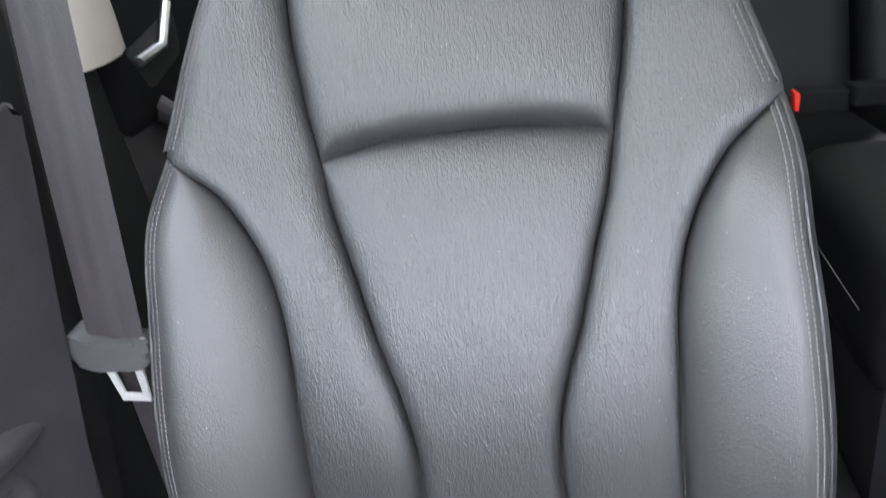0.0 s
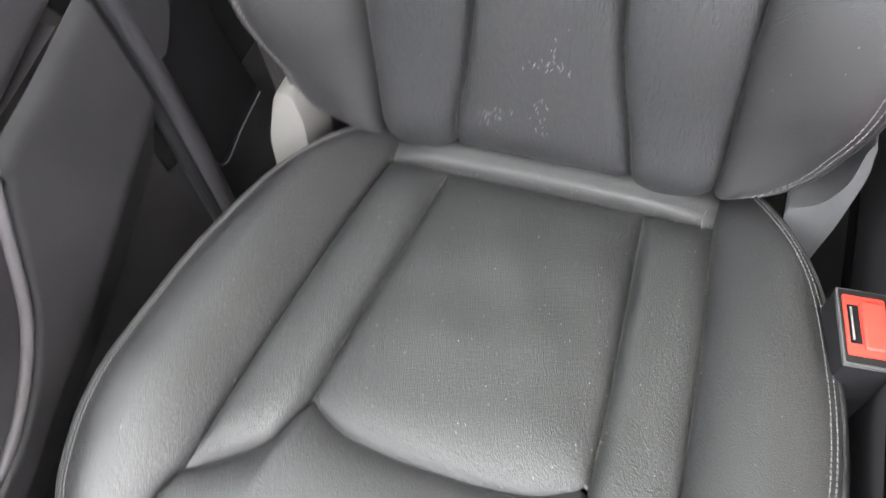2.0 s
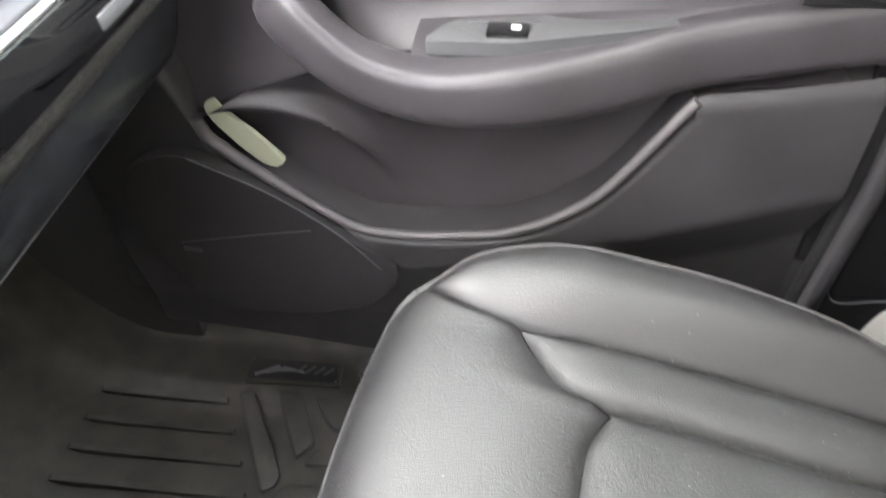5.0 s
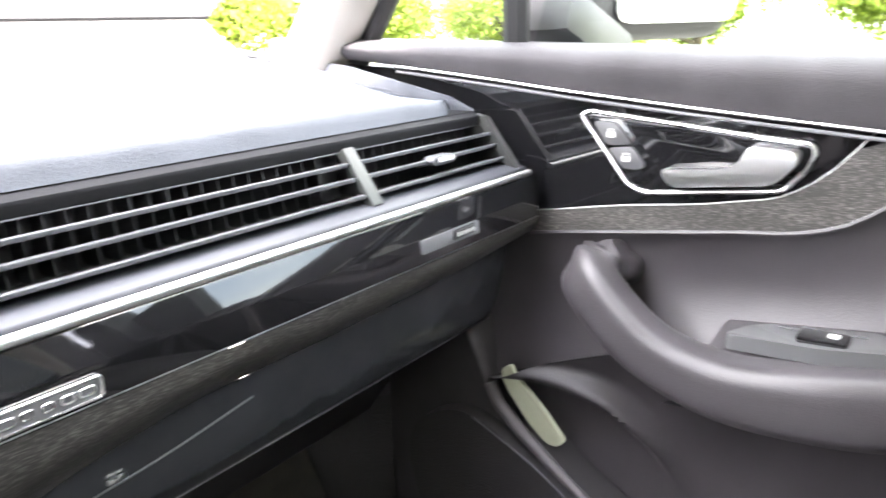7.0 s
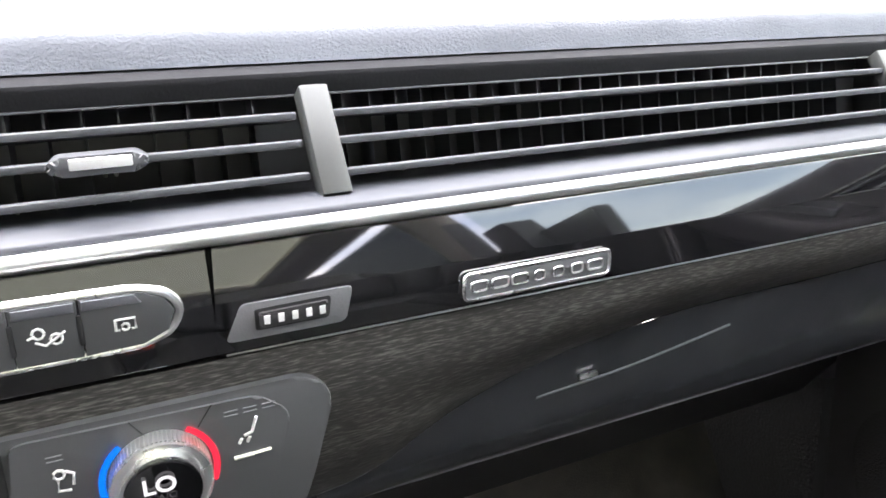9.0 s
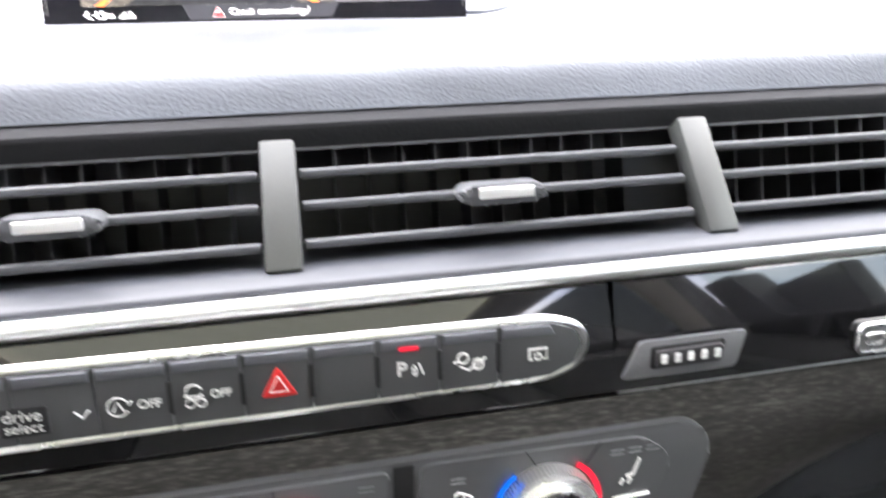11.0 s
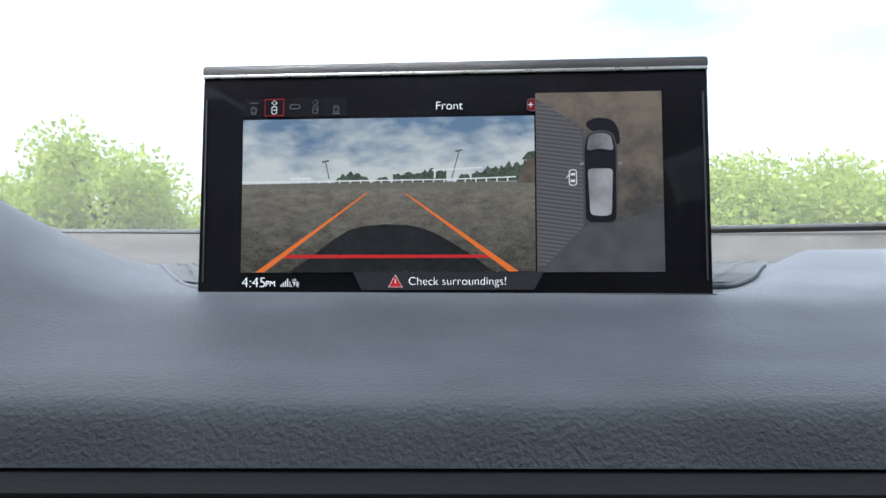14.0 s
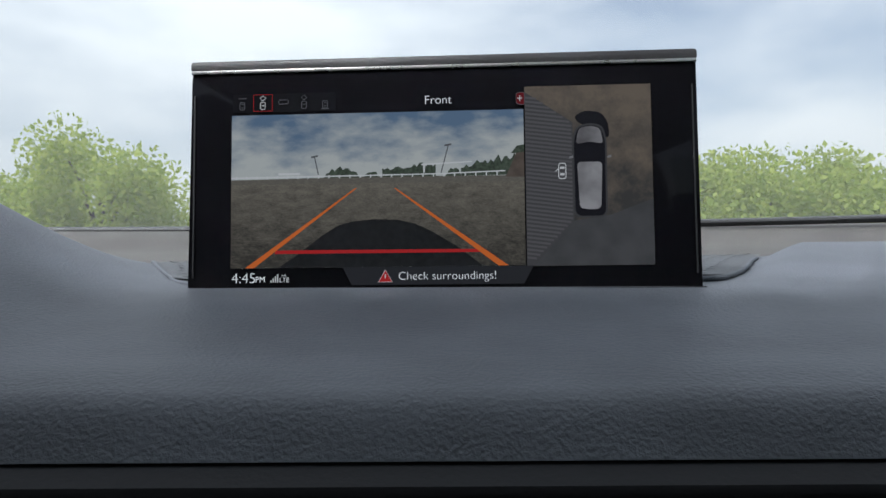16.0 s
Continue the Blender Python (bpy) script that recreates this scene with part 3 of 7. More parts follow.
B_OUT = spline([(0.012, 0.155), (0.02, 0.185), (0.035, 0.213), (0.06, 0.243), (0.10, 0.262), (0.15, 0.273), (0.2, 0.276), (0.26, 0.276), (0.31, 0.275), (0.36, 0.272), (0.4, 0.268), (0.45, 0.260), (0.5, 0.246), (0.54, 0.233), (0.6, 0.21), (0.66, 0.18), (0.71, 0.14)])
B_LEAN = spline([(-0.02, -0.014), (0.03, -0.004), (0.08, 0.004), (0.14, 0.018), (0.2, 0.027), (0.28, 0.026), (0.36, 0.014), (0.44, 0.002), (0.52, -0.006), (0.62, -0.018), (0.72, -0.04)])


def b_out(x, v):
    """Half the backrest's width at height v; its outer lower corner is fuller."""
    return B_OUT(v) * (1.0 - 0.032 * smooth(0.42, 0.30, v) + 0.12 * smooth(0.085, 0.025, v) if x > 0 else 0.962 - 0.036 * smooth(0.46, 0.34, v) + 0.03 * smooth(0.08, 0.02, v))


def back_base(x, v):
    a = abs(x)
    d = B_LEAN(v) + 0.036 * smooth(0.13, 0.235, a) * smooth(0.02, 0.16, v) * (1 - 0.6 * smooth(0.36, 0.5, v))
    out = b_out(x, v)
    r = 0.036
    e = min(max(a - (out - r), 0.0), r)
    d -= r - math.sqrt(r * r - e * e)
    f = min(max(0.045 - v, 0.0) / 0.045, 1.0)
    d -= 0.035 * (1 - math.sqrt(1 - f * f * 0.98))
    return d


def back_at(x, v, d):
    return (0.390 + x, -0.242 - 0.388 * v + 0.922 * d, 0.366 + 0.922 * v + 0.388 * d)


def pillow(s, puff, power, groove, a=True, b=True):
    """The rise of a stuffed panel over its seams; a, b: whether that side is a seam."""
    q = 2 * s - 1
    if not a and q < 0 or not b and q > 0:
        return puff
    k = abs(q)
    return puff * (1 - k**power) - groove * k**14


def back_panel(name, xa, xb, v0, v1, puff, power, nu, nv, seam=(True, True, True, True), groove=0.008, label=""):
    def fn(s, t):
        lo, hi = v0, v1
        if callable(v0) or callable(v1):
            mid_v = 0.44
            x = xa(mid_v) + (xb(mid_v) - xa(mid_v)) * s
            lo = v0(x) if callable(v0) else v0
            hi = v1(x) if callable(v1) else v1
        v = lo + (hi - lo) * t
        x = xa(v) + (xb(v) - xa(v)) * s
        h = pillow(s, 1, power, 0, seam[0], seam[1]) * pillow(t, 1, 9, 0, seam[2], seam[3])
        dip = max(abs(2 * s - 1) ** 26 if (seam[0] if s < 0.5 else seam[1]) else 0, abs(2 * t - 1) ** 24 if (seam[2] if t < 0.5 else seam[3]) else 0)
        return back_at(x, v, back_base(x, v) + puff * max(h, 0) - groove * dip)

    return seat_part(name, grid(fn, nu, nv), LEATHER, label, backrest)


backrest = obj("backrest", None, seat)
CROSS = lambda x: 0.437 + 0.018 * math.sqrt(max(0.0, 1 - (x / 0.121) ** 2))
neg = lambda f: (lambda v: -f(v))
back_panel("center_panel", neg(B_MID), B_MID, 0.0, CROSS, 0.010, 8, 40, 60, label="smooth black leather backrest centre with pale scuffs")
back_panel("upper_panel", neg(B_MID), B_MID, CROSS, 0.70, 0.013, 7, 40, 36, seam=(True, True, True, False))
for sg in (1, -1):
    def side(f, sg=sg):
        return (lambda v: sg * f(v))

    # the roll widens into the shoulder above the side bolster
    def roll_fn(s, t, sg=sg):
        v = 0.70 * t
        lim = b_out(sg, v)
        out = min(B_SIDE(v), lim) if v < 0.468 else lim
        x = B_MID(v) + (out - B_MID(v)) * s
        free = smooth(0.42, 0.49, v)
        q = 2 * s - 1
        k = abs(q) if q < 0 else abs(q) * (1 - free)
        h = 0.014 * (1 - k ** (3.4 + free))
        return back_at(sg * x, v, back_base(sg * x, v) + h - 0.008 * k**26)

    seat_part("roll_panel", grid(roll_fn, 28, 110), LEATHER, "", backrest)

    def bolster_fn(s, t, sg=sg):
        v = 0.012 + 0.455 * t
        lim = b_out(sg, v)
        a, b = min(B_SIDE(v), lim), lim
        x = a + (b - a) * s
        k = max(0.0, 1 - 2 * s)
        fade = smooth(0.468, 0.40, v)
        return back_at(sg * x, v, back_base(sg * x, v) + 0.016 * (1 - k**4) * (0.25 + 0.75 * fade) - 0.008 * k**26)

    seat_part("side_bolster", grid(bolster_fn, 30, 60), BOLSTER, "", backrest)
    # side gusset that turns to the rear
    def gusset(s, t, sg=sg):
        v = 0.012 + 0.69 * t
        x = b_out(sg, v)
        w = 0.13 * s
        return back_at(sg * (x - 0.001 - 0.02 * s * s), v, back_base(sg * x, v) - w)

    seat_part("side_gusset", grid(gusset, 10, 40, even=True), BOLSTER, "", backrest)
    for off in (0.016, 0.021, 0.010):
        line = []
        for k in range(150):
            v = 0.03 + 0.64 * k / 149
            x = b_out(sg, v) - off
            rise = 0.0138 + 0.0022 * smooth(0.47, 0.36, v) if v > 0.46 else 0.004 + 0.012 * smooth(0.468, 0.40, v)
            rise = max(rise, 0.0138) if v > 0.462 else rise
            line.append(back_at(sg * x, v, back_base(sg * x, v) + rise * 0.98 + (0.0004 if off != 0.010 else 0.001)))
        seat_part("piping" if off == 0.010 else "stitching", tube(line, 0.0014, 6) if off == 0.010 else dashes(line, 0.0007), LEATHER if off == 0.010 else STITCH, "", backrest)
under = lambda s, t: back_at(-0.15 + 0.30 * s, 0.0 - 0.012 * math.sin(t * 1.5), back_base(0.1, 0.0) - 0.10 * t)
seat_part("lower_edge", grid(under, 14, 6, even=True), LEATHER, "", backrest)
seat_part("back_shell", prism(rounded([(-0.15, 0.0), (0.15, 0.0), (0.25, 0.10), (0.265, 0.3), (0.235, 0.52), (0.14, 0.70), (-0.14, 0.70), (-0.235, 0.52), (-0.265, 0.3), (-0.25, 0.10)], 0.05), -0.135, -0.09, back_at, 0.01), PLASTIC, "black plastic rear shell", backrest)

# cushion: x across, y forward
C_SIDE = spline([(-0.29, 0.147), (-0.25, 0.149), (-0.1, 0.158), (0.0, 0.161), (0.1, 0.164), (0.14, 0.169), (0.19, 0.176)])
C_MID = spline([(-0.29, 0.088), (-0.235, 0.091), (-0.1, 0.099), (-0.03, 0.103), (0.02, 0.104), (0.1, 0.105)])
C_OUT = spline([(-0.30, 0.172), (-0.275, 0.188), (-0.235, 0.212), (-0.19, 0.234), (-0.12, 0.251), (-0.05, 0.259), (0.02, 0.257), (0.06, 0.251), (0.1, 0.2415), (0.14, 0.2275), (0.165, 0.2145), (0.18, 0.2035), (0.192, 0.192)])
C_FRONT = spline([(-0.206, 0.193), (-0.194, 0.2005), (-0.166, 0.2095), (-0.115, 0.2175), (-0.06, 0.2225), (0, 0.2245), (0.06, 0.2225), (0.115, 0.2175), (0.166, 0.2095), (0.194, 0.2005), (0.206, 0.193)])
C_WIDE = lambda x, y: ((0.004 + 0.010 * smooth(-0.02, 0.10, y)) if x > 0 else 0.0) * smooth(-0.26, -0.15, y)
C_PAD = spline([(-0.165, 0.097), (-0.145, 0.083), (-0.125, 0.067), (-0.11, 0.046), (-0.104, 0.021), (-0.096, 0.024), (-0.075, 0.034), (-0.04, 0.04), (0, 0.0415), (0.04, 0.04), (0.075, 0.034), (0.096, 0.024), (0.104, 0.021), (0.11, 0.046), (0.125, 0.067), (0.145, 0.083), (0.165, 0.097)])


TIP = 0.192
C_RIM = spline([(0.165, 0.097), (0.1685, 0.120), (0.1745, 0.142), (0.184, 0.164), (0.195, 0.180), (0.206, 0.1925)])


def full(x):
    """Takes the narrower inner side of the cushion to the outline of its outer side."""
    return 0.165 + (abs(x) - 0.165) * 0.041 / 0.027 if x < -0.165 else abs(x)


def pad_edge(x):
    """The rear seam of the front panel, which runs out into the front corners."""
    a = full(x)
    return C_PAD(a) if a < 0.165 else C_RIM(a)


def c_lim(sg, y):
    return C_OUT(y) + C_WIDE(sg, y)


def c_seam(sg, y):
    """The inner seam of the side bolster; it meets the outline at the front corner."""
    if y < 0.097:
        return C_SIDE(y)
    lo, hi = 0.165, 0.206
    for _ in range(30):
        mid_x = (lo + hi) / 2
        lo, hi = (mid_x, hi) if C_RIM(mid_x) < y else (lo, mid_x)
    k = lo if sg > 0 else 0.165 + (lo - 0.165) * 0.027 / 0.041
    return min(k, c_lim(sg, y) - 0.0004)


def cush_base(x, y):
    a = abs(x)
    z = 0.362 + 0.1875 * (y + 0.242) + 0.026 * smooth(0.145, 0.215, a) * (1 - 0.5 * smooth(0.03, 0.17, y))
    z -= 0.10 * max(y - 0.03, 0.0) ** 2 / 0.18
    u = max(0.0, 1 - (c_lim(x, y) - a) / 0.038)
    w = max(0.0, 1 - (C_FRONT(math.copysign(min(full(x), 0.206), x)) - y) / 0.068)
    e = min(1.0, math.hypot(u, w))
    z -= (0.034 + 0.006 * w / (u + w + 1e-6)) * (1 - math.sqrt(max(0.0, 1 - 0.985 * e * e)))
    return z


def cush_panel(name, fxy, puff, power, nu, nv, seam=(True, True, True, True), groove=0.005, tpow=9, label="", mat=None, fade=None):
    def fn(s, t):
        x, y = fxy(s, t)
        h = pillow(s, 1, power, 0, seam[0], seam[1]) * pillow(t, 1, tpow, 0, seam[2], seam[3])
        dip = max(abs(2 * s - 1) ** 26 if (seam[0] if s < 0.5 else seam[1]) else 0, abs(2 * t - 1) ** 24 if (seam[2] if t < 0.5 else seam[3]) else 0)
        return (0.38 + x, y, cush_base(x, y) + puff * max(h, 0) * (fade(x, y) if fade else 1.0) - groove * dip * (fade(x, y) if fade else 1.0))

    return seat_part(name, grid(fn, nu, nv), mat or SEAT_GRAIN, label, cushion)


def between(fa, fb, y0, y1):
    def f(s, t):
        # first guess of y from the middle of the panel, then the front seam at that x
        ym = y0 + (0.05 - y0) * t
        x = fa(ym) + (fb(ym) - fa(ym)) * s
        top = y1(x) if callable(y1) else y1
        y = y0 + (top - y0) * t
        return fa(y) + (fb(y) - fa(y)) * s, y

    return f


def spline_pad(x):
    return C_PAD(max(-0.1035, min(0.1035, x)))


cushion = obj("cushion", None, seat)
cush_panel("center_panel", between(neg(C_MID), C_MID, -0.236, lambda x: spline_pad(x)), 0.011, 4.5, 44, 54, tpow=5, label="worn black leather seat centre panel", fade=lambda x, y: 1 + 0.10 * math.sin(31 * x + 55 * y) * math.sin(43 * x - 27 * y + 1.0) + 0.09 * math.sin(90 * x + 40 * y + 2.0) * math.exp(-((y + 0.10) / 0.06) ** 2))


for sg in (1, -1):
    def cs(f, sg=sg):
        return (lambda y: sg * f(y))

    cush_panel("roll_panel", between(cs(C_MID), cs(C_SIDE), -0.236, lambda x: C_PAD(max(0.1042, min(0.164, abs(x))))), 0.013, 3.6, 28, 44)

    def bol(s, t, sg=sg):
        y = -0.29 + (TIP + 0.29) * t
        return sg * (c_seam(sg, y) + (c_lim(sg, y) - c_seam(sg, y)) * s), y

    cush_panel("side_bolster", bol, 0.010, 4.5, 30, 70, seam=(True, False, False, False), mat=BOLSTER, fade=lambda x, y: 1 - 0.6 * smooth(0.14, TIP, y))
    skirt = lambda s, t, sg=sg: (0.38 + sg * (c_lim(sg, -0.29 + (TIP + 0.29) * t) - 0.012 * s * s), -0.29 + (TIP + 0.29) * t, cush_base(sg * c_lim(sg, -0.29 + (TIP + 0.29) * t), -0.29 + (TIP + 0.29) * t) + 0.010 * (1 - 0.6 * smooth(0.14, TIP, -0.29 + (TIP + 0.29) * t)) - 0.14 * s)
    seat_part("side_skirt", grid(skirt, 8, 60, even=True), BOLSTER, "", cushion)
tip_fade = lambda x, y: 1 - 0.67 * smooth(0.15, 0.206, full(x))
front_edge = lambda x: C_FRONT(math.copysign(min(full(x), 0.206), x))
front_fn = lambda s, t: (-0.192 + 0.398 * s, pad_edge(-0.192 + 0.398 * s) + (front_edge(-0.192 + 0.398 * s) - pad_edge(-0.192 + 0.398 * s)) * t)
cush_panel("front_panel", front_fn, 0.012, 14, 84, 34, seam=(False, False, True, False), tpow=3, mat=BOLSTER, fade=tip_fade)
apron = lambda s, t: (0.38 - 0.192 + 0.398 * s, front_edge(-0.192 + 0.398 * s) - 0.05 * t * t, cush_base(-0.192 + 0.398 * s, front_edge(-0.192 + 0.398 * s)) + 0.012 * tip_fade(-0.192 + 0.398 * s, 0) - 0.17 * t)
seat_part("front_apron", grid(apron, 60, 10, even=True), BOLSTER, "", cushion)
strip_y = spline([(0.0, -0.2335), (0.25, -0.2362), (0.5, -0.246), (0.8, -0.262), (1.0, -0.285)])
strip_z = spline([(0.0, 0.352), (0.25, 0.3735), (0.5, 0.3775), (0.8, 0.3775), (1.0, 0.366)])
rear_strip = grid(lambda s, t: (0.228 + 0.304 * s, strip_y(t) - 0.004 * math.sin(math.pi * s) - 0.006 * abs(2 * s - 1) ** 10, strip_z(t) - 0.003 - 0.016 * abs(2 * s - 1) ** 7), 30, 12, even=True)
seat_part("rear_roll", rear_strip, LIT_ROLL, "narrow leather strip between cushion and backrest, coloured paler as lit", cushion)
seat_part("cushion_base", box((0.44, 0.42, 0.17), (0.38, -0.05, 0.235), 0.03), PLASTIC, "black plastic seat frame cover")
for off in (0.008, 0.0135, 0.018):
    line = []
    for sg, ks in ((1, range(60)), (-1, range(59, -1, -1))):
        for k in ks:
            y = -0.27 + 0.452 * k / 59
            x = c_lim(sg, y) - off
            line.append((0.38 + sg * x, y - off * 0.6 * smooth(0.12, 0.18, y), cush_base(sg * x, y - off * 0.6 * smooth(0.12, 0.18, y)) + 0.0102 - 0.003 * smooth(0.14, 0.185, y)))
        if sg == 1:
            for k in range(19):
                x = 0.188 - 0.362 * (k + 0.5) / 19
                line.append((0.38 + x, front_edge(x) - off * 0.6, cush_base(x, front_edge(x) - off * 0.6) + 0.0105))
    seat_part("piping" if off == 0.008 else "stitching", tube(line, 0.0016, 6) if off == 0.008 else dashes(along(line, 330), 0.0006), LEATHER if off == 0.008 else STITCH, "", cushion)
# hinge covers at both sides of the crease
for sg, pts in ((1, [(0.612, 0.30), (0.655, 0.30), (0.655, 0.37), (0.638, 0.425), (0.622, 0.425), (0.612, 0.40)]), (-1, [(0.1786, 0.368), (0.1798, 0.380), (0.1566, 0.3896), (0.1425, 0.4145), (0.1405, 0.447), (0.1365, 0.4565), (0.1321, 0.4275), (0.1387, 0.3734), (0.1475, 0.3313), (0.1478, 0.2994), (0.1568, 0.3144), (0.172, 0.3439)])):
    seat_part("hinge_cover", prism(rounded(pts, 0.012), -0.03 if sg < 0 else -0.02, 0.0 if sg < 0 else 0.03, lambda u, v, w: (u, -0.262 + w - 0.25 * (v - 0.40), v), 0.003), PALE_PLASTIC if sg == 1 else HINGE, "pale plastic seat hinge cover" if sg == 1 else "grey plastic seat hinge cover")
for k in range(3):
    seat_part("recliner_spring", box((0.0035, 0.004, 0.026), (0.1475 - 0.0065 * k, -0.277, 0.390 + 0.006 * k), 0.001), STEEL, "bright steel recliner part")
# stitched holes at the ends of the crease
for x in (0.24, 0.52):
    seat_part("stitching", tube([(x, -0.240, 0.3790), (x + 0.002, -0.232, 0.376), (x, -0.226, 0.370)], 0.0004, 6), STITCH)
# seam thread along the grooves, and pale scuffs on the backrest
def seam_line(fn, r=0.0004):
    tagged(seat_part("seam_thread", dashes(along(fn, 130), r, len(fn), 0.6, 0.5), SEAM_THREAD, "pale dust and thread in the seam"), kind="stuff")


for sg in (1, -1):
    seam_line([(0.38 + sg * C_SIDE(y), y, cush_base(C_SIDE(y), y) - 0.003) for y in np.linspace(-0.235, 0.09, 30)])
    seam_line([(0.38 + sg * C_MID(y), y, cush_base(C_MID(y), y) - 0.003) for y in np.linspace(-0.235, 0.015, 26)])
    seam_line([back_at(sg * B_SIDE(v), v, back_base(B_SIDE(v), v) - 0.004) for v in np.linspace(0.01, 0.27, 30)])
    seam_line([back_at(sg * B_MID(v), v, back_base(B_MID(v), v) - 0.004) for v in np.linspace(0.01, 0.2, 30)])
SCUFF = material("pale_scuff_marks", (0.30, 0.30, 0.30), 0.7)
scuff = bmesh.new()
rng = random.Random(4)
for cx, cv, n, w in ((0.043, 0.062, 26, 0.010), (-0.012, 0.125, 22, 0.014), (-0.001, 0.066, 14, 0.004)):
    for k in range(n):
        x, v = cx + rng.gauss(0, w), cv + rng.gauss(0, 0.006 if w > 0.005 else 0.018)
        a, l = rng.uniform(0.8, 2.3), rng.uniform(0.0008, 0.0026)
        d = back_base(x, v) + 0.0104 * (1 - (abs(x) / B_MID(v)) ** 5)
        ux, uv = math.cos(a) * l, math.sin(a) * l
        q = 0.0002
        scuff.faces.new([scuff.verts.new(back_at(x + ux * i - uv / l * q * j, v + uv * i + ux / l * q * j, d)) for i, j in ((-1, -1), (1, -1), (1, 1), (-1, 1))])
DUST = material("pale_dust_flecks", (0.36, 0.35, 0.335), 0.8)
flecks = bmesh.new()
rng = random.Random(11)
for k in range(330):
    x, y = rng.uniform(-0.155, 0.155), -0.232 + 0.26 * rng.random() ** 1.3
    if rng.random() < 0.25:
        x = rng.choice((-1, 1)) * (C_MID(y) if rng.random() < 0.5 else C_SIDE(y)) + rng.gauss(0, 0.002)
    l, a = rng.uniform(0.0002, 0.0007), rng.uniform(0, math.pi)
    q = rng.uniform(0.00014, 0.00024)
    ux, uy = math.cos(a), math.sin(a)
    # a fleck lies on the stuffed panel it falls on
    h = 0.0112 * max(0.0, 1 - abs(x / C_MID(y)) ** 4.5) if abs(x) < C_MID(y) else 0.0132 * max(0.0, 1 - abs(2 * (abs(x) - C_MID(y)) / (C_SIDE(y) - C_MID(y)) - 1) ** 2.6)
    h += 0.0003
    flecks.faces.new([flecks.verts.new((0.38 + x + ux * l * i - uy * q * j, y + uy * l * i + ux * q * j, cush_base(x, y) + h + 0.0006)) for i, j in ((-1, -1), (1, -1), (1, 1), (-1, 1))])
tagged(seat_part("dust_flecks", flecks, DUST, "pale flecks of dust on the cushion", cushion), kind="stuff")
tagged(seat_part("scuff_marks", scuff, SCUFF, "pale rubbed marks on the leather", backrest), kind="stuff")


# ---- belt, buckle, console, rear bench ----
belt = thing("seat_belt", "grey seat belt webbing with tongue hanging at the pillar", "seat belt", at=(0.70, -0.33, 0.66))


def web_strip(rows, thick=0.0016):
    """A flat band through rows of (left point, right point)."""
    bm = bmesh.new()
    fold = lambda k: 0.0025 * math.sin(k / 12 * math.pi) - (0.0016 if k in (4, 8) else 0.0)
    top = [[bm.verts.new(Vector(a).lerp(Vector(b), k / 12) - Vector((0.70, -0.33, 0.66)) + Vector((0, fold(k) * s, 0))) for k in range(13)] for a, b, s in rows]
    for u, v in zip(top, top[1:]):
        for k in range(12):
            bm.faces.new((u[k], u[k + 1], v[k + 1], v[k]))
    bmesh.ops.solidify(bm, geom=bm.faces[:], thickness=thick)
    return bm


up_rows = []
for k in range(13):
    t = k / 12
    up_rows.append(((0.667 - 0.024 * t, -0.325 - 0.075 * t, 0.668 + 0.42 * t), (0.723 - 0.026 * t + 0.004 * math.sin(t * 3), -0.332 - 0.085 * t, 0.672 + 0.42 * t), 1))
part("webbing", web_strip(up_rows), WEB, belt, "grey woven belt webbing")
low_rows = [((0.681 + 0.008 * t, -0.345 + 0.03 * t, 0.65 - 0.50 * t), (0.722 + 0.012 * t, -0.352 + 0.02 * t, 0.65 - 0.50 * t), 0.6) for t in [k / 8 for k in range(9)]]
part("lower_webbing", web_strip(low_rows), WEB, belt, "grey belt webbing running down to the floor")
off = Vector((0.70, -0.33, 0.66))
flatten = lambda u, v, w: Vector((u, -0.330 + w - 0.12 * (u - 0.70), v)) - off
body = rounded([(0.657, 0.683), (0.664, 0.668), (0.715, 0.666), (0.722, 0.674), (0.737, 0.678), (0.746, 0.664), (0.742, 0.648), (0.72, 0.640), (0.672, 0.643), (0.658, 0.655)], 0.008)
tongue = part("tongue_body", prism(body, -0.014, 0.013, flatten, 0.007, segments=4), HINGE, belt, "grey plastic belt tongue grip")
plate_bm = bmesh.new()
for pts in ([(0.680, 0.646), (0.689, 0.646), (0.692, 0.606), (0.686, 0.600)], [(0.713, 0.646), (0.722, 0.646), (0.716, 0.600), (0.710, 0.606)], [(0.686, 0.608), (0.716, 0.608), (0.716, 0.600), (0.686, 0.600)], [(0.682, 0.648), (0.720, 0.648), (0.717, 0.634), (0.685, 0.634)]):
    prism(pts, -0.001, 0.002, flatten, 0.0006, plate_bm)
part("latch_plate", plate_bm, BRIGHT_STEEL, tongue, "bright steel latch plate with a slot")

buckle = thing("belt_buckle", "seat belt buckle with red release button beside the seat", "belt buckle", at=(0.130, -0.130, 0.392))
tilt = pose(0, 0, 0, 6, -6, 8)
part("buckle_body", box((0.036, 0.062, 0.09), (0.0, 0.0, -0.006), 0.006, tilt), BUCKLE_BLACK, buckle)
part("buckle_rim", box((0.0350, 0.0612, 0.004), tilt @ Vector((0, 0, 0.0395)), 0.0018, tilt), HINGE, buckle, "grey edge of the buckle")
part("buckle_face", box((0.0325, 0.0585, 0.005), tilt @ Vector((0, 0, 0.0400)), 0.002, tilt), BUCKLE_BLACK, buckle, "black face of the buckle")
part("slot_frame", box((0.0285, 0.0480, 0.005), tilt @ Vector((0.0006, 0.0, 0.0412)), 0.002, tilt), BUCKLE_RED, buckle, "red slot surround")
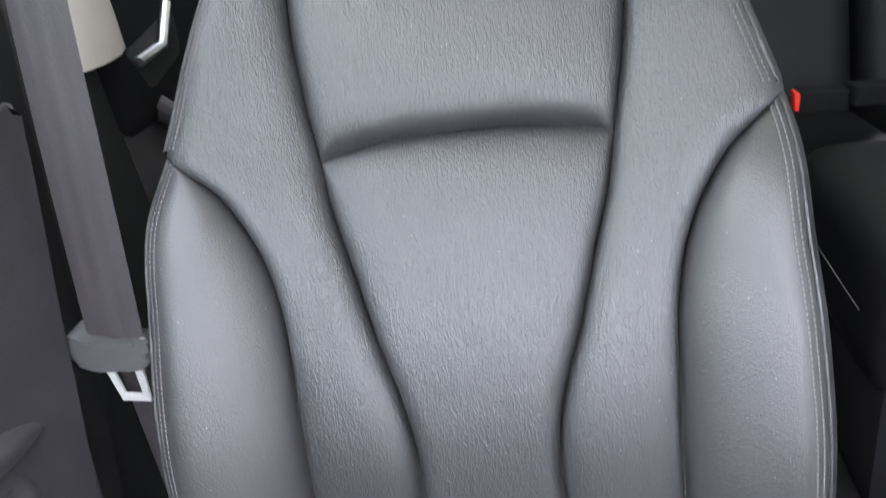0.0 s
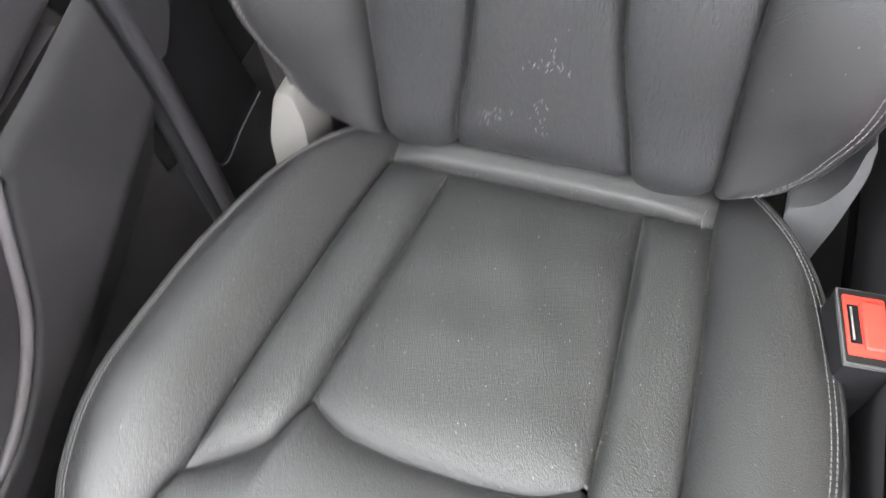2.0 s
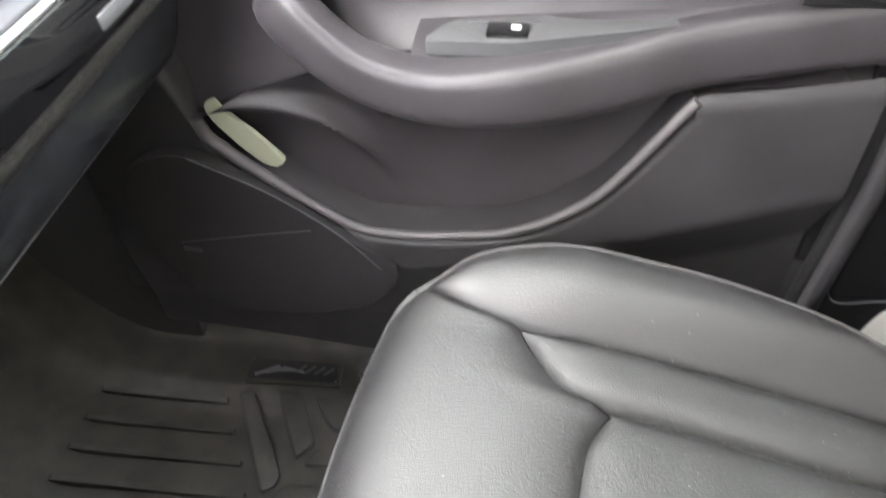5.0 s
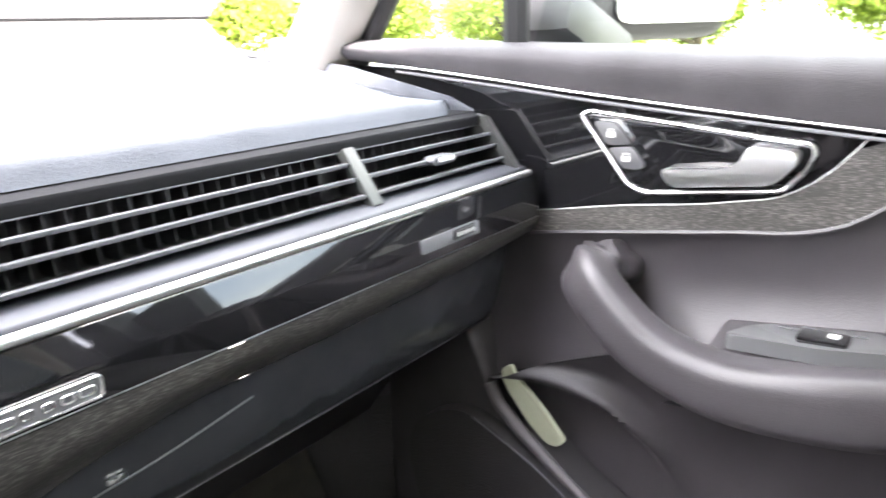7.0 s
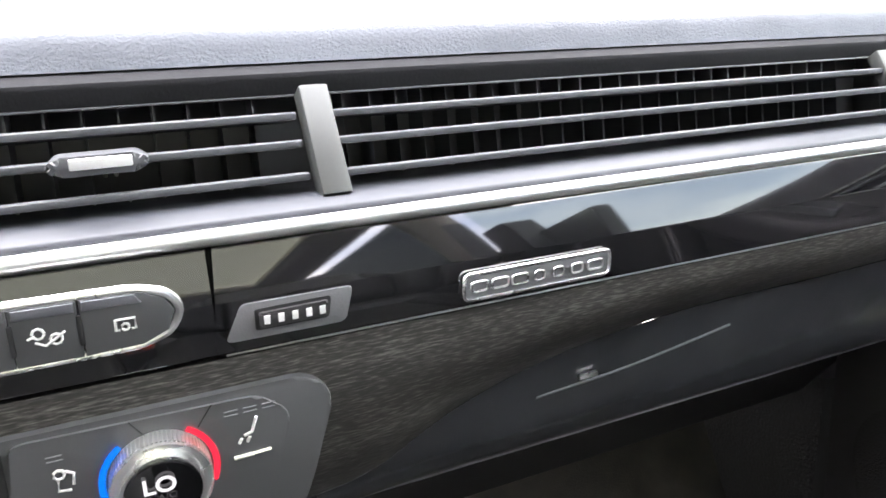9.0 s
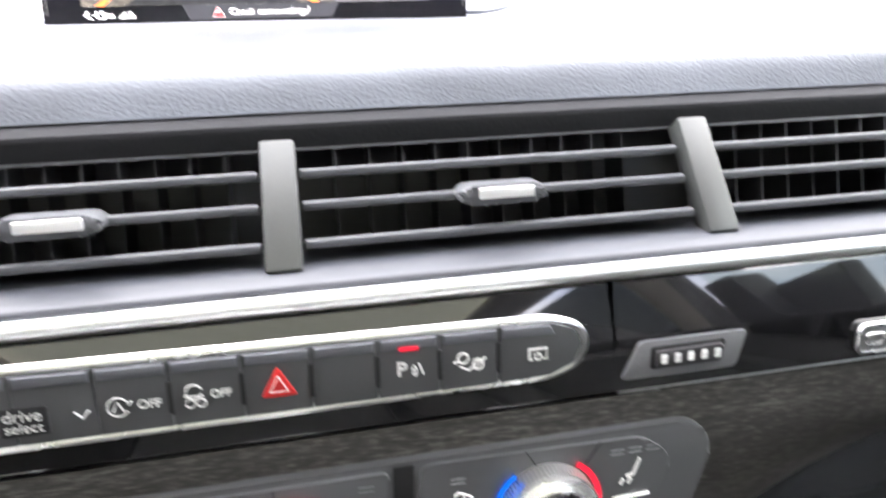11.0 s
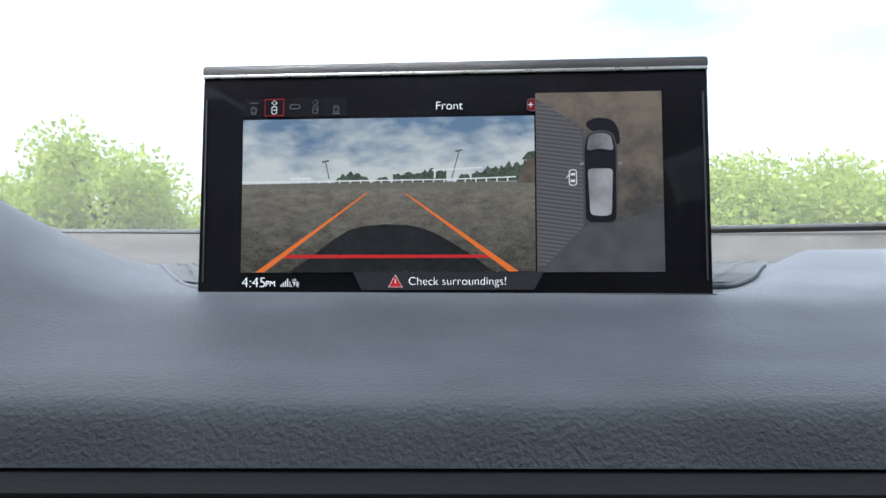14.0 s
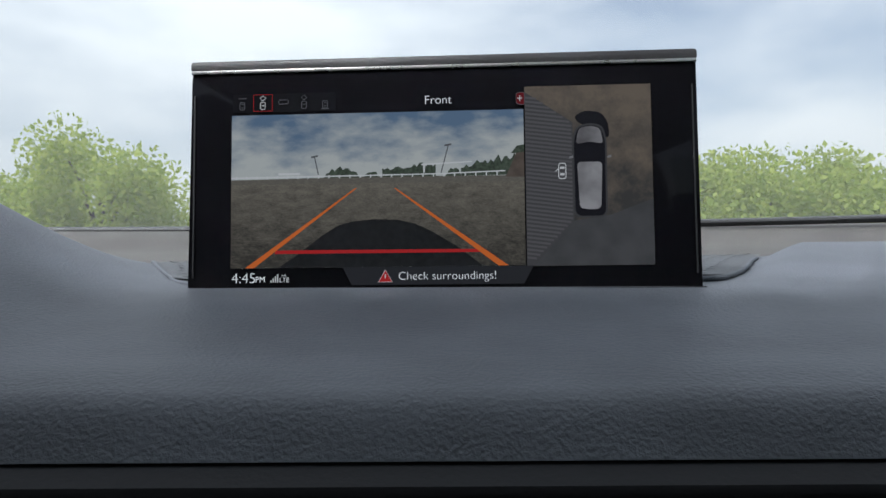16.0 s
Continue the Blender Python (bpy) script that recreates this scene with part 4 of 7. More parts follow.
part("release_button", box((0.0170, 0.0400, 0.010), tilt @ Vector((-0.0040, 0.0, 0.0412)), 0.004, tilt, segments=4), BUCKLE_RED, buckle, "red release button")
slot = part("slot", box((0.0078, 0.0310, 0.004), tilt @ Vector((0.0088, 0.0, 0.0424)), 0.001, tilt), FELT, buckle, "dark latch slot")
part("latch_tooth", box((0.0014, 0.0260, 0.0012), tilt @ Vector((0.0104, 0.0, 0.0444)), 0.0004, tilt), STEEL, slot, "dull steel latch edge")
part("stalk", box((0.03, 0.03, 0.2), (0.0, -0.012, -0.14), 0.008, pose(0, 0, 0, -12)), PLASTIC, buckle)

console = thing("center_console", "black centre console beside the passenger seat", "console", at=(0, 0, 0))
side_wall = lambda s, t: (0.108 - 0.012 * math.sin(math.pi * t), -0.75 + 1.12 * s, 0.05 + (0.37 + 0.05 * smooth(0.5, 1, s)) * t)
part("side_panel", grid(side_wall, 24, 10, even=True), PLASTIC, console)
part("rear_top", box((0.2, 0.62, 0.03), (0.0, -0.43, 0.255), 0.008), FELT, console, "dark rear part of the console")
part("console_top", box((0.205, 0.43, 0.045), (0.0, 0.09, 0.4458), 0.016, pose(0, 0, 0, 2), segments=4), LEATHER, console, "stitched black leather console edge")
for dx in (0.0, 0.018):
    part("seam_thread", dashes([(0.094 - dx, -0.10 + k * 0.005, 0.4625 + 0.00017 * k) for k in range(76)], 0.0005), STITCH, console)
part("side_panel", grid(lambda s, t: (-0.108, -0.75 + 1.12 * s, 0.05 + 0.4 * t), 10, 6, even=True), PLASTIC, console)
# much darker leather for bench and armrest, rear cabin shadow in its colour
SHADOWED_SKIN = material("shadowed_bench_leather", (0.0045, 0.0045, 0.005), 0.55, spec=0.22, grain=0.3, grain_size=0.0015, stain=0.3, stain_size=0.08)
arm = thing("armrest", "black leather centre armrest with stitched sides", "armrest", at=(-0.058, -0.64, 0.50))
part("pad", box((0.165, 0.32, 0.18), (0, 0.0, 0.0), 0.05, segments=5), SHADOWED_SKIN, arm)
part("base", box((0.15, 0.31, 0.17), (0, 0.0, -0.155), 0.02), FELT, arm)
part("seam_thread", tube([(0.0833, -0.10 + 0.20 * k / 20, 0.0) for k in range(21)], 0.0008, 6), STITCH, arm)

bench = thing("rear_bench", "black leather rear bench seat in the dark back of the cabin", "rear seat", at=(0, -1.1, 0.335))
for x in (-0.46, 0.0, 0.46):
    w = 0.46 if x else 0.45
    part("seat_cushion", box((w - 0.006, 0.52, 0.17), (x, 0.02, 0.045), 0.045, pose(0, 0, 0, 6), segments=4), SHADOWED_SKIN, bench)
    part("backrest", box((w - 0.006, 0.15, 0.62), (x, -0.33, 0.36), 0.05, pose(0, 0, 0, 18), segments=4), SHADOWED_SKIN, bench)
for x in (-0.155, -0.235):
    rb = thing("belt_buckle", "rear seat belt buckle with red button on the bench", "belt buckle", group="rear buckles", at=(x + 0.09, -1.05, 0.552))
    part("buckle_body", box((0.085, 0.036, 0.034), (-0.020, 0, -0.004), 0.008, pose(0, 0, 0, 0, -8, 12), segments=3), FELT, rb)
    part("release_button", box((0.008, 0.030, 0.028), (0.020 if x > -0.2 else -0.060, 0.009 if x > -0.2 else -0.008, 0.002), 0.003), BUCKLE_RED if x > -0.2 else DARK, rb, "red release button" if x > -0.2 else "black button")

# ---- lower trim of the centre pillar ----
lower_b = prism(rounded([(-0.206, 0.302), (-0.322, 0.312), (-0.306, 0.50), (-0.345, 0.635), (-0.362, 0.72), (-0.402, 0.87), (-0.45, 1.05), (-0.37, 1.05), (-0.315, 0.87), (-0.10, 0.80), (-0.10, 0.650), (-0.205, 0.634), (-0.218, 0.60), (-0.214, 0.45)], 0.010), 0.80, 0.740, lambda u, v, w: (w, u, v), 0.004)
tagged(part("trim", lower_b, BUCKLE_BLACK), "smooth black centre pillar lower trim behind the door", "pillar trim", kind="structure")
panel_b = prism(rounded([(-0.216, 0.455), (-0.240, 0.470), (-0.262, 0.492), (-0.277, 0.530), (-0.287, 0.581), (-0.304, 0.630), (-0.325, 0.696), (-0.362, 0.80), (-0.385, 0.87), (-0.10, 0.80), (-0.10, 0.648), (-0.200, 0.634), (-0.218, 0.603)], 0.018), 0.745, 0.7325, lambda u, v, w: (w, u, v), 0.011, segments=5)
tagged(part("trim", panel_b, PILLAR_SKIN), "grained dark grey centre pillar trim panel", "pillar trim", kind="structure")
tagged(part("trim", tube(along([(0.7395, -0.214, 0.318), (0.7385, -0.223, 0.301), (0.7385, -0.272, 0.306), (0.7385, -0.322, 0.312)], 16), 0.0010, 6), SLAT_MAT), "thin pale edge along the pillar trim", "trim edge", kind="structure")
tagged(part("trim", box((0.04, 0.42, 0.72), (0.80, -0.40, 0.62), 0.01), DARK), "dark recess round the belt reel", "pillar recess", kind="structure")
low = tagged(part("trim", box((0.10, 0.75, 0.30), (0.825, -0.55, 0.17), 0.02), PLASTIC), "black lower pillar and sill lining", "sill trim", kind="structure")
sill = tagged(part("trim", box((0.10, 1.1, 0.10), (0.905, 0.30, 0.03), 0.025, segments=4), PLASTIC), "black plastic door sill cover", "door sill", kind="structure")

door_seal = part("trim", tube(along([(0.748, -0.185, 0.20), (0.748, -0.192, 0.312), (0.748, -0.200, 0.454), (0.748, -0.201, 0.569), (0.748, -0.204, 0.600), (0.748, -0.190, 0.617), (0.748, -0.10, 0.630)], 50), 0.008, 10, up=(1, 0, 0)), RUBBER)
tagged(door_seal, "black rubber seal between door and pillar", "door seal", kind="structure")
pillar_roll = part("trim", tube(along([(0.742, -0.196, 0.20), (0.742, -0.205, 0.312), (0.742, -0.210, 0.384), (0.742, -0.214, 0.454), (0.742, -0.215, 0.513), (0.742, -0.216, 0.569), (0.742, -0.220, 0.600), (0.742, -0.214, 0.622), (0.742, -0.190, 0.634), (0.742, -0.10, 0.648)], 60), 0.0115, 14, up=(1, 0, 0)), PILLAR_SKIN)
tagged(pillar_roll, "rounded front edge of the pillar trim", "trim edge", kind="structure")
ridge = part("trim", tube(along([(0.742, -0.272, 0.630), (0.736, -0.250, 0.640), (0.734, -0.20, 0.653), (0.734, -0.10, 0.672)], 24), lambda q: 0.004 + 0.010 * smooth(0, 0.4, q), 14, up=(1, 0, 0)), PILLAR_SKIN)
tagged(ridge, "soft ridge moulded in the pillar trim", "trim edge", kind="structure")

# ---- passenger door ----
door = thing("car_door", "closed passenger door with black panels, dark wood strip and grab handle", "car door", at=(0.80, 0.15, 0.5))
DO = Vector((0.80, 0.15, 0.5))


def door_part(name, bm, mat, label="", parent=None, angle=40):
    bmesh.ops.translate(bm, vec=-DO, verts=bm.verts)
    return part(name, bm, mat, parent or door, label, angle=angle)


yz = lambda u, v, w: (w, u, v)
door_part("outer_panel", box((0.03, 1.16, 0.84), (0.955, 0.39, 0.37), 0.005), DARK)
door_part("inner_liner", box((0.008, 0.85, 0.66), (0.803, 0.235, 0.455), 0.002), DARK)
door_part("outer_panel", box((0.15, 1.16, 0.02), (0.885, 0.39, 0.785), 0.004), RUBBER, "black sill of the door window")
Z_TOP = spline([(-0.5, 0.795), (0.1, 0.806), (0.3, 0.814), (0.5, 0.822), (0.66, 0.829)])
Z_CHROME = spline([(-0.5, 0.70), (-0.1, 0.735), (0.112, 0.751), (0.26, 0.765), (0.365, 0.776), (0.458, 0.787), (0.57, 0.799), (0.66, 0.808)])
Z_PIANO = spline([(-0.1, 0.80), (0.10, 0.768), (0.118, 0.748), (0.143, 0.719), (0.173, 0.697), (0.217, 0.686), (0.319, 0.672), (0.40, 0.659), (0.62, 0.63)])
Z_WOOD = spline([(-0.5, 0.80), (0.03, 0.755), (0.07, 0.722), (0.106, 0.692), (0.13, 0.676), (0.15, 0.669), (0.215, 0.660), (0.40, 0.636), (0.62, 0.60)])
Z_RIM = spline([(-0.5, 0.64), (-0.19, 0.573), (-0.105, 0.5535), (-0.06, 0.545), (-0.036, 0.538), (-0.022, 0.516), (-0.005, 0.487), (0.031, 0.430), (0.07, 0.393), (0.12, 0.364), (0.175, 0.352), (0.244, 0.345), (0.29, 0.349), (0.327, 0.370), (0.381, 0.404), (0.425, 0.436), (0.447, 0.462), (0.452, 0.480), (0.60, 0.492)])


def strip(y0, y1, zlo, zhi, x_of, n=40, m=10):
    return grid(lambda s, t: (x_of(y0 + (y1 - y0) * s, t), y0 + (y1 - y0) * s, zlo(y0 + (y1 - y0) * s) + (zhi(y0 + (y1 - y0) * s) - zlo(y0 + (y1 - y0) * s)) * t), n, m, even=True)


# soft upper pad, rolled over towards the window
pad_fn = lambda s, t: (0.738 + (0.012 * (1 - t / 0.35) ** 2 if t < 0.35 else 0.075 * ((t - 0.35) / 0.65) ** 1.8), -0.19 + 0.84 * s, Z_CHROME(-0.19 + 0.84 * s) + (Z_TOP(-0.19 + 0.84 * s) - Z_CHROME(-0.19 + 0.84 * s)) * math.sin(min(t * 1.25, 1.0) * math.pi / 2))
door_part("upper_pad", grid(pad_fn, 50, 16, even=True), DOOR_PAD, "soft black upper door pad", angle=70)
foot = part("trim", box((0.075, 0.105, 0.032), (0.768, 0.712, 0.8175), 0.011, segments=4), DOOR_PAD)
tagged(foot, "grey padded foot of the windscreen pillar", "pillar trim", kind="structure")
door_part("chrome_strip", tube([(0.7455, 0.03 + 0.545 * k / 50, Z_CHROME(0.03 + 0.545 * k / 50)) for k in range(51)], 0.0013, 8), CHROME, "thin chrome strip")
door_part("chrome_strip", tube([(0.750, 0.03 + 0.545 * k / 50, Z_CHROME(0.03 + 0.545 * k / 50) - 0.0062) for k in range(51)], 0.0016, 8), GREY_PLASTIC, "thin grey shadow strip")
door_part("gloss_panel", strip(0.10, 0.66, Z_PIANO, lambda y: Z_CHROME(y) - 0.006, lambda y, t: 0.762), GLOSS, "piano black door panel")
door_part("wood_trim", strip(-0.19, 0.66, Z_WOOD, lambda y: min(Z_PIANO(y), Z_CHROME(y) - 0.008) if y > 0.10 else Z_CHROME(y) - 0.008, lambda y, t: 0.760), WOOD, "dark open-pored wood trim")
door_part("trim_edge", tube([(0.759, -0.185 + 0.785 * k / 50, Z_WOOD(-0.185 + 0.785 * k / 50)) for k in range(51)], 0.0022, 6), DOOR_SKIN)
door_part("trim_edge", tube([(0.7605, 0.105 + 0.5 * k / 40, Z_PIANO(0.105 + 0.5 * k / 40)) for k in range(41)], 0.0007, 6), FINE_LINE, "fine bright edge under the gloss panel")
# leatherette field between wood and pocket, bulging into the armrest
Z_ARM = spline([(-0.5, 0.56), (0.05, 0.57), (0.15, 0.565), (0.25, 0.55), (0.315, 0.528), (0.38, 0.503), (0.447, 0.473), (0.64, 0.39)])
door_part("middle_panel", strip(-0.19, 0.66, Z_ARM, Z_WOOD, lambda y, t: 0.764 + 0.012 * math.sin(math.pi * t) - 0.012 * (1 - t) ** 3, 50, 16), DOOR_SKIN, "black leatherette door panel", angle=70)
door_part("panel_seam", tube([(0.7515, y, Z_ARM(y)) for y in np.linspace(0.30, 0.45, 16)], 0.0012, 5), DARK)
RIDGE = spline([(0.25, 0.385), (0.279, 0.4256), (0.317, 0.460), (0.3616, 0.4773), (0.44, 0.482)])


def pocket_x(y, t):
    """The pocket's back wall, with a soft ridge that runs down from its lip."""
    lo, hi = Z_RIM(y) - 0.04, Z_ARM(y) + 0.002
    z = lo + (hi - lo) * t
    return 0.775 + 0.012 * math.sin(math.pi * t) - 0.022 * t**4 - 0.026 * math.exp(-(((z - RIDGE(y)) / 0.013) ** 2)) * smooth(0.24, 0.31, y)


door_part("pocket_back", strip(-0.19, 0.455, lambda y: Z_RIM(y) - 0.04, lambda y: Z_ARM(y) + 0.002, pocket_x, 90, 44), DOOR_SKIN, "dark recess above the door pocket", angle=70)
# lower panel with the pocket's rim
Z_FOLD = spline([(-0.2, 0.456), (-0.13, 0.424), (-0.07, 0.397), (0, 0.368), (0.06, 0.349), (0.14, 0.318), (0.24, 0.292), (0.6, 0.25)])


def low_x(y, t):
    """The lower panel: upright above its fold, drawn back below it."""
    z = 0.10 + (Z_RIM(y) - 0.10) * t
    under = min(0.05, 0.55 * max(0.0, Z_FOLD(y) - z)) * (1 - 0.8 * smooth(0.12, 0.28, y))
    return 0.726 + under + 0.02 * (1 - t) ** 2 * smooth(0.12, 0.28, y) + 0.010 * smooth(0.25, 0.55, y) + (0.05 * smooth(0.93, 1.0, t) ** 2 if y > -0.03 else 0.006 * smooth(0.97, 1.0, t))


door_part("lower_panel", strip(-0.185, 0.60, lambda y: 0.10, Z_RIM, low_x, 90, 60), PLASTIC, "black grained lower door panel", angle=60)
rim = [(0.727 + 0.012 * smooth(0.25, 0.55, y), y, Z_RIM(y)) for y in np.linspace(-0.036, 0.449, 70)]
door_part("pocket_rim", tube(rim, lambda t: 0.0052 + 0.002 * smooth(0.75, 0.95, t), 10), RIM, "satin mauve-grey edge of the door pocket")
# lip piece coloured pale to stand in for light falling on it
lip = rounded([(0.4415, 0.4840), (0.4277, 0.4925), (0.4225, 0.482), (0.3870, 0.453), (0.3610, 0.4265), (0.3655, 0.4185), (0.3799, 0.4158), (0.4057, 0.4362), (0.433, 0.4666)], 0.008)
door_part("pocket_lip_gleam", prism(lip, 0.006, 0.0, lambda u, v, w: (0.7305 + w + 0.010 * smooth(0.25, 0.55, u) + 0.08 * max(0.0, v - Z_RIM(u)), u, v), 0.002), LIP_GLEAM, "front lip of the door pocket, painted pale as a patch of light", angle=60)
# speaker grille
spk = rounded([(0.556, 0.365), (0.545, 0.400), (0.515, 0.425), (0.478, 0.436), (0.446, 0.432), (0.374, 0.394), (0.289, 0.332), (0.243, 0.300), (0.246, 0.278), (0.275, 0.236), (0.35, 0.208), (0.45, 0.196), (0.505, 0.222), (0.540, 0.296)], 0.03)
grille = door_part("speaker_grille", prism(spk, 0.735, 0.716, yz, 0.006), material("speaker_mesh", (0.026, 0.024, 0.026), 0.6, grain=1.0, grain_size=0.0022), "finely perforated speaker grille")
# highlight on the grille's upper edge, drawn as a pale bar
door_part("grille_glint", tube(along([(0.7145, 0.46, 0.434), (0.7135, 0.374, 0.396), (0.7135, 0.30, 0.342), (0.714, 0.262, 0.300)], 20), 0.0010, 6), SLAT_MAT, "pale line painted as a highlight along the grille", grille)
door_part("badge", box((0.002, 0.022, 0.006), (0.7145, 0.488, 0.300), 0.0008), SLAT_MAT, "small pale badge", grille)
door_part("grille_fold", tube(along([(0.7152, 0.50, 0.3085), (0.7152, 0.419, 0.329), (0.7152, 0.339, 0.348)], 12), 0.0006, 6), SLAT_MAT, "", grille)
# grab handle running into the armrest
path_c = along([(0.762, 0.322, 0.613), (0.730, 0.326, 0.619), (0.708, 0.321, 0.617), (0.699, 0.296, 0.594), (0.696, 0.260, 0.568), (0.698, 0.205, 0.550), (0.708, 0.13, 0.550), (0.736, 0.05, 0.557), (0.760, -0.02, 0.571), (0.768, -0.10, 0.587), (0.770, -0.19, 0.608)], 60)
handle_bm = tube(path_c, lambda t: 0.0215 + 0.009 * smooth(0.2, 0.55, t), 24, flat=1.0, up=(1, 0, 0), square=True)
door_part("grab_handle", handle_bm, DOOR_SKIN, "thick black grab handle", angle=80)
door_part("handle_cap", tube(along([(0.772, 0.313, 0.611), (0.756, 0.314, 0.613), (0.744, 0.318, 0.616)], 8), 0.0165, 16, up=(1, 0, 0)), DOOR_SKIN, "dark handle root", angle=80)
door_part("armrest", grid(lambda s, t: (0.702 + 0.05 * min(1, 1.6 * s) + (0.073 - 0.05 * min(1, 1.6 * s)) * t, 0.215 - 0.38 * s, 0.568 + 0.012 * t + 0.045 * s + 0.004 * math.sin(math.pi * t)), 20, 8, even=True), DOOR_SKIN, "black armrest top", angle=70)
door_part("armrest_underside", grid(lambda s, t: (0.685 + 0.06 * min(1, 1.6 * s) + (0.09 - 0.06 * min(1, 1.6 * s)) * t, 0.24 - 0.40 * s, 0.526 - 0.02 * t * (1 - s) + 0.03 * s * s), 12, 6, even=True), DOOR_SKIN)
switch = door_part("switch_plate", prism(rounded([(0.205, 0.714), (0.185, 0.752), (-0.03, 0.778), (-0.03, 0.748), (0.05, 0.727), (0.13, 0.710)], 0.010), 0.574, 0.587, lambda u, v, w: (v, u, w + 0.06 * (0.205 - u)), 0.003), BUTTON, "black window switch plate")
door_part("window_switch", box((0.022, 0.036, 0.006), (0.729, 0.132, 0.593), 0.002), GLOSS, "window lift switch", switch)
door_part("window_switch", tube([(0.745, 0.168, 0.590), (0.747, 0.105, 0.5938)], 0.0007, 6), SLAT_MAT, "thin grey switch edge", switch)
door_part("icon", box((0.008, 0.008, 0.001), (0.729, 0.125, 0.5966), 0.0003), ICON, "white window mark", switch)
# inner release with its polished frame and lock buttons
bez = [(0.3585, 0.7535), (0.350, 0.7575), (0.197, 0.7405), (0.160, 0.7375), (0.1565, 0.7315), (0.161, 0.7185), (0.179, 0.6985), (0.295, 0.6865), (0.311, 0.693)]
ring_pts = [(0.7595, u, v) for u, v in rounded(bez, 0.006, 3)]
release = door_part("handle_recess", prism(rounded(bez, 0.006, 3), 0.775, 0.7605, yz, 0.002), GLOSS, "dark recess of the door release")
door_part("bezel", tube(ring_pts, 0.0021, 8, closed=True, up=(1, 0, 0)), CHROME, "polished frame of the door release", release)
lever = rounded([(0.278, 0.7105), (0.224, 0.7145), (0.212, 0.720), (0.203, 0.7365), (0.166, 0.7325), (0.168, 0.722), (0.184, 0.7045), (0.268, 0.6955)], 0.005, 4)
door_part("lever", prism(lever, 0.7615, 0.7475, yz, 0.004, segments=3), material("satin_aluminium", (0.72, 0.72, 0.71), 0.3, metal=1.0, rough_var=0.06, stain=0.05, stain_size=0.02), "satin aluminium door lever", release)
door_part("lock_frame", prism(rounded([(0.3535, 0.752), (0.319, 0.752), (0.282, 0.7085), (0.292, 0.6945), (0.311, 0.6985)], 0.006), 0.762, 0.7592, yz, 0.001), GLOSS, "dark plate round the lock buttons", release)
for pts in ([(0.345, 0.7485), (0.323, 0.7485), (0.3075, 0.7295), (0.3305, 0.7275)], [(0.3295, 0.7255), (0.3065, 0.7275), (0.2935, 0.7115), (0.299, 0.7075), (0.3155, 0.7075)]):
    key = door_part("lock_button", prism(rounded(pts, 0.004), 0.760, 0.7555, yz, 0.0012), BUTTON, "black lock button", release)
for y, z in ((0.3265, 0.7385), (0.3115, 0.7175)):
    bm = bmesh.new()
    box((0.0008, 0.0075, 0.0045), (0.7551, y, z - 0.0012), 0.0002, bm=bm)
    tube([(0.7551, y + 0.0028, z + 0.001), (0.7551, y + 0.0026, z + 0.0036), (0.7551, y - 0.0026, z + 0.0036), (0.7551, y - 0.0028, z + 0.001)], 0.0006, 5, bm=bm)
    door_part("icon", bm, ICON, "white padlock mark", release)
door_part("mirror_corner", prism([(0.66, 0.80), (0.40, 0.785), (0.405, 0.66), (0.66, 0.63)], 0.775, 0.768, yz), DARK, "dark front end of the door")

mirror = thing("door_mirror", "dark outside mirror reflecting grass and trees", "wing mirror", at=(1.05, 0.41, 0.875))
part("housing", box((0.25, 0.10, 0.16), (0.03, 0.035, 0.02), 0.04, pose(0, 0, 0, 0, 0, -20), segments=4), RUBBER, mirror)
part("mirror_glass", prism(rounded([(-0.105, -0.06), (0.105, -0.06), (0.115, 0.07), (-0.10, 0.07)], 0.025), 0.0, 0.004, lambda u, v, w: pose(0.015, -0.022, 0.02, 7, 0, -20) @ Vector((u, -w, v)), 0.001), material("mirror_silver", (0.92, 0.93, 0.93), 0.02, metal=1.0), mirror, "silvered mirror glass")
part("foot", box((0.16, 0.07, 0.05), (-0.15, 0.03, -0.05), 0.015, pose(0, 0, 0, 0, 20, 0)), PLASTIC, mirror)

# ---- rear door on the passenger side ----
rear_door = thing("rear_door", "dark rear passenger door with a chrome release in shadow", "car door", at=(0.80, -1.0, 0.45))
part("door_panel", box((0.05, 0.86, 0.80), (0.0, 0.0, -0.02), 0.02), PLASTIC, rear_door)
part("upper_pad", box((0.06, 0.86, 0.20), (-0.008, 0.0, 0.41), 0.025, segments=4), FELT, rear_door)
rel = part("release", prism(rounded([(0.40, 0.40), (0.27, 0.42), (0.28, 0.37), (0.37, 0.35)], 0.01), -0.030, -0.040, lambda u, v, w: (w, u, v), 0.003), DARK, rear_door, "dark release recess")
part("lever", tube([(-0.043, 0.385, 0.385), (-0.046, 0.33, 0.39), (-0.046, 0.29, 0.43)], 0.006, 8), STEEL, rel, "bright release lever")
part("grab", tube(along([(-0.03, 0.36, 0.33), (-0.06, 0.34, 0.29), (-0.06, 0.25, 0.22), (-0.04, 0.1, 0.20)], 16), 0.014, 10), DOOR_SKIN, rear_door)

# ---- floor mat ----
mat_thing = thing("floor_mat", "dirty black moulded rubber floor mat with raised ribs", "floor mat", at=(0, 0, 0))


def mat_z(x, y):
    return -0.014 + 0.014 * smooth(0.69, 0.74, x) + 0.035 * smooth(0.815, 0.85, x) + 0.05 * smooth(0.16, 0.06, x) + 4.7 * max(0, y - 0.65) ** 2


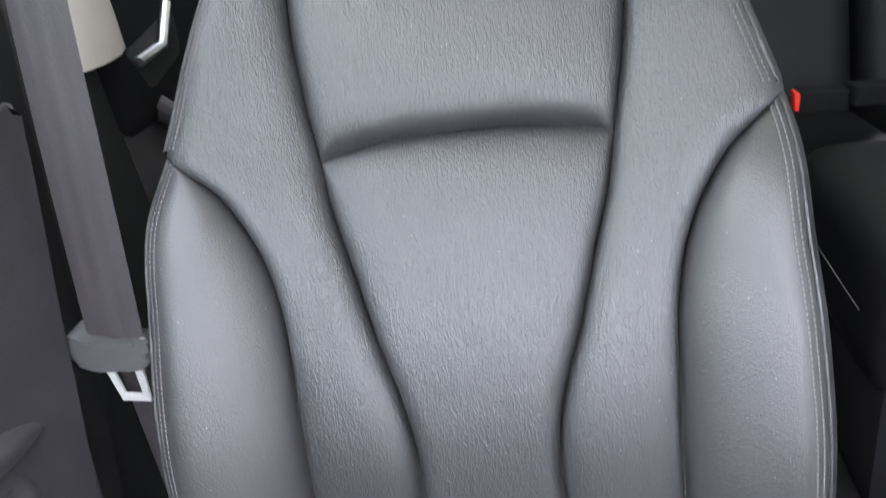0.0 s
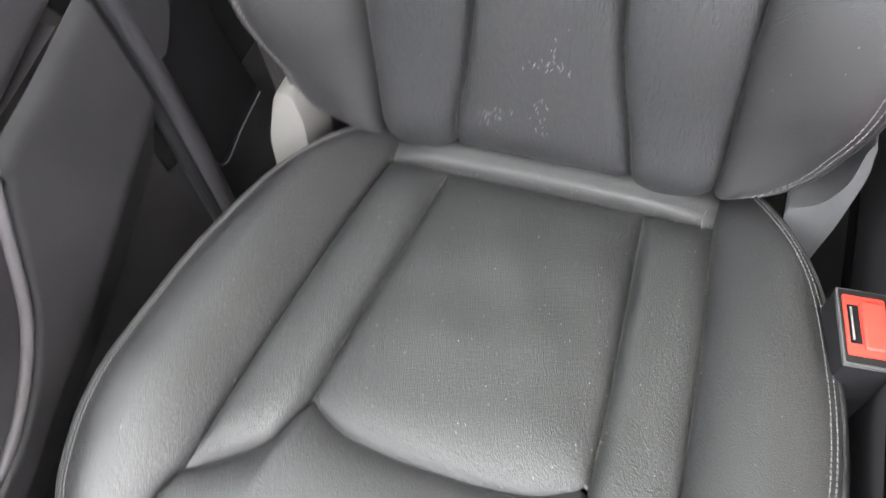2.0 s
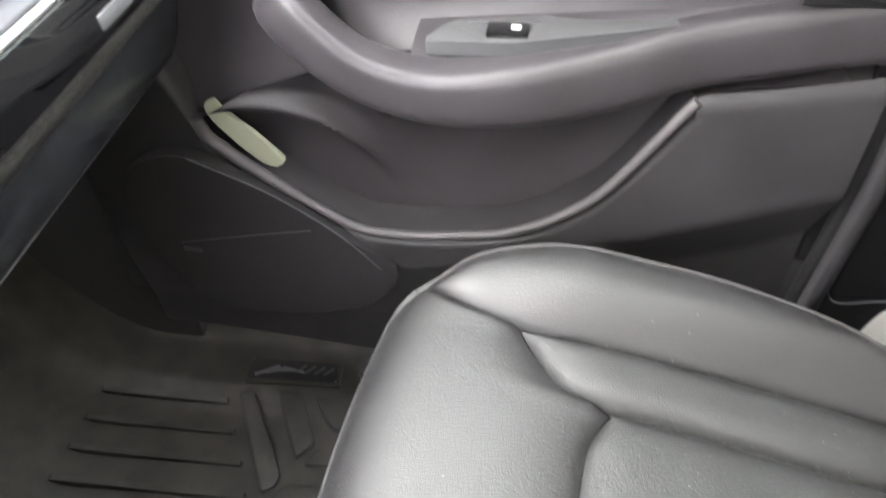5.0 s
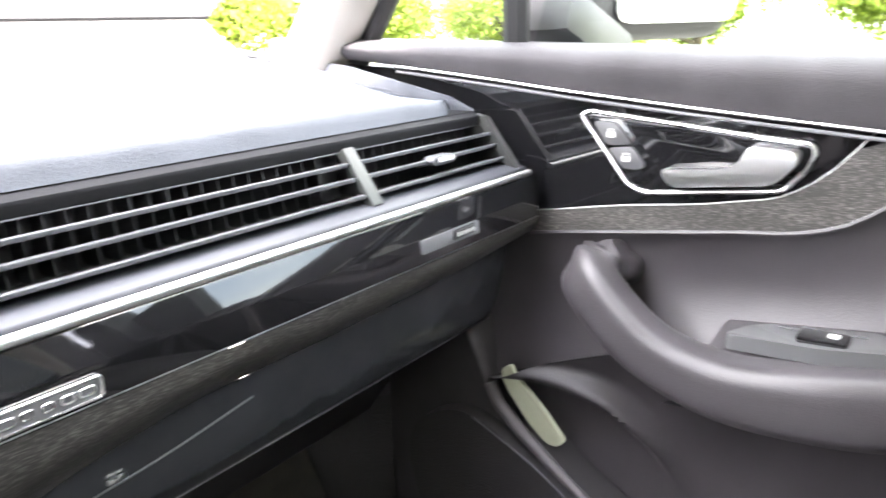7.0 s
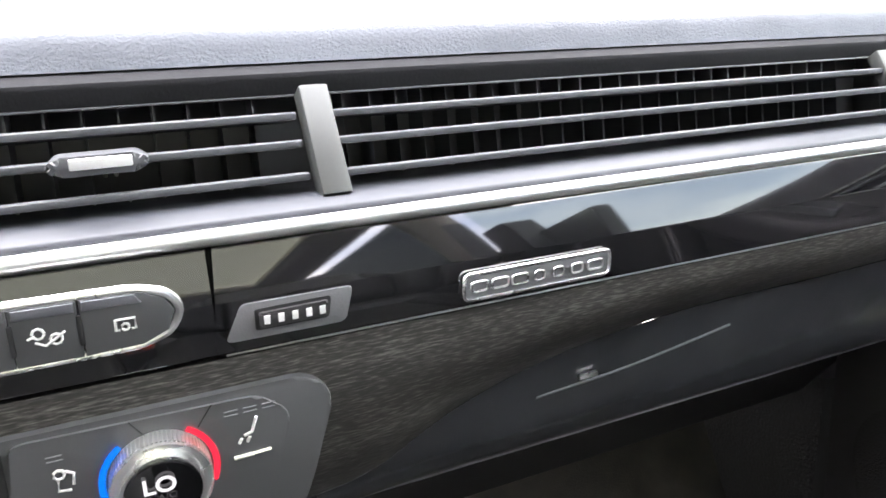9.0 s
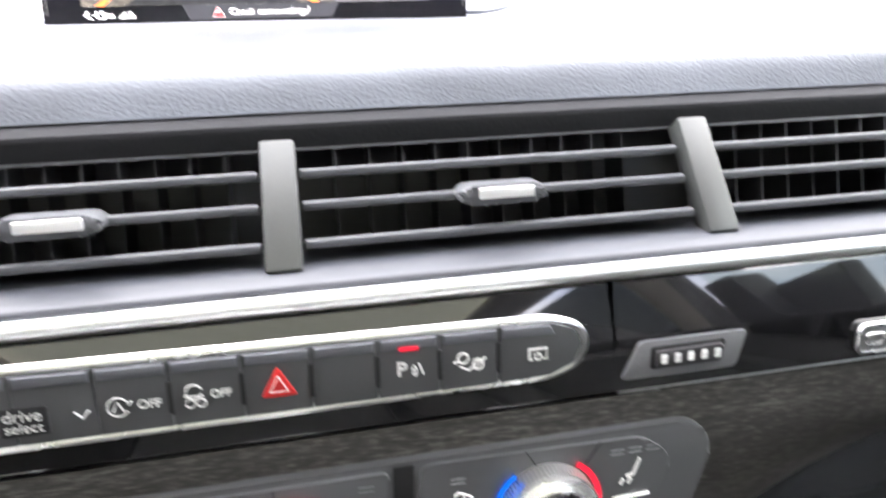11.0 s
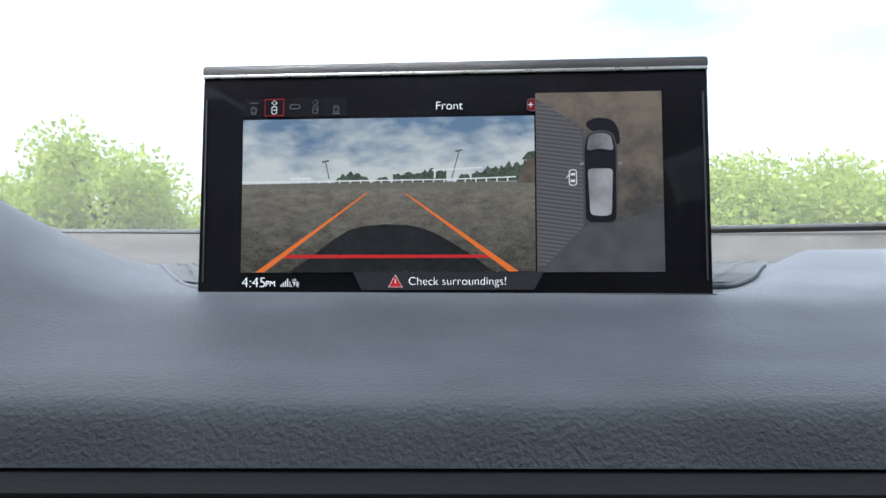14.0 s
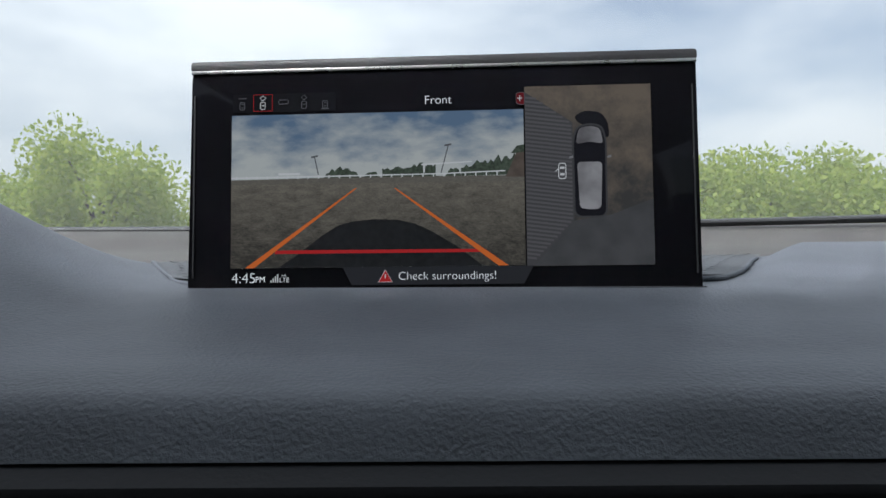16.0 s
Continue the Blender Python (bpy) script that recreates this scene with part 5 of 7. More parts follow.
part("mat_sheet", grid(lambda s, t: (0.12 + 0.735 * s, -0.10 + 1.02 * t, mat_z(0.12 + 0.735 * s, -0.10 + 1.02 * t)), 70, 60, even=True), MAT_RUBBER, mat_thing)


def mat_block(pts, high=0.006, name="rib", mat=None, bev=0.003):
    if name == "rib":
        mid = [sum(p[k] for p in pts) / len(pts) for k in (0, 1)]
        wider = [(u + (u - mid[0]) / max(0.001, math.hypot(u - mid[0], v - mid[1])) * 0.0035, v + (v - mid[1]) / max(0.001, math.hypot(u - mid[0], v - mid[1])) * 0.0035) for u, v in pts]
        # flat darker plate round the rib, its colour standing in for groove shadow
        part("groove", prism(wider, -0.004, 0.0006, lambda u, v, w: (u, v, mat_z(u, v) + w)), MAT_GROOVE_SHADOW, mat_thing)
    return part(name, prism(pts, -0.004, high, lambda u, v, w: (u, v, mat_z(u, v) + w), bev), mat or MAT_RUBBER, mat_thing)


def mat_rib(a, b, w=0.009):
    a, b = Vector(a), Vector(b)
    n = Vector((-(b - a).y, (b - a).x)).normalized() * w / 2
    mat_block([tuple(a - n), tuple(b - n), tuple(b + n), tuple(a + n)], 0.0042, bev=0.0018)


for a, b in (((0.667, 0.49), (0.652, 0.70)), ((0.621, 0.461), (0.604, 0.70)), ((0.575, 0.439), (0.556, 0.70)), ((0.536, 0.29), (0.511, 0.70)), ((0.482, 0.435), (0.462, 0.70)), ((0.435, 0.459), (0.414, 0.70)), ((0.385, 0.485), (0.370, 0.70)), ((0.712, 0.515), (0.700, 0.70))):
    mat_rib(a, b, 0.0085)
for pts in (
    [(0.723, 0.499), (0.728, 0.476), (0.613, 0.402), (0.594, 0.404), (0.583, 0.420)],
    [(0.731, 0.442), (0.735, 0.409), (0.666, 0.371), (0.640, 0.390)],
    [(0.732, 0.384), (0.744, 0.290), (0.700, 0.290), (0.691, 0.349), (0.706, 0.366)],
    [(0.661, 0.360), (0.666, 0.290), (0.640, 0.290), (0.631, 0.374)],
    [(0.600, 0.389), (0.612, 0.290), (0.582, 0.290), (0.575, 0.403)],
    [(0.488, 0.401), (0.496, 0.290), (0.468, 0.290), (0.464, 0.386)],
    [(0.436, 0.371), (0.441, 0.290), (0.416, 0.290), (0.409, 0.356)],
    [(0.478, 0.418), (0.456, 0.400), (0.335, 0.466), (0.342, 0.492)],
    [(0.422, 0.386), (0.400, 0.370), (0.315, 0.424), (0.322, 0.448)],
    [(0.382, 0.345), (0.352, 0.336), (0.300, 0.360), (0.318, 0.388)],
):
    mat_block(rounded(pts, 0.006, 2), 0.0050, bev=0.0022)
mat_block([(0.852, 0.05), (0.842, 0.05), (0.842, 0.66), (0.852, 0.66)], 0.008, "mat_edge")
mat_block(rounded([(0.742, 0.500), (0.787, 0.502), (0.797, 0.362), (0.752, 0.356)], 0.006), 0.006, "logo_frame")
mat_block(rounded([(0.747, 0.496), (0.782, 0.498), (0.792, 0.366), (0.757, 0.361)], 0.004), 0.0072, "logo_plate", material("mat_logo_black", (0.012, 0.012, 0.012), 0.4))
for k in range(4):
    q = 0.484 - 0.013 * k
    mat_block([(0.752 + 0.006 * k, q), (0.757 + 0.006 * k, q + 0.003), (0.777 - 0.002 * k, q - 0.030), (0.772 - 0.002 * k, q - 0.032)], 0.0078, "logo_stripe", GREY_PLASTIC, 0)
for k in range(4):
    q = 0.425 - 0.014 * k
    mat_block([(0.766, q), (0.769, q + 0.002), (0.783, q - 0.010), (0.780, q - 0.012)], 0.0078, "logo_stripe", SLAT_MAT, 0)
for x, y in ((0.788, 0.318), (0.352, 0.300)):
    part("fastener", disc((x, y, mat_z(x, y) + 0.008), 0.019, (0, 0, 1), 0.012, 24, 0.003), PLASTIC, mat_thing, "round black mat fastener")


# ---- dashboard ----
dash = thing("dashboard", "black soft dashboard with full width air vents and dark wood", "dashboard", at=(0, 0.4, 0.6))
SK = 0.045


def sheared(bm, keep=False):
    for v in bm.verts:
        v.co.y += SK * v.co.x
    return bm


def dash_part(name, bm, mat, label="", parent=None, angle=40, shear=True, smooth_it=True):
    if shear:
        sheared(bm)
    bmesh.ops.translate(bm, vec=(0, -0.4, -0.6), verts=bm.verts)
    return part(name, bm, mat, parent or dash, label, angle=angle, smooth=smooth_it)


TOP = spline([(0.428, 0.7570), (0.4300, 0.7610), (0.4330, 0.7670), (0.4370, 0.7712), (0.443, 0.7735), (0.475, 0.7795), (0.51, 0.7865), (0.55, 0.7945), (0.59, 0.8005), (0.65, 0.8075), (0.70, 0.8145), (0.80, 0.8235), (0.88, 0.835), (0.95, 0.856)])


MESH_L = spline([(0.60, -0.128), (0.633, -0.1476), (0.703, -0.1847), (0.78, -0.222), (0.86, -0.2615), (0.92, -0.30)])
MESH_R = spline([(0.60, 0.130), (0.649, 0.1527), (0.7226, 0.1848), (0.80, 0.217), (0.892, 0.2514), (0.92, 0.262)])


def dash_z(x, y):
    z = TOP(y)
    z += 0.0105 * smooth(MESH_R(y) + 0.004, MESH_R(y) + 0.034, x) * min(1.0, max(0.0, (y - 0.580) / 0.13))
    # instrument hood on the driver side
    z += (0.065 * smooth(-0.115, -0.36, x) + 0.026 * smooth(-0.13, -0.25, x)) * smooth(0.40, 0.56, y) * (1 - smooth(0.58, 0.74, y))
    return z


X0, X1 = -0.72, 0.735
# the top sheet, which narrows at the door
top_fn = lambda s, t: (X0 + (X1 - X0) * s, 0.428 + 0.372 * (t**1.5) + 0.03 * smooth(0.68, 0.735, X0 + (X1 - X0) * s) * (1 - t), dash_z(X0 + (X1 - X0) * s, 0.428 + 0.372 * (t**1.5)) - 0.022 * smooth(0.62, 0.74, X0 + (X1 - X0) * s) ** 1.5 * smooth(0.0, 0.3, t))
dash_part("top_pad", grid(top_fn, 120, 70, even=True), DASH_SKIN, "soft grained dashboard top", angle=60)
ledge_z = spline([(0.790, 0.806), (0.805, 0.8215), (0.83, 0.8285), (0.88, 0.838), (0.93, 0.8535), (0.955, 0.860)])
dash_part("screen_ledge", grid(lambda s, t: (X0 + (X1 - X0) * s, 0.790 + 0.165 * t - 0.10 * (2 * s - 1) ** 2 * t, ledge_z(0.790 + 0.165 * t)), 40, 16, even=True), LEDGE, "warm grey ledge along the windscreen", angle=70)
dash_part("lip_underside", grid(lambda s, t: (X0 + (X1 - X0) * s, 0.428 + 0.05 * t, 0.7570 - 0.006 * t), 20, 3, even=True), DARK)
dash_part("top_end", prism([(0.43, 0.757), (0.46, 0.770), (0.6, 0.80), (0.8, 0.823), (0.8, 0.60), (0.48, 0.60), (0.47, 0.75)], 0.732, 0.736, lambda u, v, w: (w, u, v)), DASH_SKIN, "dashboard end face")
# defroster slots near the windscreen at the door end
for k in range(8):
    x, y = 0.655 + 0.008 * k, 0.66 - 0.021 * k
    dash_part("defrost_slot", box((0.034, 0.009, 0.003), (x, y - 0.0105, dash_z(x, y - 0.0105) - 0.022 * smooth(0.62, 0.74, x) ** 1.5 + 0.0005), 0.001, pose(0, 0, 0, 4, 12, -20)), DARK, "dark slot of the side defroster")
    dash_part("defrost_slat", box((0.035, 0.009, 0.005), (x, y, dash_z(x, y) - 0.022 * smooth(0.62, 0.74, x) ** 1.5 + 0.0015), 0.0015, pose(0, 0, 0, 4, 12, -20)), DASH_SKIN, "ridge of the side defroster")
# mesh of the centre speaker behind the display, between two beaded edges
mesh_fn = lambda s, t: (MESH_L(0.62 + 0.178 * t) + (MESH_R(0.62 + 0.178 * t) - MESH_L(0.62 + 0.178 * t)) * s, 0.62 + 0.178 * t, dash_z(MESH_L(0.62 + 0.178 * t) + (MESH_R(0.62 + 0.178 * t) - MESH_L(0.62 + 0.178 * t)) * s, 0.62 + 0.178 * t) + 0.0016)
dash_part("speaker_mesh", grid(mesh_fn, 40, 20, even=True), material("dash_mesh", (0.05, 0.052, 0.058), 0.6, grain=1.0, grain_size=0.003), "perforated centre speaker mesh", shear=False)
for edge in (MESH_L, MESH_R):
    near = 0.60 if edge is MESH_L else 0.606
    flat = along([(edge(0.745), 0.745), (edge(0.72), 0.72), (edge(0.65), 0.65), (edge(0.625) * 0.985, 0.625), (edge(0.62) * 0.93, 0.610), (edge(0.62) * 0.85, near)], 50)
    bead = [(x, y, dash_z(x, y) + 0.0006) for x, y in flat]
    dash_part("mesh_edge", tube(bead, 0.0014, 8), DASH_SKIN, "raised edge of the speaker field", shear=False, angle=80)
bm = bmesh.new()
for i in range(50):
    for j in range(14):
        x, y = -0.285 + 0.0115 * i + 0.006 * (j % 2), 0.632 + 0.012 * j
        if MESH_L(y) + 0.008 < x < MESH_R(y) - 0.008:
            z = dash_z(x, y) + 0.0026
            bm.faces.new([bm.verts.new((x + 0.0013 * math.cos(a), y + 0.0018 * math.sin(a), z)) for a in (0.5, 1.57, 2.6, 3.67, 4.7, 5.76)])
tagged(dash_part("mesh_holes", bm, DARK, "fine dark perforations", shear=False), kind="stuff")

# air vents
ALU = material("pale_satin_aluminium", (0.82, 0.82, 0.81), 0.5, metal=0.6, rough_var=0.06, stain=0.05, stain_size=0.02)
V0, V1 = -0.140, 0.728
dash_part("vent_hood", prism([(0.431, 0.757), (0.4250, 0.7550), (0.4205, 0.7530), (0.4198, 0.7510), (0.4225, 0.7432), (0.440, 0.7432), (0.48, 0.757)], V0 - 0.01, V1 + 0.002, lambda u, v, w: (w, u, v), 0), material("hood_black_plastic", (0.017, 0.017, 0.019), 0.7, spec=0.12, grain=0.2, grain_size=0.0015), "black ledge over the vents")
dash_part("hood_line", tube([(V0, 0.4222, 0.7434), (V1, 0.4222, 0.7434)], 0.0006, 6), SLAT_MAT)
dash_part("vent_back", grid(lambda s, t: (V0 + (V1 - V0) * s, 0.455 - 0.012 * t, 0.752 - 0.052 * t), 4, 2, even=True), VENT_DARK)
dash_part("vent_floor", grid(lambda s, t: (V0 + (V1 - V0) * s, 0.383 + 0.07 * t, 0.7045 - 0.002 * t), 4, 2, even=True), VENT_DARK)
dash_part("vent_end", prism([(0.385, 0.704), (0.42, 0.7465), (0.46, 0.752), (0.46, 0.70)], V0 - 0.012, V0, lambda u, v, w: (w, u, v)), PLASTIC)
dash_part("vent_end", prism([(0.376, 0.703), (0.414, 0.752), (0.424, 0.754), (0.46, 0.752), (0.46, 0.70)], V1, V1 + 0.010, lambda u, v, w: (w, u, v), 0.002), BAR_MAT, "satin grey end piece of the vents")
SLATS = [(0.4080, 0.7360), (0.4005, 0.7255), (0.392, 0.7135)]
BARS = [(0.0068, 0.0), (0.1685, 0.006), (0.5335, 0.0)]
gaps = [(V0, -0.001), (0.0145, 0.1625), (0.1765, 0.5265), (0.5410, V1)]
for xa, xb in gaps:
    for y, z in SLATS:
        blade = dash_part("slat", prism([(y, z + 0.0008), (y, z - 0.0008), (y + 0.024, z - 0.0052), (y + 0.024, z - 0.0038)], xa, xb, lambda u, v, w: (w, u, v)), VENT_DARK, "dark vent slat")
        dash_part("slat_edge", prism(rounded([(y - 0.0014, z + 0.0014), (y + 0.0018, z + 0.0018), (y + 0.0018, z - 0.0016), (y - 0.0014, z - 0.0014)], 0.0006, 2), xa, xb, lambda u, v, w: (w, u, v)), SLAT_MAT, "grey front edge of the slat", blade)
    n = int((xb - xa) / 0.0125)
    for k in range(1, n):
        x = xa + (xb - xa) * k / n
        dash_part("fin", prism([(0.424, 0.705), (0.446, 0.705), (0.448, 0.750), (0.432, 0.750)], x - 0.0005, x + 0.0005, lambda u, v, w: (w, u, v)), VENT_DARK)
for x, lean in BARS:
    turn = pose(0, 0, 0, -36, 0, 0) @ Matrix.Shear("XZ", 4, (-lean / 0.053, 0)) if lean else pose(0, 0, 0, -36, 0, 0)
    dash_part("vent_bar", box((0.0126, 0.009, 0.051), (x + lean * 0.5, 0.4015, 0.7252), 0.0014, turn), BAR_MAT, "satin grey upright vent bar", angle=25)
for x in (-0.066, 0.0875, 0.634):
    y, z = SLATS[1]
    kb = dash_part("knob", prism(rounded([(x - 0.019, z + 0.0005), (x - 0.015, z + 0.0040), (x + 0.013, z + 0.0040), (x + 0.017, z + 0.0005), (x + 0.013, z - 0.0032), (x - 0.015, z - 0.0032)], 0.002), 0.0, 0.012, lambda u, v, w: (u, y + 0.004 - w, v), 0.0025), SLAT_MAT, "sliding vent knob")
    dash_part("knob_bar", box((0.021, 0.0018, 0.0040), (x, y - 0.0088, z + 0.0012), 0.0006), ALU, "bright knob insert", kb)
    for dx in (0.0, 0.004):
        dash_part("knob_stem", tube([(x + dx, 0.405, z - 0.003), (x + dx, 0.425, z - 0.009)], 0.0008, 5), STEEL, "", kb)
# satin shelf, chrome strip, gloss panel
E0x, E1x = -0.140, 0.742
dash_part("satin_shelf", prism(rounded([(0.400, 0.7080), (0.385, 0.7065), (0.3752, 0.7040), (0.3745, 0.7010), (0.400, 0.698)], 0.0012, 2), E0x + 0.007, E1x, lambda u, v, w: (w, u, v)), SATIN, "satin blue-grey ledge under the vents")
chrome_path = [(E0x - 0.008, 0.400, 0.7195), (E0x - 0.008, 0.390, 0.712), (E0x + 0.001, 0.379, 0.7035), (E0x + 0.018, 0.3730, 0.6998), (E0x + 0.06, 0.3715, 0.6990), (E1x, 0.3715, 0.6990)]
chrome_line = along(chrome_path[:5], 16) + [(E0x + 0.06 + (E1x - E0x - 0.06) * k / 24, 0.3715, 0.6990) for k in range(1, 25)]
dash_part("chrome_strip", tube(chrome_line, 0.0032, 14), STRIP, "polished strip along the dashboard, turned up at the vent end", angle=80)
FACE = 0.3605
face = lambda u, v, w: (u, FACE + w + (0.697 - v) * 0.06, v)


def lacquer(x0, x1, skew, label):
    """A lacquered board whose upper half leans back."""
    return dash_part("gloss_panel", prism(rounded([(FACE + 0.0085, 0.6958), (FACE + 0.0010, 0.6770), (FACE + 0.0022, 0.6568), (FACE + 0.012, 0.6568), (FACE + 0.014, 0.6958)], 0.0006, 2), x0, x1, lambda u, v, w: (w + skew * (0.6958 - v), u, v)), GLOSS, label, angle=12)


lacquer(0.1195, E1x + 0.006, -0.09, "piano black panel ahead of the passenger")
lacquer(-0.1315, 0.1170, 0.0, "piano black centre panel")
lacquer(-0.30, -0.1335, 0.0, "piano black panel towards the steering wheel")
dash_part("panel_edge", tube([(0.12, FACE + 0.0045, 0.6555), (E1x + 0.006, FACE + 0.0045, 0.6555)], 0.0005, 6), FINE_LINE, "fine bright line over the wood")
dash_part("backing", box((0.9, 0.05, 0.05), (0.28, 0.40, 0.675), 0), DARK)
# badge: a chrome frame with plain bars in place of a maker's lettering
bd = dash_part("badge", prism(rounded([(0.2165, 0.6715), (0.2900, 0.6715), (0.2900, 0.6600), (0.2165, 0.6600)], 0.003), 0.002, -0.0022, face, 0.0006), GREY_PLASTIC, "grey badge plate")
dash_part("badge_frame", tube([face(u, v, -0.0022) for u, v in rounded([(0.2165, 0.6715), (0.2900, 0.6715), (0.2900, 0.6600), (0.2165, 0.6600)], 0.003)], 0.0008, 6, closed=True, up=(0, 1, 0)), CHROME, "bright badge frame", bd)
for k, w in enumerate((0.008, 0.008, 0.008, 0.005, 0.005, 0.006, 0.008)):
    x = 0.2235 + 0.00975 * k
    dash_part("badge_bar", tube([face(u, v, -0.0026) for u, v in rounded([(x - w / 2, 0.6678), (x + w / 2, 0.6678), (x + w / 2, 0.6636), (x - w / 2, 0.6636)], 0.0015, 2)], 0.00055, 5, closed=True, up=(0, 1, 0)), CHROME, "raised bright bar", bd)


def thumbwheel(pts, cx, cz, w):
    t = dash_part("thumbwheel", prism(rounded(pts, 0.002), 0.003, -0.0012, face, 0.0008), GREY_PLASTIC, "grey vent thumbwheel frame")
    dash_part("wheel_slot", prism(rounded([(cx - w, cz + 0.0042), (cx + w, cz + 0.0046), (cx + w * 0.92, cz - 0.004), (cx - w, cz - 0.0042)], 0.0012), 0.0, -0.0018, face, 0.0004), DARK, "", t)
    wheel = dash_part("wheel", prism(rounded([(cx - w * 0.9, cz + 0.003), (cx + w * 0.9, cz + 0.0034), (cx + w * 0.85, cz - 0.003), (cx - w * 0.9, cz - 0.003)], 0.001), 0.0, -0.0035, face, 0.001), PLASTIC, "black ribbed wheel", t)
    for k in range(5):
        x = cx + w * (-0.72 + 0.36 * k)
        dash_part("icon", box((0.0022, 0.0008, 0.0032), face(x, cz + 0.0002, -0.0037), 0), ICON, "white step mark", t)


thumbwheel([(0.1265, 0.6755), (0.1690, 0.6755), (0.1655, 0.6615), (0.1200, 0.6615)], 0.1455, 0.6688, 0.0145)
thumbwheel([(0.5530, 0.6765), (0.6350, 0.6765), (0.6380, 0.6645), (0.5560, 0.6645)], 0.613, 0.6712, 0.0155)
# wood below the gloss panel
WB = spline([(-0.3, 0.572), (0.10, 0.566), (0.19, 0.572), (0.215, 0.585), (0.245, 0.596), (0.285, 0.605), (0.34, 0.612), (0.5, 0.615), (0.66, 0.620), (0.76, 0.628)])
wood_fn = lambda s, t: (-0.30 + 1.05 * s, FACE + 0.0035 + 0.004 * t + 0.030 * t**2.2, 0.6548 + (WB(-0.30 + 1.05 * s) - 0.6548) * t)
dash_part("wood_trim", grid(wood_fn, 60, 16, even=True), WOOD, "dark open-pored wood band", angle=70)
# glove box below
gb_fn = lambda s, t: (0.155 + 0.59 * s, FACE + 0.0385 + 0.016 * t + 0.012 * t**4, 0.537 + (WB(0.155 + 0.59 * s) - 0.538) * (1 - t))
glove = dash_part("glove_box", grid(gb_fn, 40, 16, even=True), material("glove_box_lacquer", (0.036, 0.038, 0.043), 0.24, grain=0.1, grain_size=0.001, stain=0.3), "smooth black glove box lid", angle=70)
# pale bar put in for the highlight running along the lid's edge
dash_part("lid_glint", tube(along([(0.278, 0.4050, 0.5800), (0.338, 0.4050, 0.5840), (0.412, 0.4030, 0.5950)], 12), 0.0009, 6), SLAT_MAT, "thin pale line painted as a highlight on the lid edge", glove)
dash_part("latch_mark", box((0.012, 0.003, 0.003), (0.309, 0.4020, 0.5870), 0.001), CHROME, "small bright latch", glove)
dash_part("lower_dash", grid(lambda s, t: (0.13 + 0.62 * s, FACE + 0.0655 + 0.19 * t, 0.5365 - 0.165 * t**1.6), 10, 12, even=True), PLASTIC, "black underside of the dashboard")
dash_part("side_panel", prism([(0.40, 0.63), (0.60, 0.42), (0.72, 0.30), (0.85, 0.30), (0.85, 0.78), (0.47, 0.74)], 0.738, 0.744, lambda u, v, w: (w, u, v)), PLASTIC, "black dashboard side cheek")
dash_part("lower_centre", box((0.30, 0.16, 0.36), (0, 0.465, 0.40), 0.02), PLASTIC)
dash_part("driver_side", box((0.40, 0.25, 0.22), (-0.50, 0.55, 0.62), 0.02), PLASTIC)

# ---- switch row ----
row = thing("switch_row", "row of black switches in a bright frame under the vents", "switch panel", at=(0, FACE, 0.679))


def row_part(name, bm, mat, label="", parent=None, smooth_it=True):
    sheared(bm)
    bmesh.ops.translate(bm, vec=(0, -FACE, -0.679), verts=bm.verts)
    return part(name, bm, mat, parent or row, label, smooth=smooth_it)


row_out = rounded([(-0.1005, 0.679), (-0.093, 0.6895), (-0.085, 0.6915), (0.092, 0.6885), (0.1025, 0.6855), (0.1065, 0.679), (0.1025, 0.671), (0.092, 0.6675), (-0.083, 0.6665), (-0.093, 0.669)], 0.004, 3)
row_part("plate", prism(row_out, 0.001, -0.0012, face), DARK)
row_part("frame", tube([face(u, v, -0.0014) for u, v in row_out], 0.0016, 8, closed=True, up=(0, 1, 0)), CHROME, "polished frame round the switches")
edges_x = [-0.0995, -0.0725, -0.0500, -0.0290, -0.0078, 0.0133, 0.0341, 0.0545, 0.0745, 0.1050]
buttons = []
for k, (a, b) in enumerate(zip(edges_x, edges_x[1:])):
    lo, hi = 0.6678 + 0.0000 * k, 0.6903 - 0.0003 * k
    pts = [(a + 0.0001, hi), (b - 0.0001, hi - 0.0003), (b - 0.0001, lo), (a + 0.0001, lo)]
    if k == 0:
        pts = [(a + 0.0015, 0.679), (a + 0.0075, 0.6893), (a + 0.012, 0.6902), (b - 0.0004, 0.6900), (b - 0.0004, lo), (a + 0.012, lo), (a + 0.0065, 0.6705)]
    if k == 8:
        pts = [(a + 0.0004, hi), (b - 0.012, hi - 0.0005), (b - 0.004, 0.6843), (b - 0.0008, 0.679), (b - 0.0035, 0.6722), (b - 0.012, 0.6685), (a + 0.0004, lo)]
    buttons.append(row_part("switch", prism(pts, 0.0, -0.0034, face, 0.0004), BUTTON, "black rocker switch"))
    row_part("switch_top", prism([(a + 0.0012 + (0.011 if k == 0 else 0), 0.6898 - 0.0003 * k), (b - 0.0010 - (0.012 if k == 8 else 0), 0.6895 - 0.0003 * k), (b - 0.0010 - (0.010 if k == 8 else 0), 0.6862 - 0.0003 * k), (a + 0.0012 + (0.009 if k == 0 else 0), 0.6864 - 0.0003 * k)], -0.003, -0.0040, face, 0.0005), SWITCH_EDGE, "satin upper edge of the switch", buttons[-1])
    if k < 8 and k not in (0, 1):
        row_part("groove", box((0.0016, 0.001, 0.0105), face(b, 0.6775, -0.0036), 0.0004), DARK, "", buttons[-1])


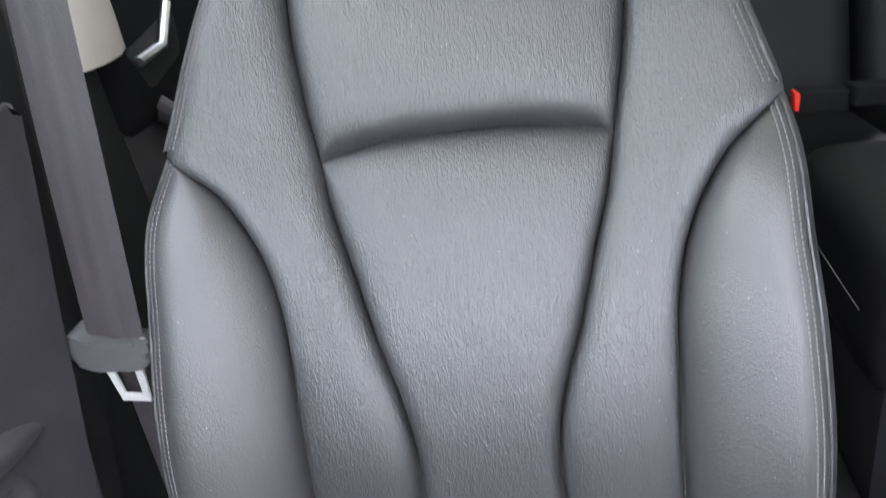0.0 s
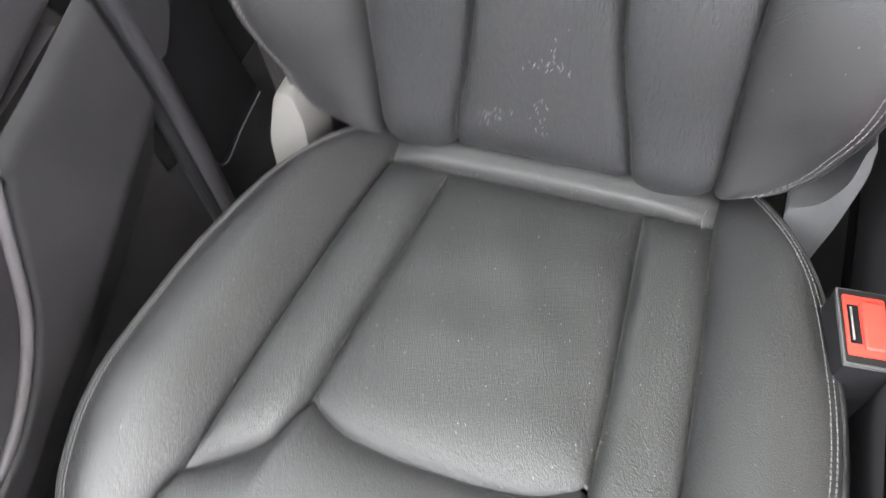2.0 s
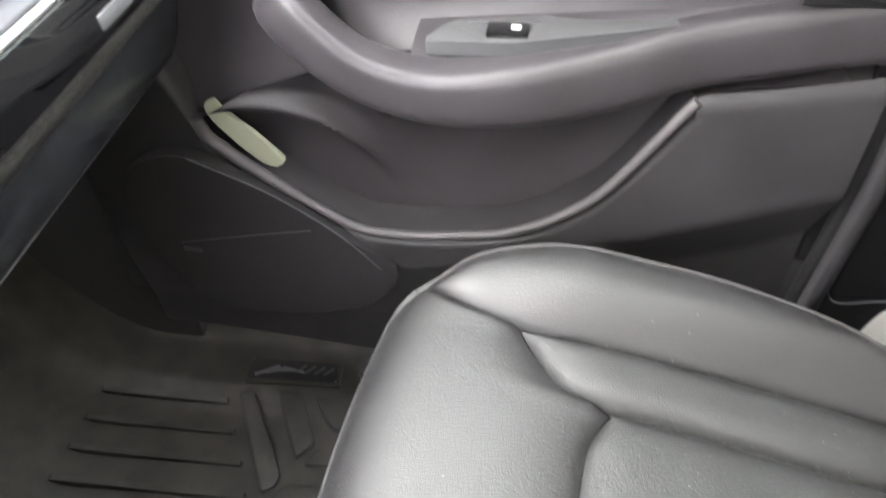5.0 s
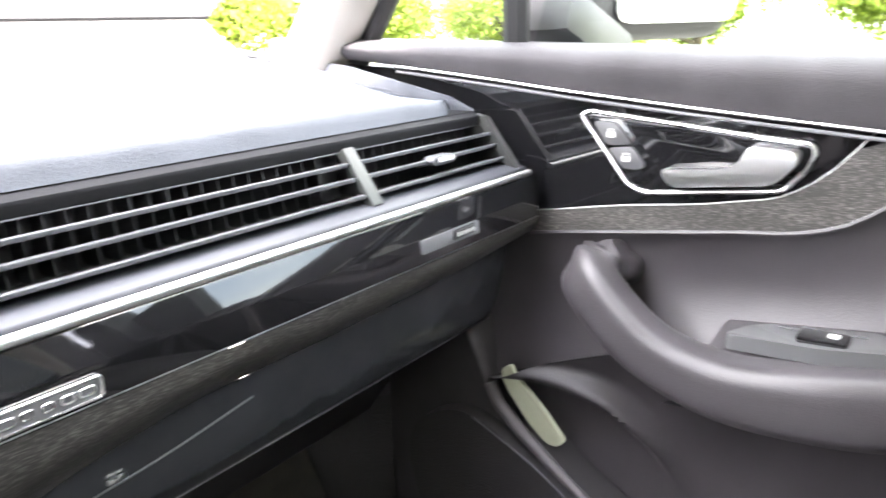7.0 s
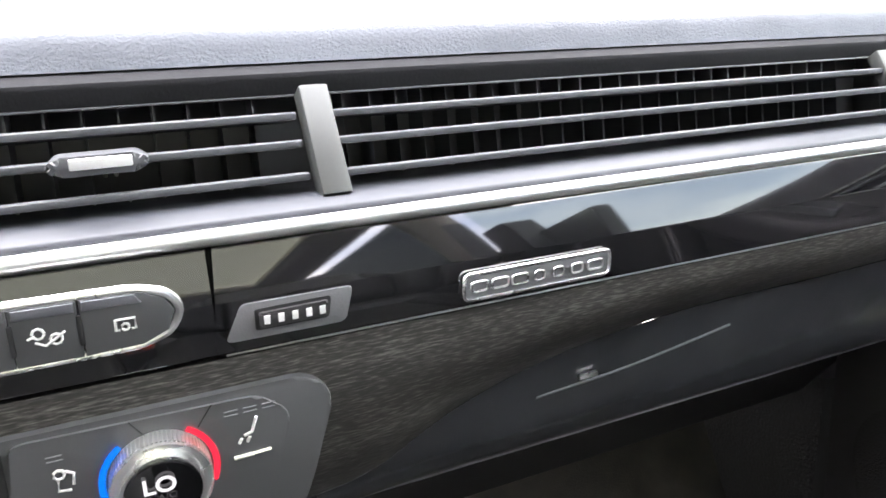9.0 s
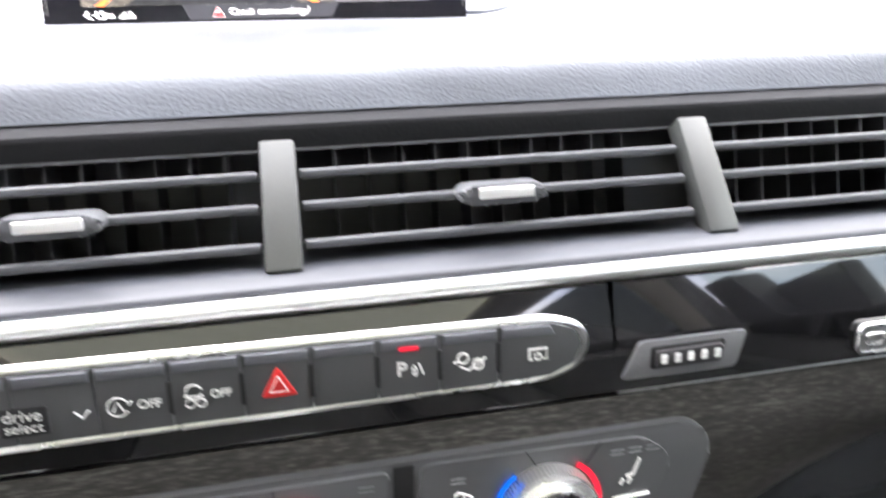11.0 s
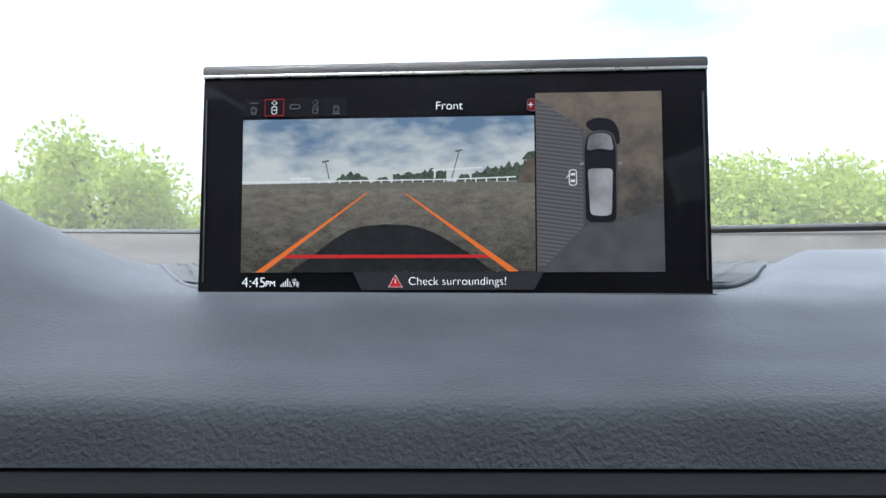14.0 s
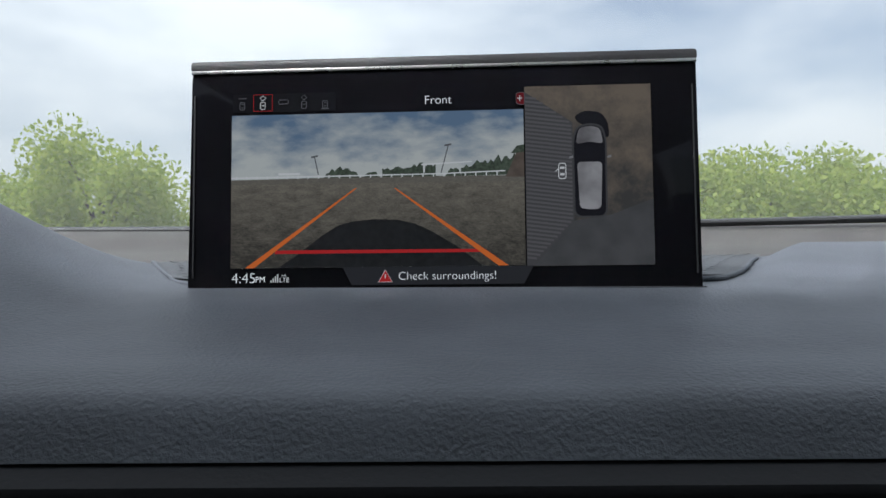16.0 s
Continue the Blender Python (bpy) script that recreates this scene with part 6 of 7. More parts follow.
def mark(bm, parent, mat=None, label="white printed mark", mover=None, base=None):
    return (mover or row_part)("icon", bm, mat or ICON, label, parent)


def line_mark(strokes, r=0.00032, w=-0.0040, bm=None):
    bm = bm or bmesh.new()
    for s in strokes:
        tube([face(u, v, w) for u, v in s], r, 5, bm=bm)
    return bm


def row_words(body, x, z, width, mat, parent, w=-0.0042, origin=(0, FACE, 0.679), bold=0.0):
    p = face(x, z, w)
    return words(body, pose(p[0] - origin[0], p[1] + SK * p[0] - origin[1], p[2] - origin[2], 90, 0, 0), width, mat, parent, "lettering", bold)


arc = lambda cx, cz, r, a, b, n=14: [(cx + r * math.cos(radians(a + (b - a) * k / (n - 1))), cz + r * math.sin(radians(a + (b - a) * k / (n - 1)))) for k in range(n)]
# up and down arrows with the mode lettering
mark(line_mark([[(-0.0860, 0.6742), (-0.0842, 0.6765), (-0.0824, 0.6742)]], 0.0004), buttons[0])
mark(line_mark([[(-0.0560, 0.6768), (-0.0540, 0.6745), (-0.0520, 0.6768)]], 0.0004), buttons[1])
row_part("label_plate", prism(rounded([(-0.0765, 0.6800), (-0.0632, 0.6800), (-0.0632, 0.6712), (-0.0765, 0.6712)], 0.0008), -0.002, -0.0042, face, 0.0003), DARK, "dark lettered plate", buttons[0])
row_words("drive", -0.0699, 0.6776, 0.0105, ICON, buttons[0], -0.0046)
row_words("select", -0.0699, 0.6738, 0.0105, ICON, buttons[0], -0.0046)
# engine stop and stability marks
mark(line_mark([arc(-0.0440, 0.6766, 0.0030, 30, 330), [(-0.0455, 0.6752), (-0.0440, 0.6784), (-0.0425, 0.6752)], [(-0.0400, 0.6782), (-0.0412, 0.6770)]]), buttons[2])
row_words("OFF", -0.0350, 0.6766, 0.0068, ICON, buttons[2], bold=0.02)
mark(line_mark([arc(-0.0222, 0.6785, 0.0024, 20, 340), arc(-0.0235, 0.6748, 0.0014, 0, 350, 8), arc(-0.0203, 0.6748, 0.0014, 0, 350, 8), [(-0.0250, 0.6772), (-0.0195, 0.6772)]]), buttons[3])
row_words("OFF", -0.0142, 0.6772, 0.0062, ICON, buttons[3], bold=0.02)
# hazard triangle
tri = [(0.0030, 0.6838), (-0.0026, 0.6736), (0.0086, 0.6736)]
row_part("hazard_mark", prism(rounded(tri, 0.001, 2), -0.003, -0.0043, face, 0.0003), RED_PRINT, "red hazard triangle", buttons[4])
row_part("hazard_line", tube([face(u, v, -0.0044) for u, v in ((0.0030, 0.6806), (0.0002, 0.6753), (0.0058, 0.6753))], 0.00038, 5, closed=True, up=(0, 1, 0)), ICON, "white inner triangle", buttons[4])
# parking aid, hill descent, screen marks
row_words("P", 0.0418, 0.6775, 0.0032, ICON, buttons[6], bold=0.03)
mark(line_mark([arc(0.0446, 0.6765, 0.0012, -60, 60, 6), arc(0.0446, 0.6765, 0.0022, -55, 55, 6), [(0.0475, 0.6790), (0.0487, 0.6752)]], 0.0004), buttons[6])
row_part("lamp", box((0.0064, 0.001, 0.0015), face(0.0443, 0.6846, -0.0039), 0.0004), BRIGHT_RED, "lit red lamp", buttons[6])
mark(line_mark([arc(0.0622, 0.6788, 0.0018, 0, 350, 9), arc(0.0672, 0.6762, 0.0018, 0, 350, 9), [(0.0590, 0.6774), (0.0612, 0.6782)], [(0.0610, 0.6760), (0.0640, 0.6744), (0.0700, 0.6784)]], 0.0005), buttons[7])
mark(line_mark([[(0.0850, 0.6790), (0.0912, 0.6790), (0.0912, 0.6752), (0.0898, 0.6752)], [(0.0850, 0.6790), (0.0850, 0.6752), (0.0862, 0.6752)], arc(0.0880, 0.6762, 0.0012, 0, 350, 8)], 0.0005), buttons[8])

# ---- climate panel ----
clim = thing("climate_panel", "grey climate control panel with three round dials", "climate control", at=(-0.001, FACE, 0.6165))
slope = lambda u, v, w: (u, FACE + 0.010 + w + (0.641 - v) * 0.10, v)


def clim_part(name, bm, mat, label="", parent=None):
    sheared(bm)
    bmesh.ops.translate(bm, vec=(0, -FACE, -0.61), verts=bm.verts)
    return part(name, bm, mat, parent or clim, label)


clim_part("plate", prism(rounded([(-0.152, 0.6365), (0.150, 0.6365), (0.160, 0.626), (0.150, 0.590), (0.136, 0.555), (-0.138, 0.555), (-0.152, 0.590), (-0.162, 0.626)], 0.008), 0.03, -0.010, slope, 0.002), BUTTON, "satin dark grey panel")
clim_part("inset", prism(rounded([(0.048, 0.6335), (0.052, 0.6345), (0.130, 0.6330), (0.142, 0.6230), (0.136, 0.596), (0.124, 0.567), (0.05, 0.567), (0.044, 0.60)], 0.005), -0.008, -0.0115, slope, 0.001), BUTTON, "passenger temperature field")
clim_part("inset", prism(rounded([(-0.142, 0.6335), (-0.050, 0.6345), (-0.044, 0.60), (-0.05, 0.567), (-0.124, 0.567), (-0.136, 0.596)], 0.005), -0.008, -0.0115, slope, 0.001), BUTTON, "driver temperature field")
clim_part("inset", prism(rounded([(-0.039, 0.634), (0.037, 0.634), (0.036, 0.606), (0.030, 0.60), (-0.032, 0.60), (-0.038, 0.606)], 0.003), -0.008, -0.0120, slope, 0.001), BUTTON, "fan switch field")
for x in (0.0415, -0.0430):
    clim_part("slot", prism([(x - 0.003, 0.635), (x + 0.004, 0.635), (x + 0.003, 0.60), (x - 0.004, 0.60)], -0.008, -0.0105, slope), DARK, "dark gap between the fields")


def dial(x, z, ring_mat, display):
    c = Vector(slope(x, z, -0.012))
    n = (0, -1, -0.1)
    d = clim_part("dial", disc(c + Vector((0, -0.004, 0)), 0.0172, n, 0.016, 48, 0.003), CHROME, "ribbed chrome dial")
    clim_part("dial_face", disc(c + Vector((0, -0.0122, -0.0008)), 0.0132, n, 0.002, 40, 0.0005), GLOSS, "black display in the dial", d)
    bm = bmesh.new()
    for k in range(72):
        a = k / 72 * math.tau
        box((0.0006, 0.009, 0.0009), c + Vector((0.0173 * math.cos(a), -0.005, 0.0173 * math.sin(a))), 0, pose(0, 0, 0, 0, -math.degrees(a), 0), bm)
    tagged(clim_part("knurling", bm, STEEL, "fine ribs", d), kind="stuff")
    return c, d


c1, d1 = dial(0.0930, 0.6105, None, True)
c0, d0 = dial(0.0030, 0.6100, None, False)
c2, d2 = dial(-0.0885, 0.6075, None, True)


def arc_mark(c, r0, r1, a, b, mat, parent, label, n=16):
    bm = bmesh.new()
    ring = [(math.cos(radians(a + (b - a) * k / n)), math.sin(radians(a + (b - a) * k / n))) for k in range(n + 1)]
    lo = [bm.verts.new((c.x + r0 * u, c.y - 0.0016 - 0.1 * r0 * v, c.z + r0 * v)) for u, v in ring]
    hi = [bm.verts.new((c.x + r1 * u, c.y - 0.0016 - 0.1 * r1 * v, c.z + r1 * v)) for u, v in ring]
    for k in range(n):
        bm.faces.new((lo[k], lo[k + 1], hi[k + 1], hi[k]))
    bmesh.ops.solidify(bm, geom=bm.faces[:], thickness=0.0012)
    return clim_part("dial_ring", bm, mat, label, parent)


for c, d in ((c1, d1), (c2, d2)):
    arc_mark(c, 0.0185, 0.0208, 128, 212, BRIGHT_BLUE, d, "lit blue arc")
    arc_mark(c, 0.0185, 0.0208, -24, 58, BRIGHT_RED, d, "lit red arc")
    p = c + Vector((0, -0.0150, 0.001))
    words("LO", pose(p.x - 0.001, p.y + SK * p.x - FACE, p.z - 0.61 + 0.0026, 95, 0, 0), 0.0108, WHITE_LIT, d, "display_digits", 0.02)
    words("A/C", pose(p.x + 0.0012, p.y + SK * p.x - FACE, p.z - 0.61 - 0.0050, 95, 0, 0), 0.0062, WHITE_LIT, d, "display_digits")
for k in range(14):
    a = 20 + 360 * k / 14
    arc_mark(c0, 0.0180, 0.0205, a, a + 23, BRIGHT_RED, d0, "lit red fan segment", 5)


def slope_words(body, x, z, width, w=-0.0124):
    p = slope(x, z, w)
    return words(body, pose(p[0], p[1] + SK * p[0] - FACE, p[2] - 0.61, 90, 0, 0), width, ICON, clim)


def slope_mark(strokes, r=0.0005, w=-0.0122, mat=None, label="white printed mark"):
    bm = bmesh.new()
    for s in strokes:
        tube([slope(u, v, w) for u, v in s], r, 5, bm=bm)
    return clim_part("icon", bm, mat or ICON, label)


slope_words("A/C", -0.0265, 0.6215, 0.0082, -0.0128)
slope_words("MAX", -0.0265, 0.6180, 0.0082, -0.0128)
slope_mark([[(0.022, 0.6215), (0.0245, 0.6215), (0.0265, 0.6245), (0.031, 0.6245), (0.034, 0.6215), (0.0355, 0.6205)], arc(0.0260, 0.6205, 0.0014, 0, 350, 8), arc(0.0325, 0.6205, 0.0014, 0, 350, 8)], 0.00045, -0.0126)
slope_mark([arc(0.0610, 0.6200, 0.0018, 0, 350, 8), [(0.0605, 0.6180), (0.0600, 0.6135), (0.0640, 0.6130)], [(0.0630, 0.6210), (0.0655, 0.6195), (0.0650, 0.6150)]], 0.00055)
slope_mark([[(0.1285, 0.6245), (0.1265, 0.6185), (0.1235, 0.6175)], [(0.1225, 0.6165), (0.1215, 0.6145)], [(0.1255, 0.6165), (0.1245, 0.6145)]], 0.00065)
slope_mark([[(0.0560, 0.6055), (0.0670, 0.6058)]], 0.0009, mat=CHROME, label="bright separating line")
slope_mark([[(0.1190, 0.6085), (0.1330, 0.6090)]], 0.0009, mat=CHROME, label="bright separating line")
for x, z, n in ((0.0605, 0.6275, 1), (0.0605, 0.6020, 1), (0.1265, 0.6292, 3), (-0.0265, 0.6300, 1), (0.0290, 0.6300, 1)):
    for k in range(n):
        for dz in (0, -0.0018):
            slope_mark([[(x - 0.0025 + 0.007 * (k - (n - 1) / 2), z + dz), (x + 0.0025 + 0.007 * (k - (n - 1) / 2), z + dz)]], 0.00025, -0.0120, mat=GREY_PLASTIC, label="small unlit lamp bars")
clim_part("field_line", tube([slope(0.085, 0.634, -0.0117), slope(0.0905, 0.6255, -0.0117)], 0.0003, 5), DARK)
clim_part("field_line", tube([slope(0.113, 0.6335, -0.0117), slope(0.1075, 0.6255, -0.0117)], 0.0003, 5), DARK)
clim_part("field_line", tube([slope(-0.001, 0.634, -0.0122), slope(-0.001, 0.6190, -0.0122)], 0.0003, 5), DARK)
slope_mark([[(-0.0640, 0.6200), (-0.0610, 0.6135)]], 0.0008)
slope_mark([[(-0.1285, 0.6245), (-0.1245, 0.6145)]], 0.0008)


# ---- raised display on the dashboard ----
disp = thing("display", "slim raised display showing a parking camera picture", "display screen", at=(0, 0.59, 0.80))
DY = 0.5885
S = lambda u, v, w: (u, DY - 0.59 + w, v - 0.80)
part("housing", prism(rounded([(-0.1165, 0.792), (0.1165, 0.792), (0.1165, 0.9062), (-0.1155, 0.9062)], 0.003), 0.011, 0.0012, S, 0.0025), PLASTIC, disp, "thin black display body")
part("front_glass", prism(rounded([(-0.1162, 0.794), (0.1162, 0.794), (0.1162, 0.9010), (-0.1152, 0.9010)], 0.002), 0.002, 0.0, S, 0.0006), material("display_glass", (0.004, 0.004, 0.005), 0.06, spec=0.12), disp, "glossy black display glass")
part("top_strip", prism(rounded([(-0.1156, 0.9018), (0.1166, 0.9018), (0.1166, 0.9064), (-0.1156, 0.9064)], 0.001), 0.010, -0.0008, S, 0.0006), PLASTIC, disp, "dark grey top edge")
part("chrome_strip", prism([(-0.1154, 0.9006), (0.1164, 0.9006), (0.1164, 0.9022), (-0.1154, 0.9022)], 0.004, -0.0010, S, 0.0003), CHROME, disp, "fine chrome line under the top edge")
for x in (-0.1138, 0.1142):
    part("glass_line", box((0.0006, 0.0006, 0.085), S(x, 0.848, -0.0003), 0), DARK, disp)
part("slot", prism(rounded([(-0.1172, 0.7965), (0.1172, 0.7965), (0.1172, 0.7995), (-0.1172, 0.7995)], 0.001), 0.03, -0.004, S), DARK, disp, "dark slot in the dashboard")

P_SKY = glow("picture_sky", (0.15, 0.23, 0.34), 0.360, 1.0, 0.026, (0.64, 0.66, 0.62), 2.2, -10.0, 0.070, 0.58)
P_GROUND = glow("picture_asphalt", (0.040, 0.037, 0.030), 0.400, 1.0, 0.0075, (0.215, 0.192, 0.150), 2.4, 5.0, 0.031, 0.95)
P_FAR = glow("picture_far_asphalt", (0.15, 0.137, 0.11), 0.360, 0.35, 0.002, None, 3.0)
P_SHADE = glow("picture_bumper_shade", (0.010, 0.0105, 0.010), 0.500, 0.6, 0.003)
P_TREE = glow("picture_trees", (0.025, 0.032, 0.022), 0.720, 1.2, 0.0015)
P_WHITE = glow("picture_white", (0.72, 0.72, 0.70), 0.400)
P_ORANGE = glow("guide_orange", (0.75, 0.17, 0.03), 0.400)
P_KEY = glow("dark_red_key", (0.16, 0.008, 0.012), 0.400)
P_STRIP = glow("faint_key_strip", (0.004, 0.004, 0.0045), 0.700)
P_EDGE = glow("top_view_car_edge", (0.055, 0.054, 0.055), 0.450)
P_RED = glow("guide_red", (0.42, 0.018, 0.018), 0.510)
P_DIM = glow("dim_grey", (0.10, 0.10, 0.105), 0.450)
P_STRIPE = glow("dim_stripe", (0.112, 0.108, 0.108), 0.432)
P_FIELD = glow("dim_hatched_field", (0.070, 0.067, 0.068), 0.432)
P_BANNER = glow("banner_grey", (0.016, 0.0165, 0.018), 0.700)
P_TEXT = glow("picture_lettering", (0.80, 0.80, 0.79), 0.637)
P_BROWN = glow("picture_building", (0.09, 0.07, 0.055), 0.432, 0.4, 0.004)
P_TOPG = glow("top_view_ground", (0.052, 0.050, 0.046), 0.432, 0.8, 0.016, (0.17, 0.135, 0.10), 1.0, 4.0, 0.062, 0.72)
P_TOPD = glow("top_view_shade", (0.062, 0.062, 0.062), 0.432, 0.3, 0.01)
P_CAR = glow("top_view_car_silver", (0.10, 0.094, 0.095), 0.480, 1.0, 0.02, (0.31, 0.30, 0.30), 1.0, -3.5, 0.05)
P_CARL = glow("top_view_car_light", (0.21, 0.205, 0.21), 0.450)
P_BLACK = glow("picture_black", (0.004, 0.004, 0.005), 1.0)


def show(pts, mat, layer, name="picture_patch", label="", parent=None):
    w = -0.0002 - 0.00006 * layer
    return part(name, prism(pts, w + 0.0001, w, S), mat, parent or picture, label, smooth=False)


picture = part("camera_picture", prism([(-0.0962, 0.8808), (0.0386, 0.8808), (0.0386, 0.8098), (-0.0962, 0.8098)], 0.0, -0.0002, S), P_SKY, disp, "parking camera picture of an empty lot under clouds", smooth=False)
show([(-0.0962, 0.8505), (-0.0285, 0.8512), (0.0386, 0.8505), (0.0386, 0.8098), (-0.0962, 0.8098)], P_GROUND, 1)
show([(-0.0962, 0.8505), (-0.0285, 0.8512), (0.0386, 0.8505), (0.0386, 0.8478), (-0.0962, 0.8484)], P_FAR, 2, label="paler far end of the lot")
rng = random.Random(9)


def treeline(a, b, hi, base=0.8508):
    top = []
    n = max(6, int((b - a) / 0.0012))
    for k in range(n + 1):
        t = k / n
        top.append((a + (b - a) * t, base + hi(t) * (0.75 + 0.5 * rng.random())))
    return [(a, base)] + top + [(b, base)]


show(treeline(-0.0530, -0.0365, lambda t: 0.0045 * math.sin(math.pi * t) ** 0.5), P_TREE, 2)
show(treeline(-0.0345, -0.0275, lambda t: 0.0028 * math.sin(math.pi * t) ** 0.5), P_TREE, 2)
show(treeline(-0.0260, -0.0015, lambda t: 0.0035 + 0.0025 * t), P_TREE, 2)
show(treeline(0.0030, 0.0100, lambda t: 0.0038 * math.sin(math.pi * t) ** 0.6), P_TREE, 2)
show(treeline(0.0100, 0.0345, lambda t: 0.0045 + 0.0045 * t), P_TREE, 2)
show([(0.0302, 0.8500), (0.0330, 0.8560), (0.0362, 0.8637), (0.0386, 0.8640), (0.0386, 0.8498)], P_BROWN, 3)
show([(0.0325, 0.8605), (0.0355, 0.8640), (0.0386, 0.8645), (0.0386, 0.8612)], P_TREE, 4)
show([(-0.0962, 0.8518), (-0.05, 0.8519), (0.00, 0.8521), (0.0300, 0.8530), (0.0300, 0.8524), (0.0, 0.8516), (-0.05, 0.8513), (-0.0962, 0.8511)], P_WHITE, 5, label="white rail")
for k in range(26):
    x = -0.094 + 0.0048 * k
    show([(x, 0.8521 + max(0, x) * 0.03), (x + 0.0006, 0.8521 + max(0, x) * 0.03), (x + 0.0006, 0.8506), (x, 0.8506)], P_WHITE, 5, label="white rail post")
for a, b in (((-0.0557, 0.8525), (-0.0574, 0.8603)), ((0.0007, 0.8522), (0.0040, 0.8645))):
    show([a, (a[0] + 0.0005, a[1]), (b[0] + 0.0005, b[1]), b], P_DIM, 6, label="lamp post")
    show([(b[0] - 0.0014, b[1] + 0.0006), (b[0] + 0.0018, b[1] + 0.0012), (b[0] + 0.0018, b[1] + 0.0004), (b[0] - 0.0014, b[1] - 0.0002)], P_DIM, 6, label="lamp head")
show([(-0.008, 0.8565), (-0.0065, 0.8566), (0.0150, 0.8574), (0.0150, 0.8569), (-0.008, 0.8558)], P_WHITE, 6)
show([(-0.0072, 0.8560), (-0.0064, 0.8560), (-0.0064, 0.8525), (-0.0072, 0.8525)], P_WHITE, 6)
show([(-0.0740, 0.8525), (-0.0640, 0.8525), (-0.0640, 0.8534), (-0.0740, 0.8534)], P_WHITE, 6)
hood = [(-0.0740, 0.8098), (-0.066, 0.8150), (-0.0537, 0.8243), (-0.0460, 0.8290), (-0.0396, 0.8306), (-0.0300, 0.8315), (-0.0192, 0.8311), (-0.0110, 0.8292), (-0.0037, 0.8258), (0.0090, 0.8180), (0.0195, 0.8098)]
show(hood, P_SHADE, 7, label="dark shadow of the car's nose")
show([(-0.0755, 0.8178), (0.0192, 0.8174), (0.0192, 0.8160), (-0.0755, 0.8162)], P_RED, 8, label="red distance line")
show([(-0.0384, 0.8459), (-0.0376, 0.8459), (-0.0852, 0.8098), (-0.0893, 0.8098)], P_ORANGE, 9, label="orange guide line")
show([(-0.0206, 0.8456), (-0.0198, 0.8456), (0.0310, 0.8098), (0.0265, 0.8098)], P_ORANGE, 9, label="orange guide line")

topview = part("top_view", prism([(0.0392, 0.8911), (0.0958, 0.8911), (0.0958, 0.8094), (0.0392, 0.8094)], 0.0, -0.0002, S), P_TOPG, disp, "top view of a silver car on asphalt", smooth=False)
show([(0.0392, 0.8885), (0.0430, 0.8862), (0.0606, 0.8742), (0.0606, 0.8295), (0.0425, 0.8094), (0.0392, 0.8094)], P_FIELD, 1, "hatched_field", "dim hatched field", topview)
for k in range(41):
    z = 0.8120 + 0.00182 * k
    xr = min(0.0605, 0.0600 - max(0, z - 0.8752) * 1.62, 0.0425 + (z - 0.8108) * 0.86 if z < 0.832 else 1)
    if xr > 0.041:
        show([(0.0394, z + 0.0008), (xr, z + 0.0008 - 0.13 * (xr - 0.0394)), (xr, z + 0.0017 - 0.13 * (xr - 0.0394)), (0.0394, z + 0.0017)], P_STRIPE, 2, "hatch_stripe", "", topview)
show([(0.0606, 0.8295), (0.0425, 0.8094), (0.0958, 0.8094), (0.0958, 0.8390), (0.0770, 0.8320)], P_TOPD, 1, "shadow_field", "dark shadow field", topview)
show(rounded([(0.0615, 0.8770), (0.0660, 0.8795), (0.0735, 0.8785), (0.0765, 0.8740), (0.0770, 0.8660), (0.0700, 0.8700), (0.0625, 0.8745)], 0.003), P_BLACK, 3, "shadow_field", "black shadow by the car", topview)
car_o = rounded([(0.0602, 0.8660), (0.0620, 0.8722), (0.0680, 0.8738), (0.0740, 0.8726), (0.0757, 0.8660), (0.0755, 0.8330), (0.0735, 0.8308), (0.0625, 0.8308), (0.0605, 0.8330)], 0.003)
show(car_o, P_EDGE, 4, "car_body", "silver car outline", topview)
show(rounded([(0.0610, 0.8658), (0.0628, 0.8716), (0.0680, 0.8728), (0.0732, 0.8718), (0.0749, 0.8658), (0.0747, 0.8334), (0.0730, 0.8316), (0.0630, 0.8316), (0.0612, 0.8334)], 0.003), P_BLACK, 5, "car_body", "", topview)
show(rounded([(0.0618, 0.8640), (0.0632, 0.8714), (0.0680, 0.8724), (0.0728, 0.8714), (0.0742, 0.8640), (0.0680, 0.8652)], 0.002), P_CAR, 6, "car_bonnet", "", topview)
show(rounded([(0.0623, 0.8560), (0.0735, 0.8560), (0.0727, 0.8350), (0.0690, 0.8344), (0.0632, 0.8350)], 0.002), P_CAR, 6, "car_roof", "", topview)
for a in (0.0588, 0.0758):
    show([(a, 0.8585), (a + 0.0018, 0.8590), (a + 0.0018, 0.8579), (a, 0.8576)], P_CARL, 6, "car_mirror", "", topview)
lines = [(0.0540, 0.8555), (0.0572, 0.8555), (0.0572, 0.8485), (0.0540, 0.8485)]
part("door_mark", tube([S(u, v, -0.0007) for u, v in rounded(lines, 0.001, 2)], 0.00022, 5, closed=True, up=(0, 1, 0)), P_WHITE, topview, "white open door symbol")
show([(0.0546, 0.8540), (0.0566, 0.8540), (0.0566, 0.8530), (0.0546, 0.8530)], P_WHITE, 6, "door_mark", "", topview)
show([(0.0546, 0.8510), (0.0566, 0.8510), (0.0566, 0.8500), (0.0546, 0.8500)], P_WHITE, 6, "door_mark", "", topview)
part("door_mark", tube([S(u, v, -0.0007) for u, v in ((0.0540, 0.8532), (0.0526, 0.8518))], 0.00022, 5), P_WHITE, topview)
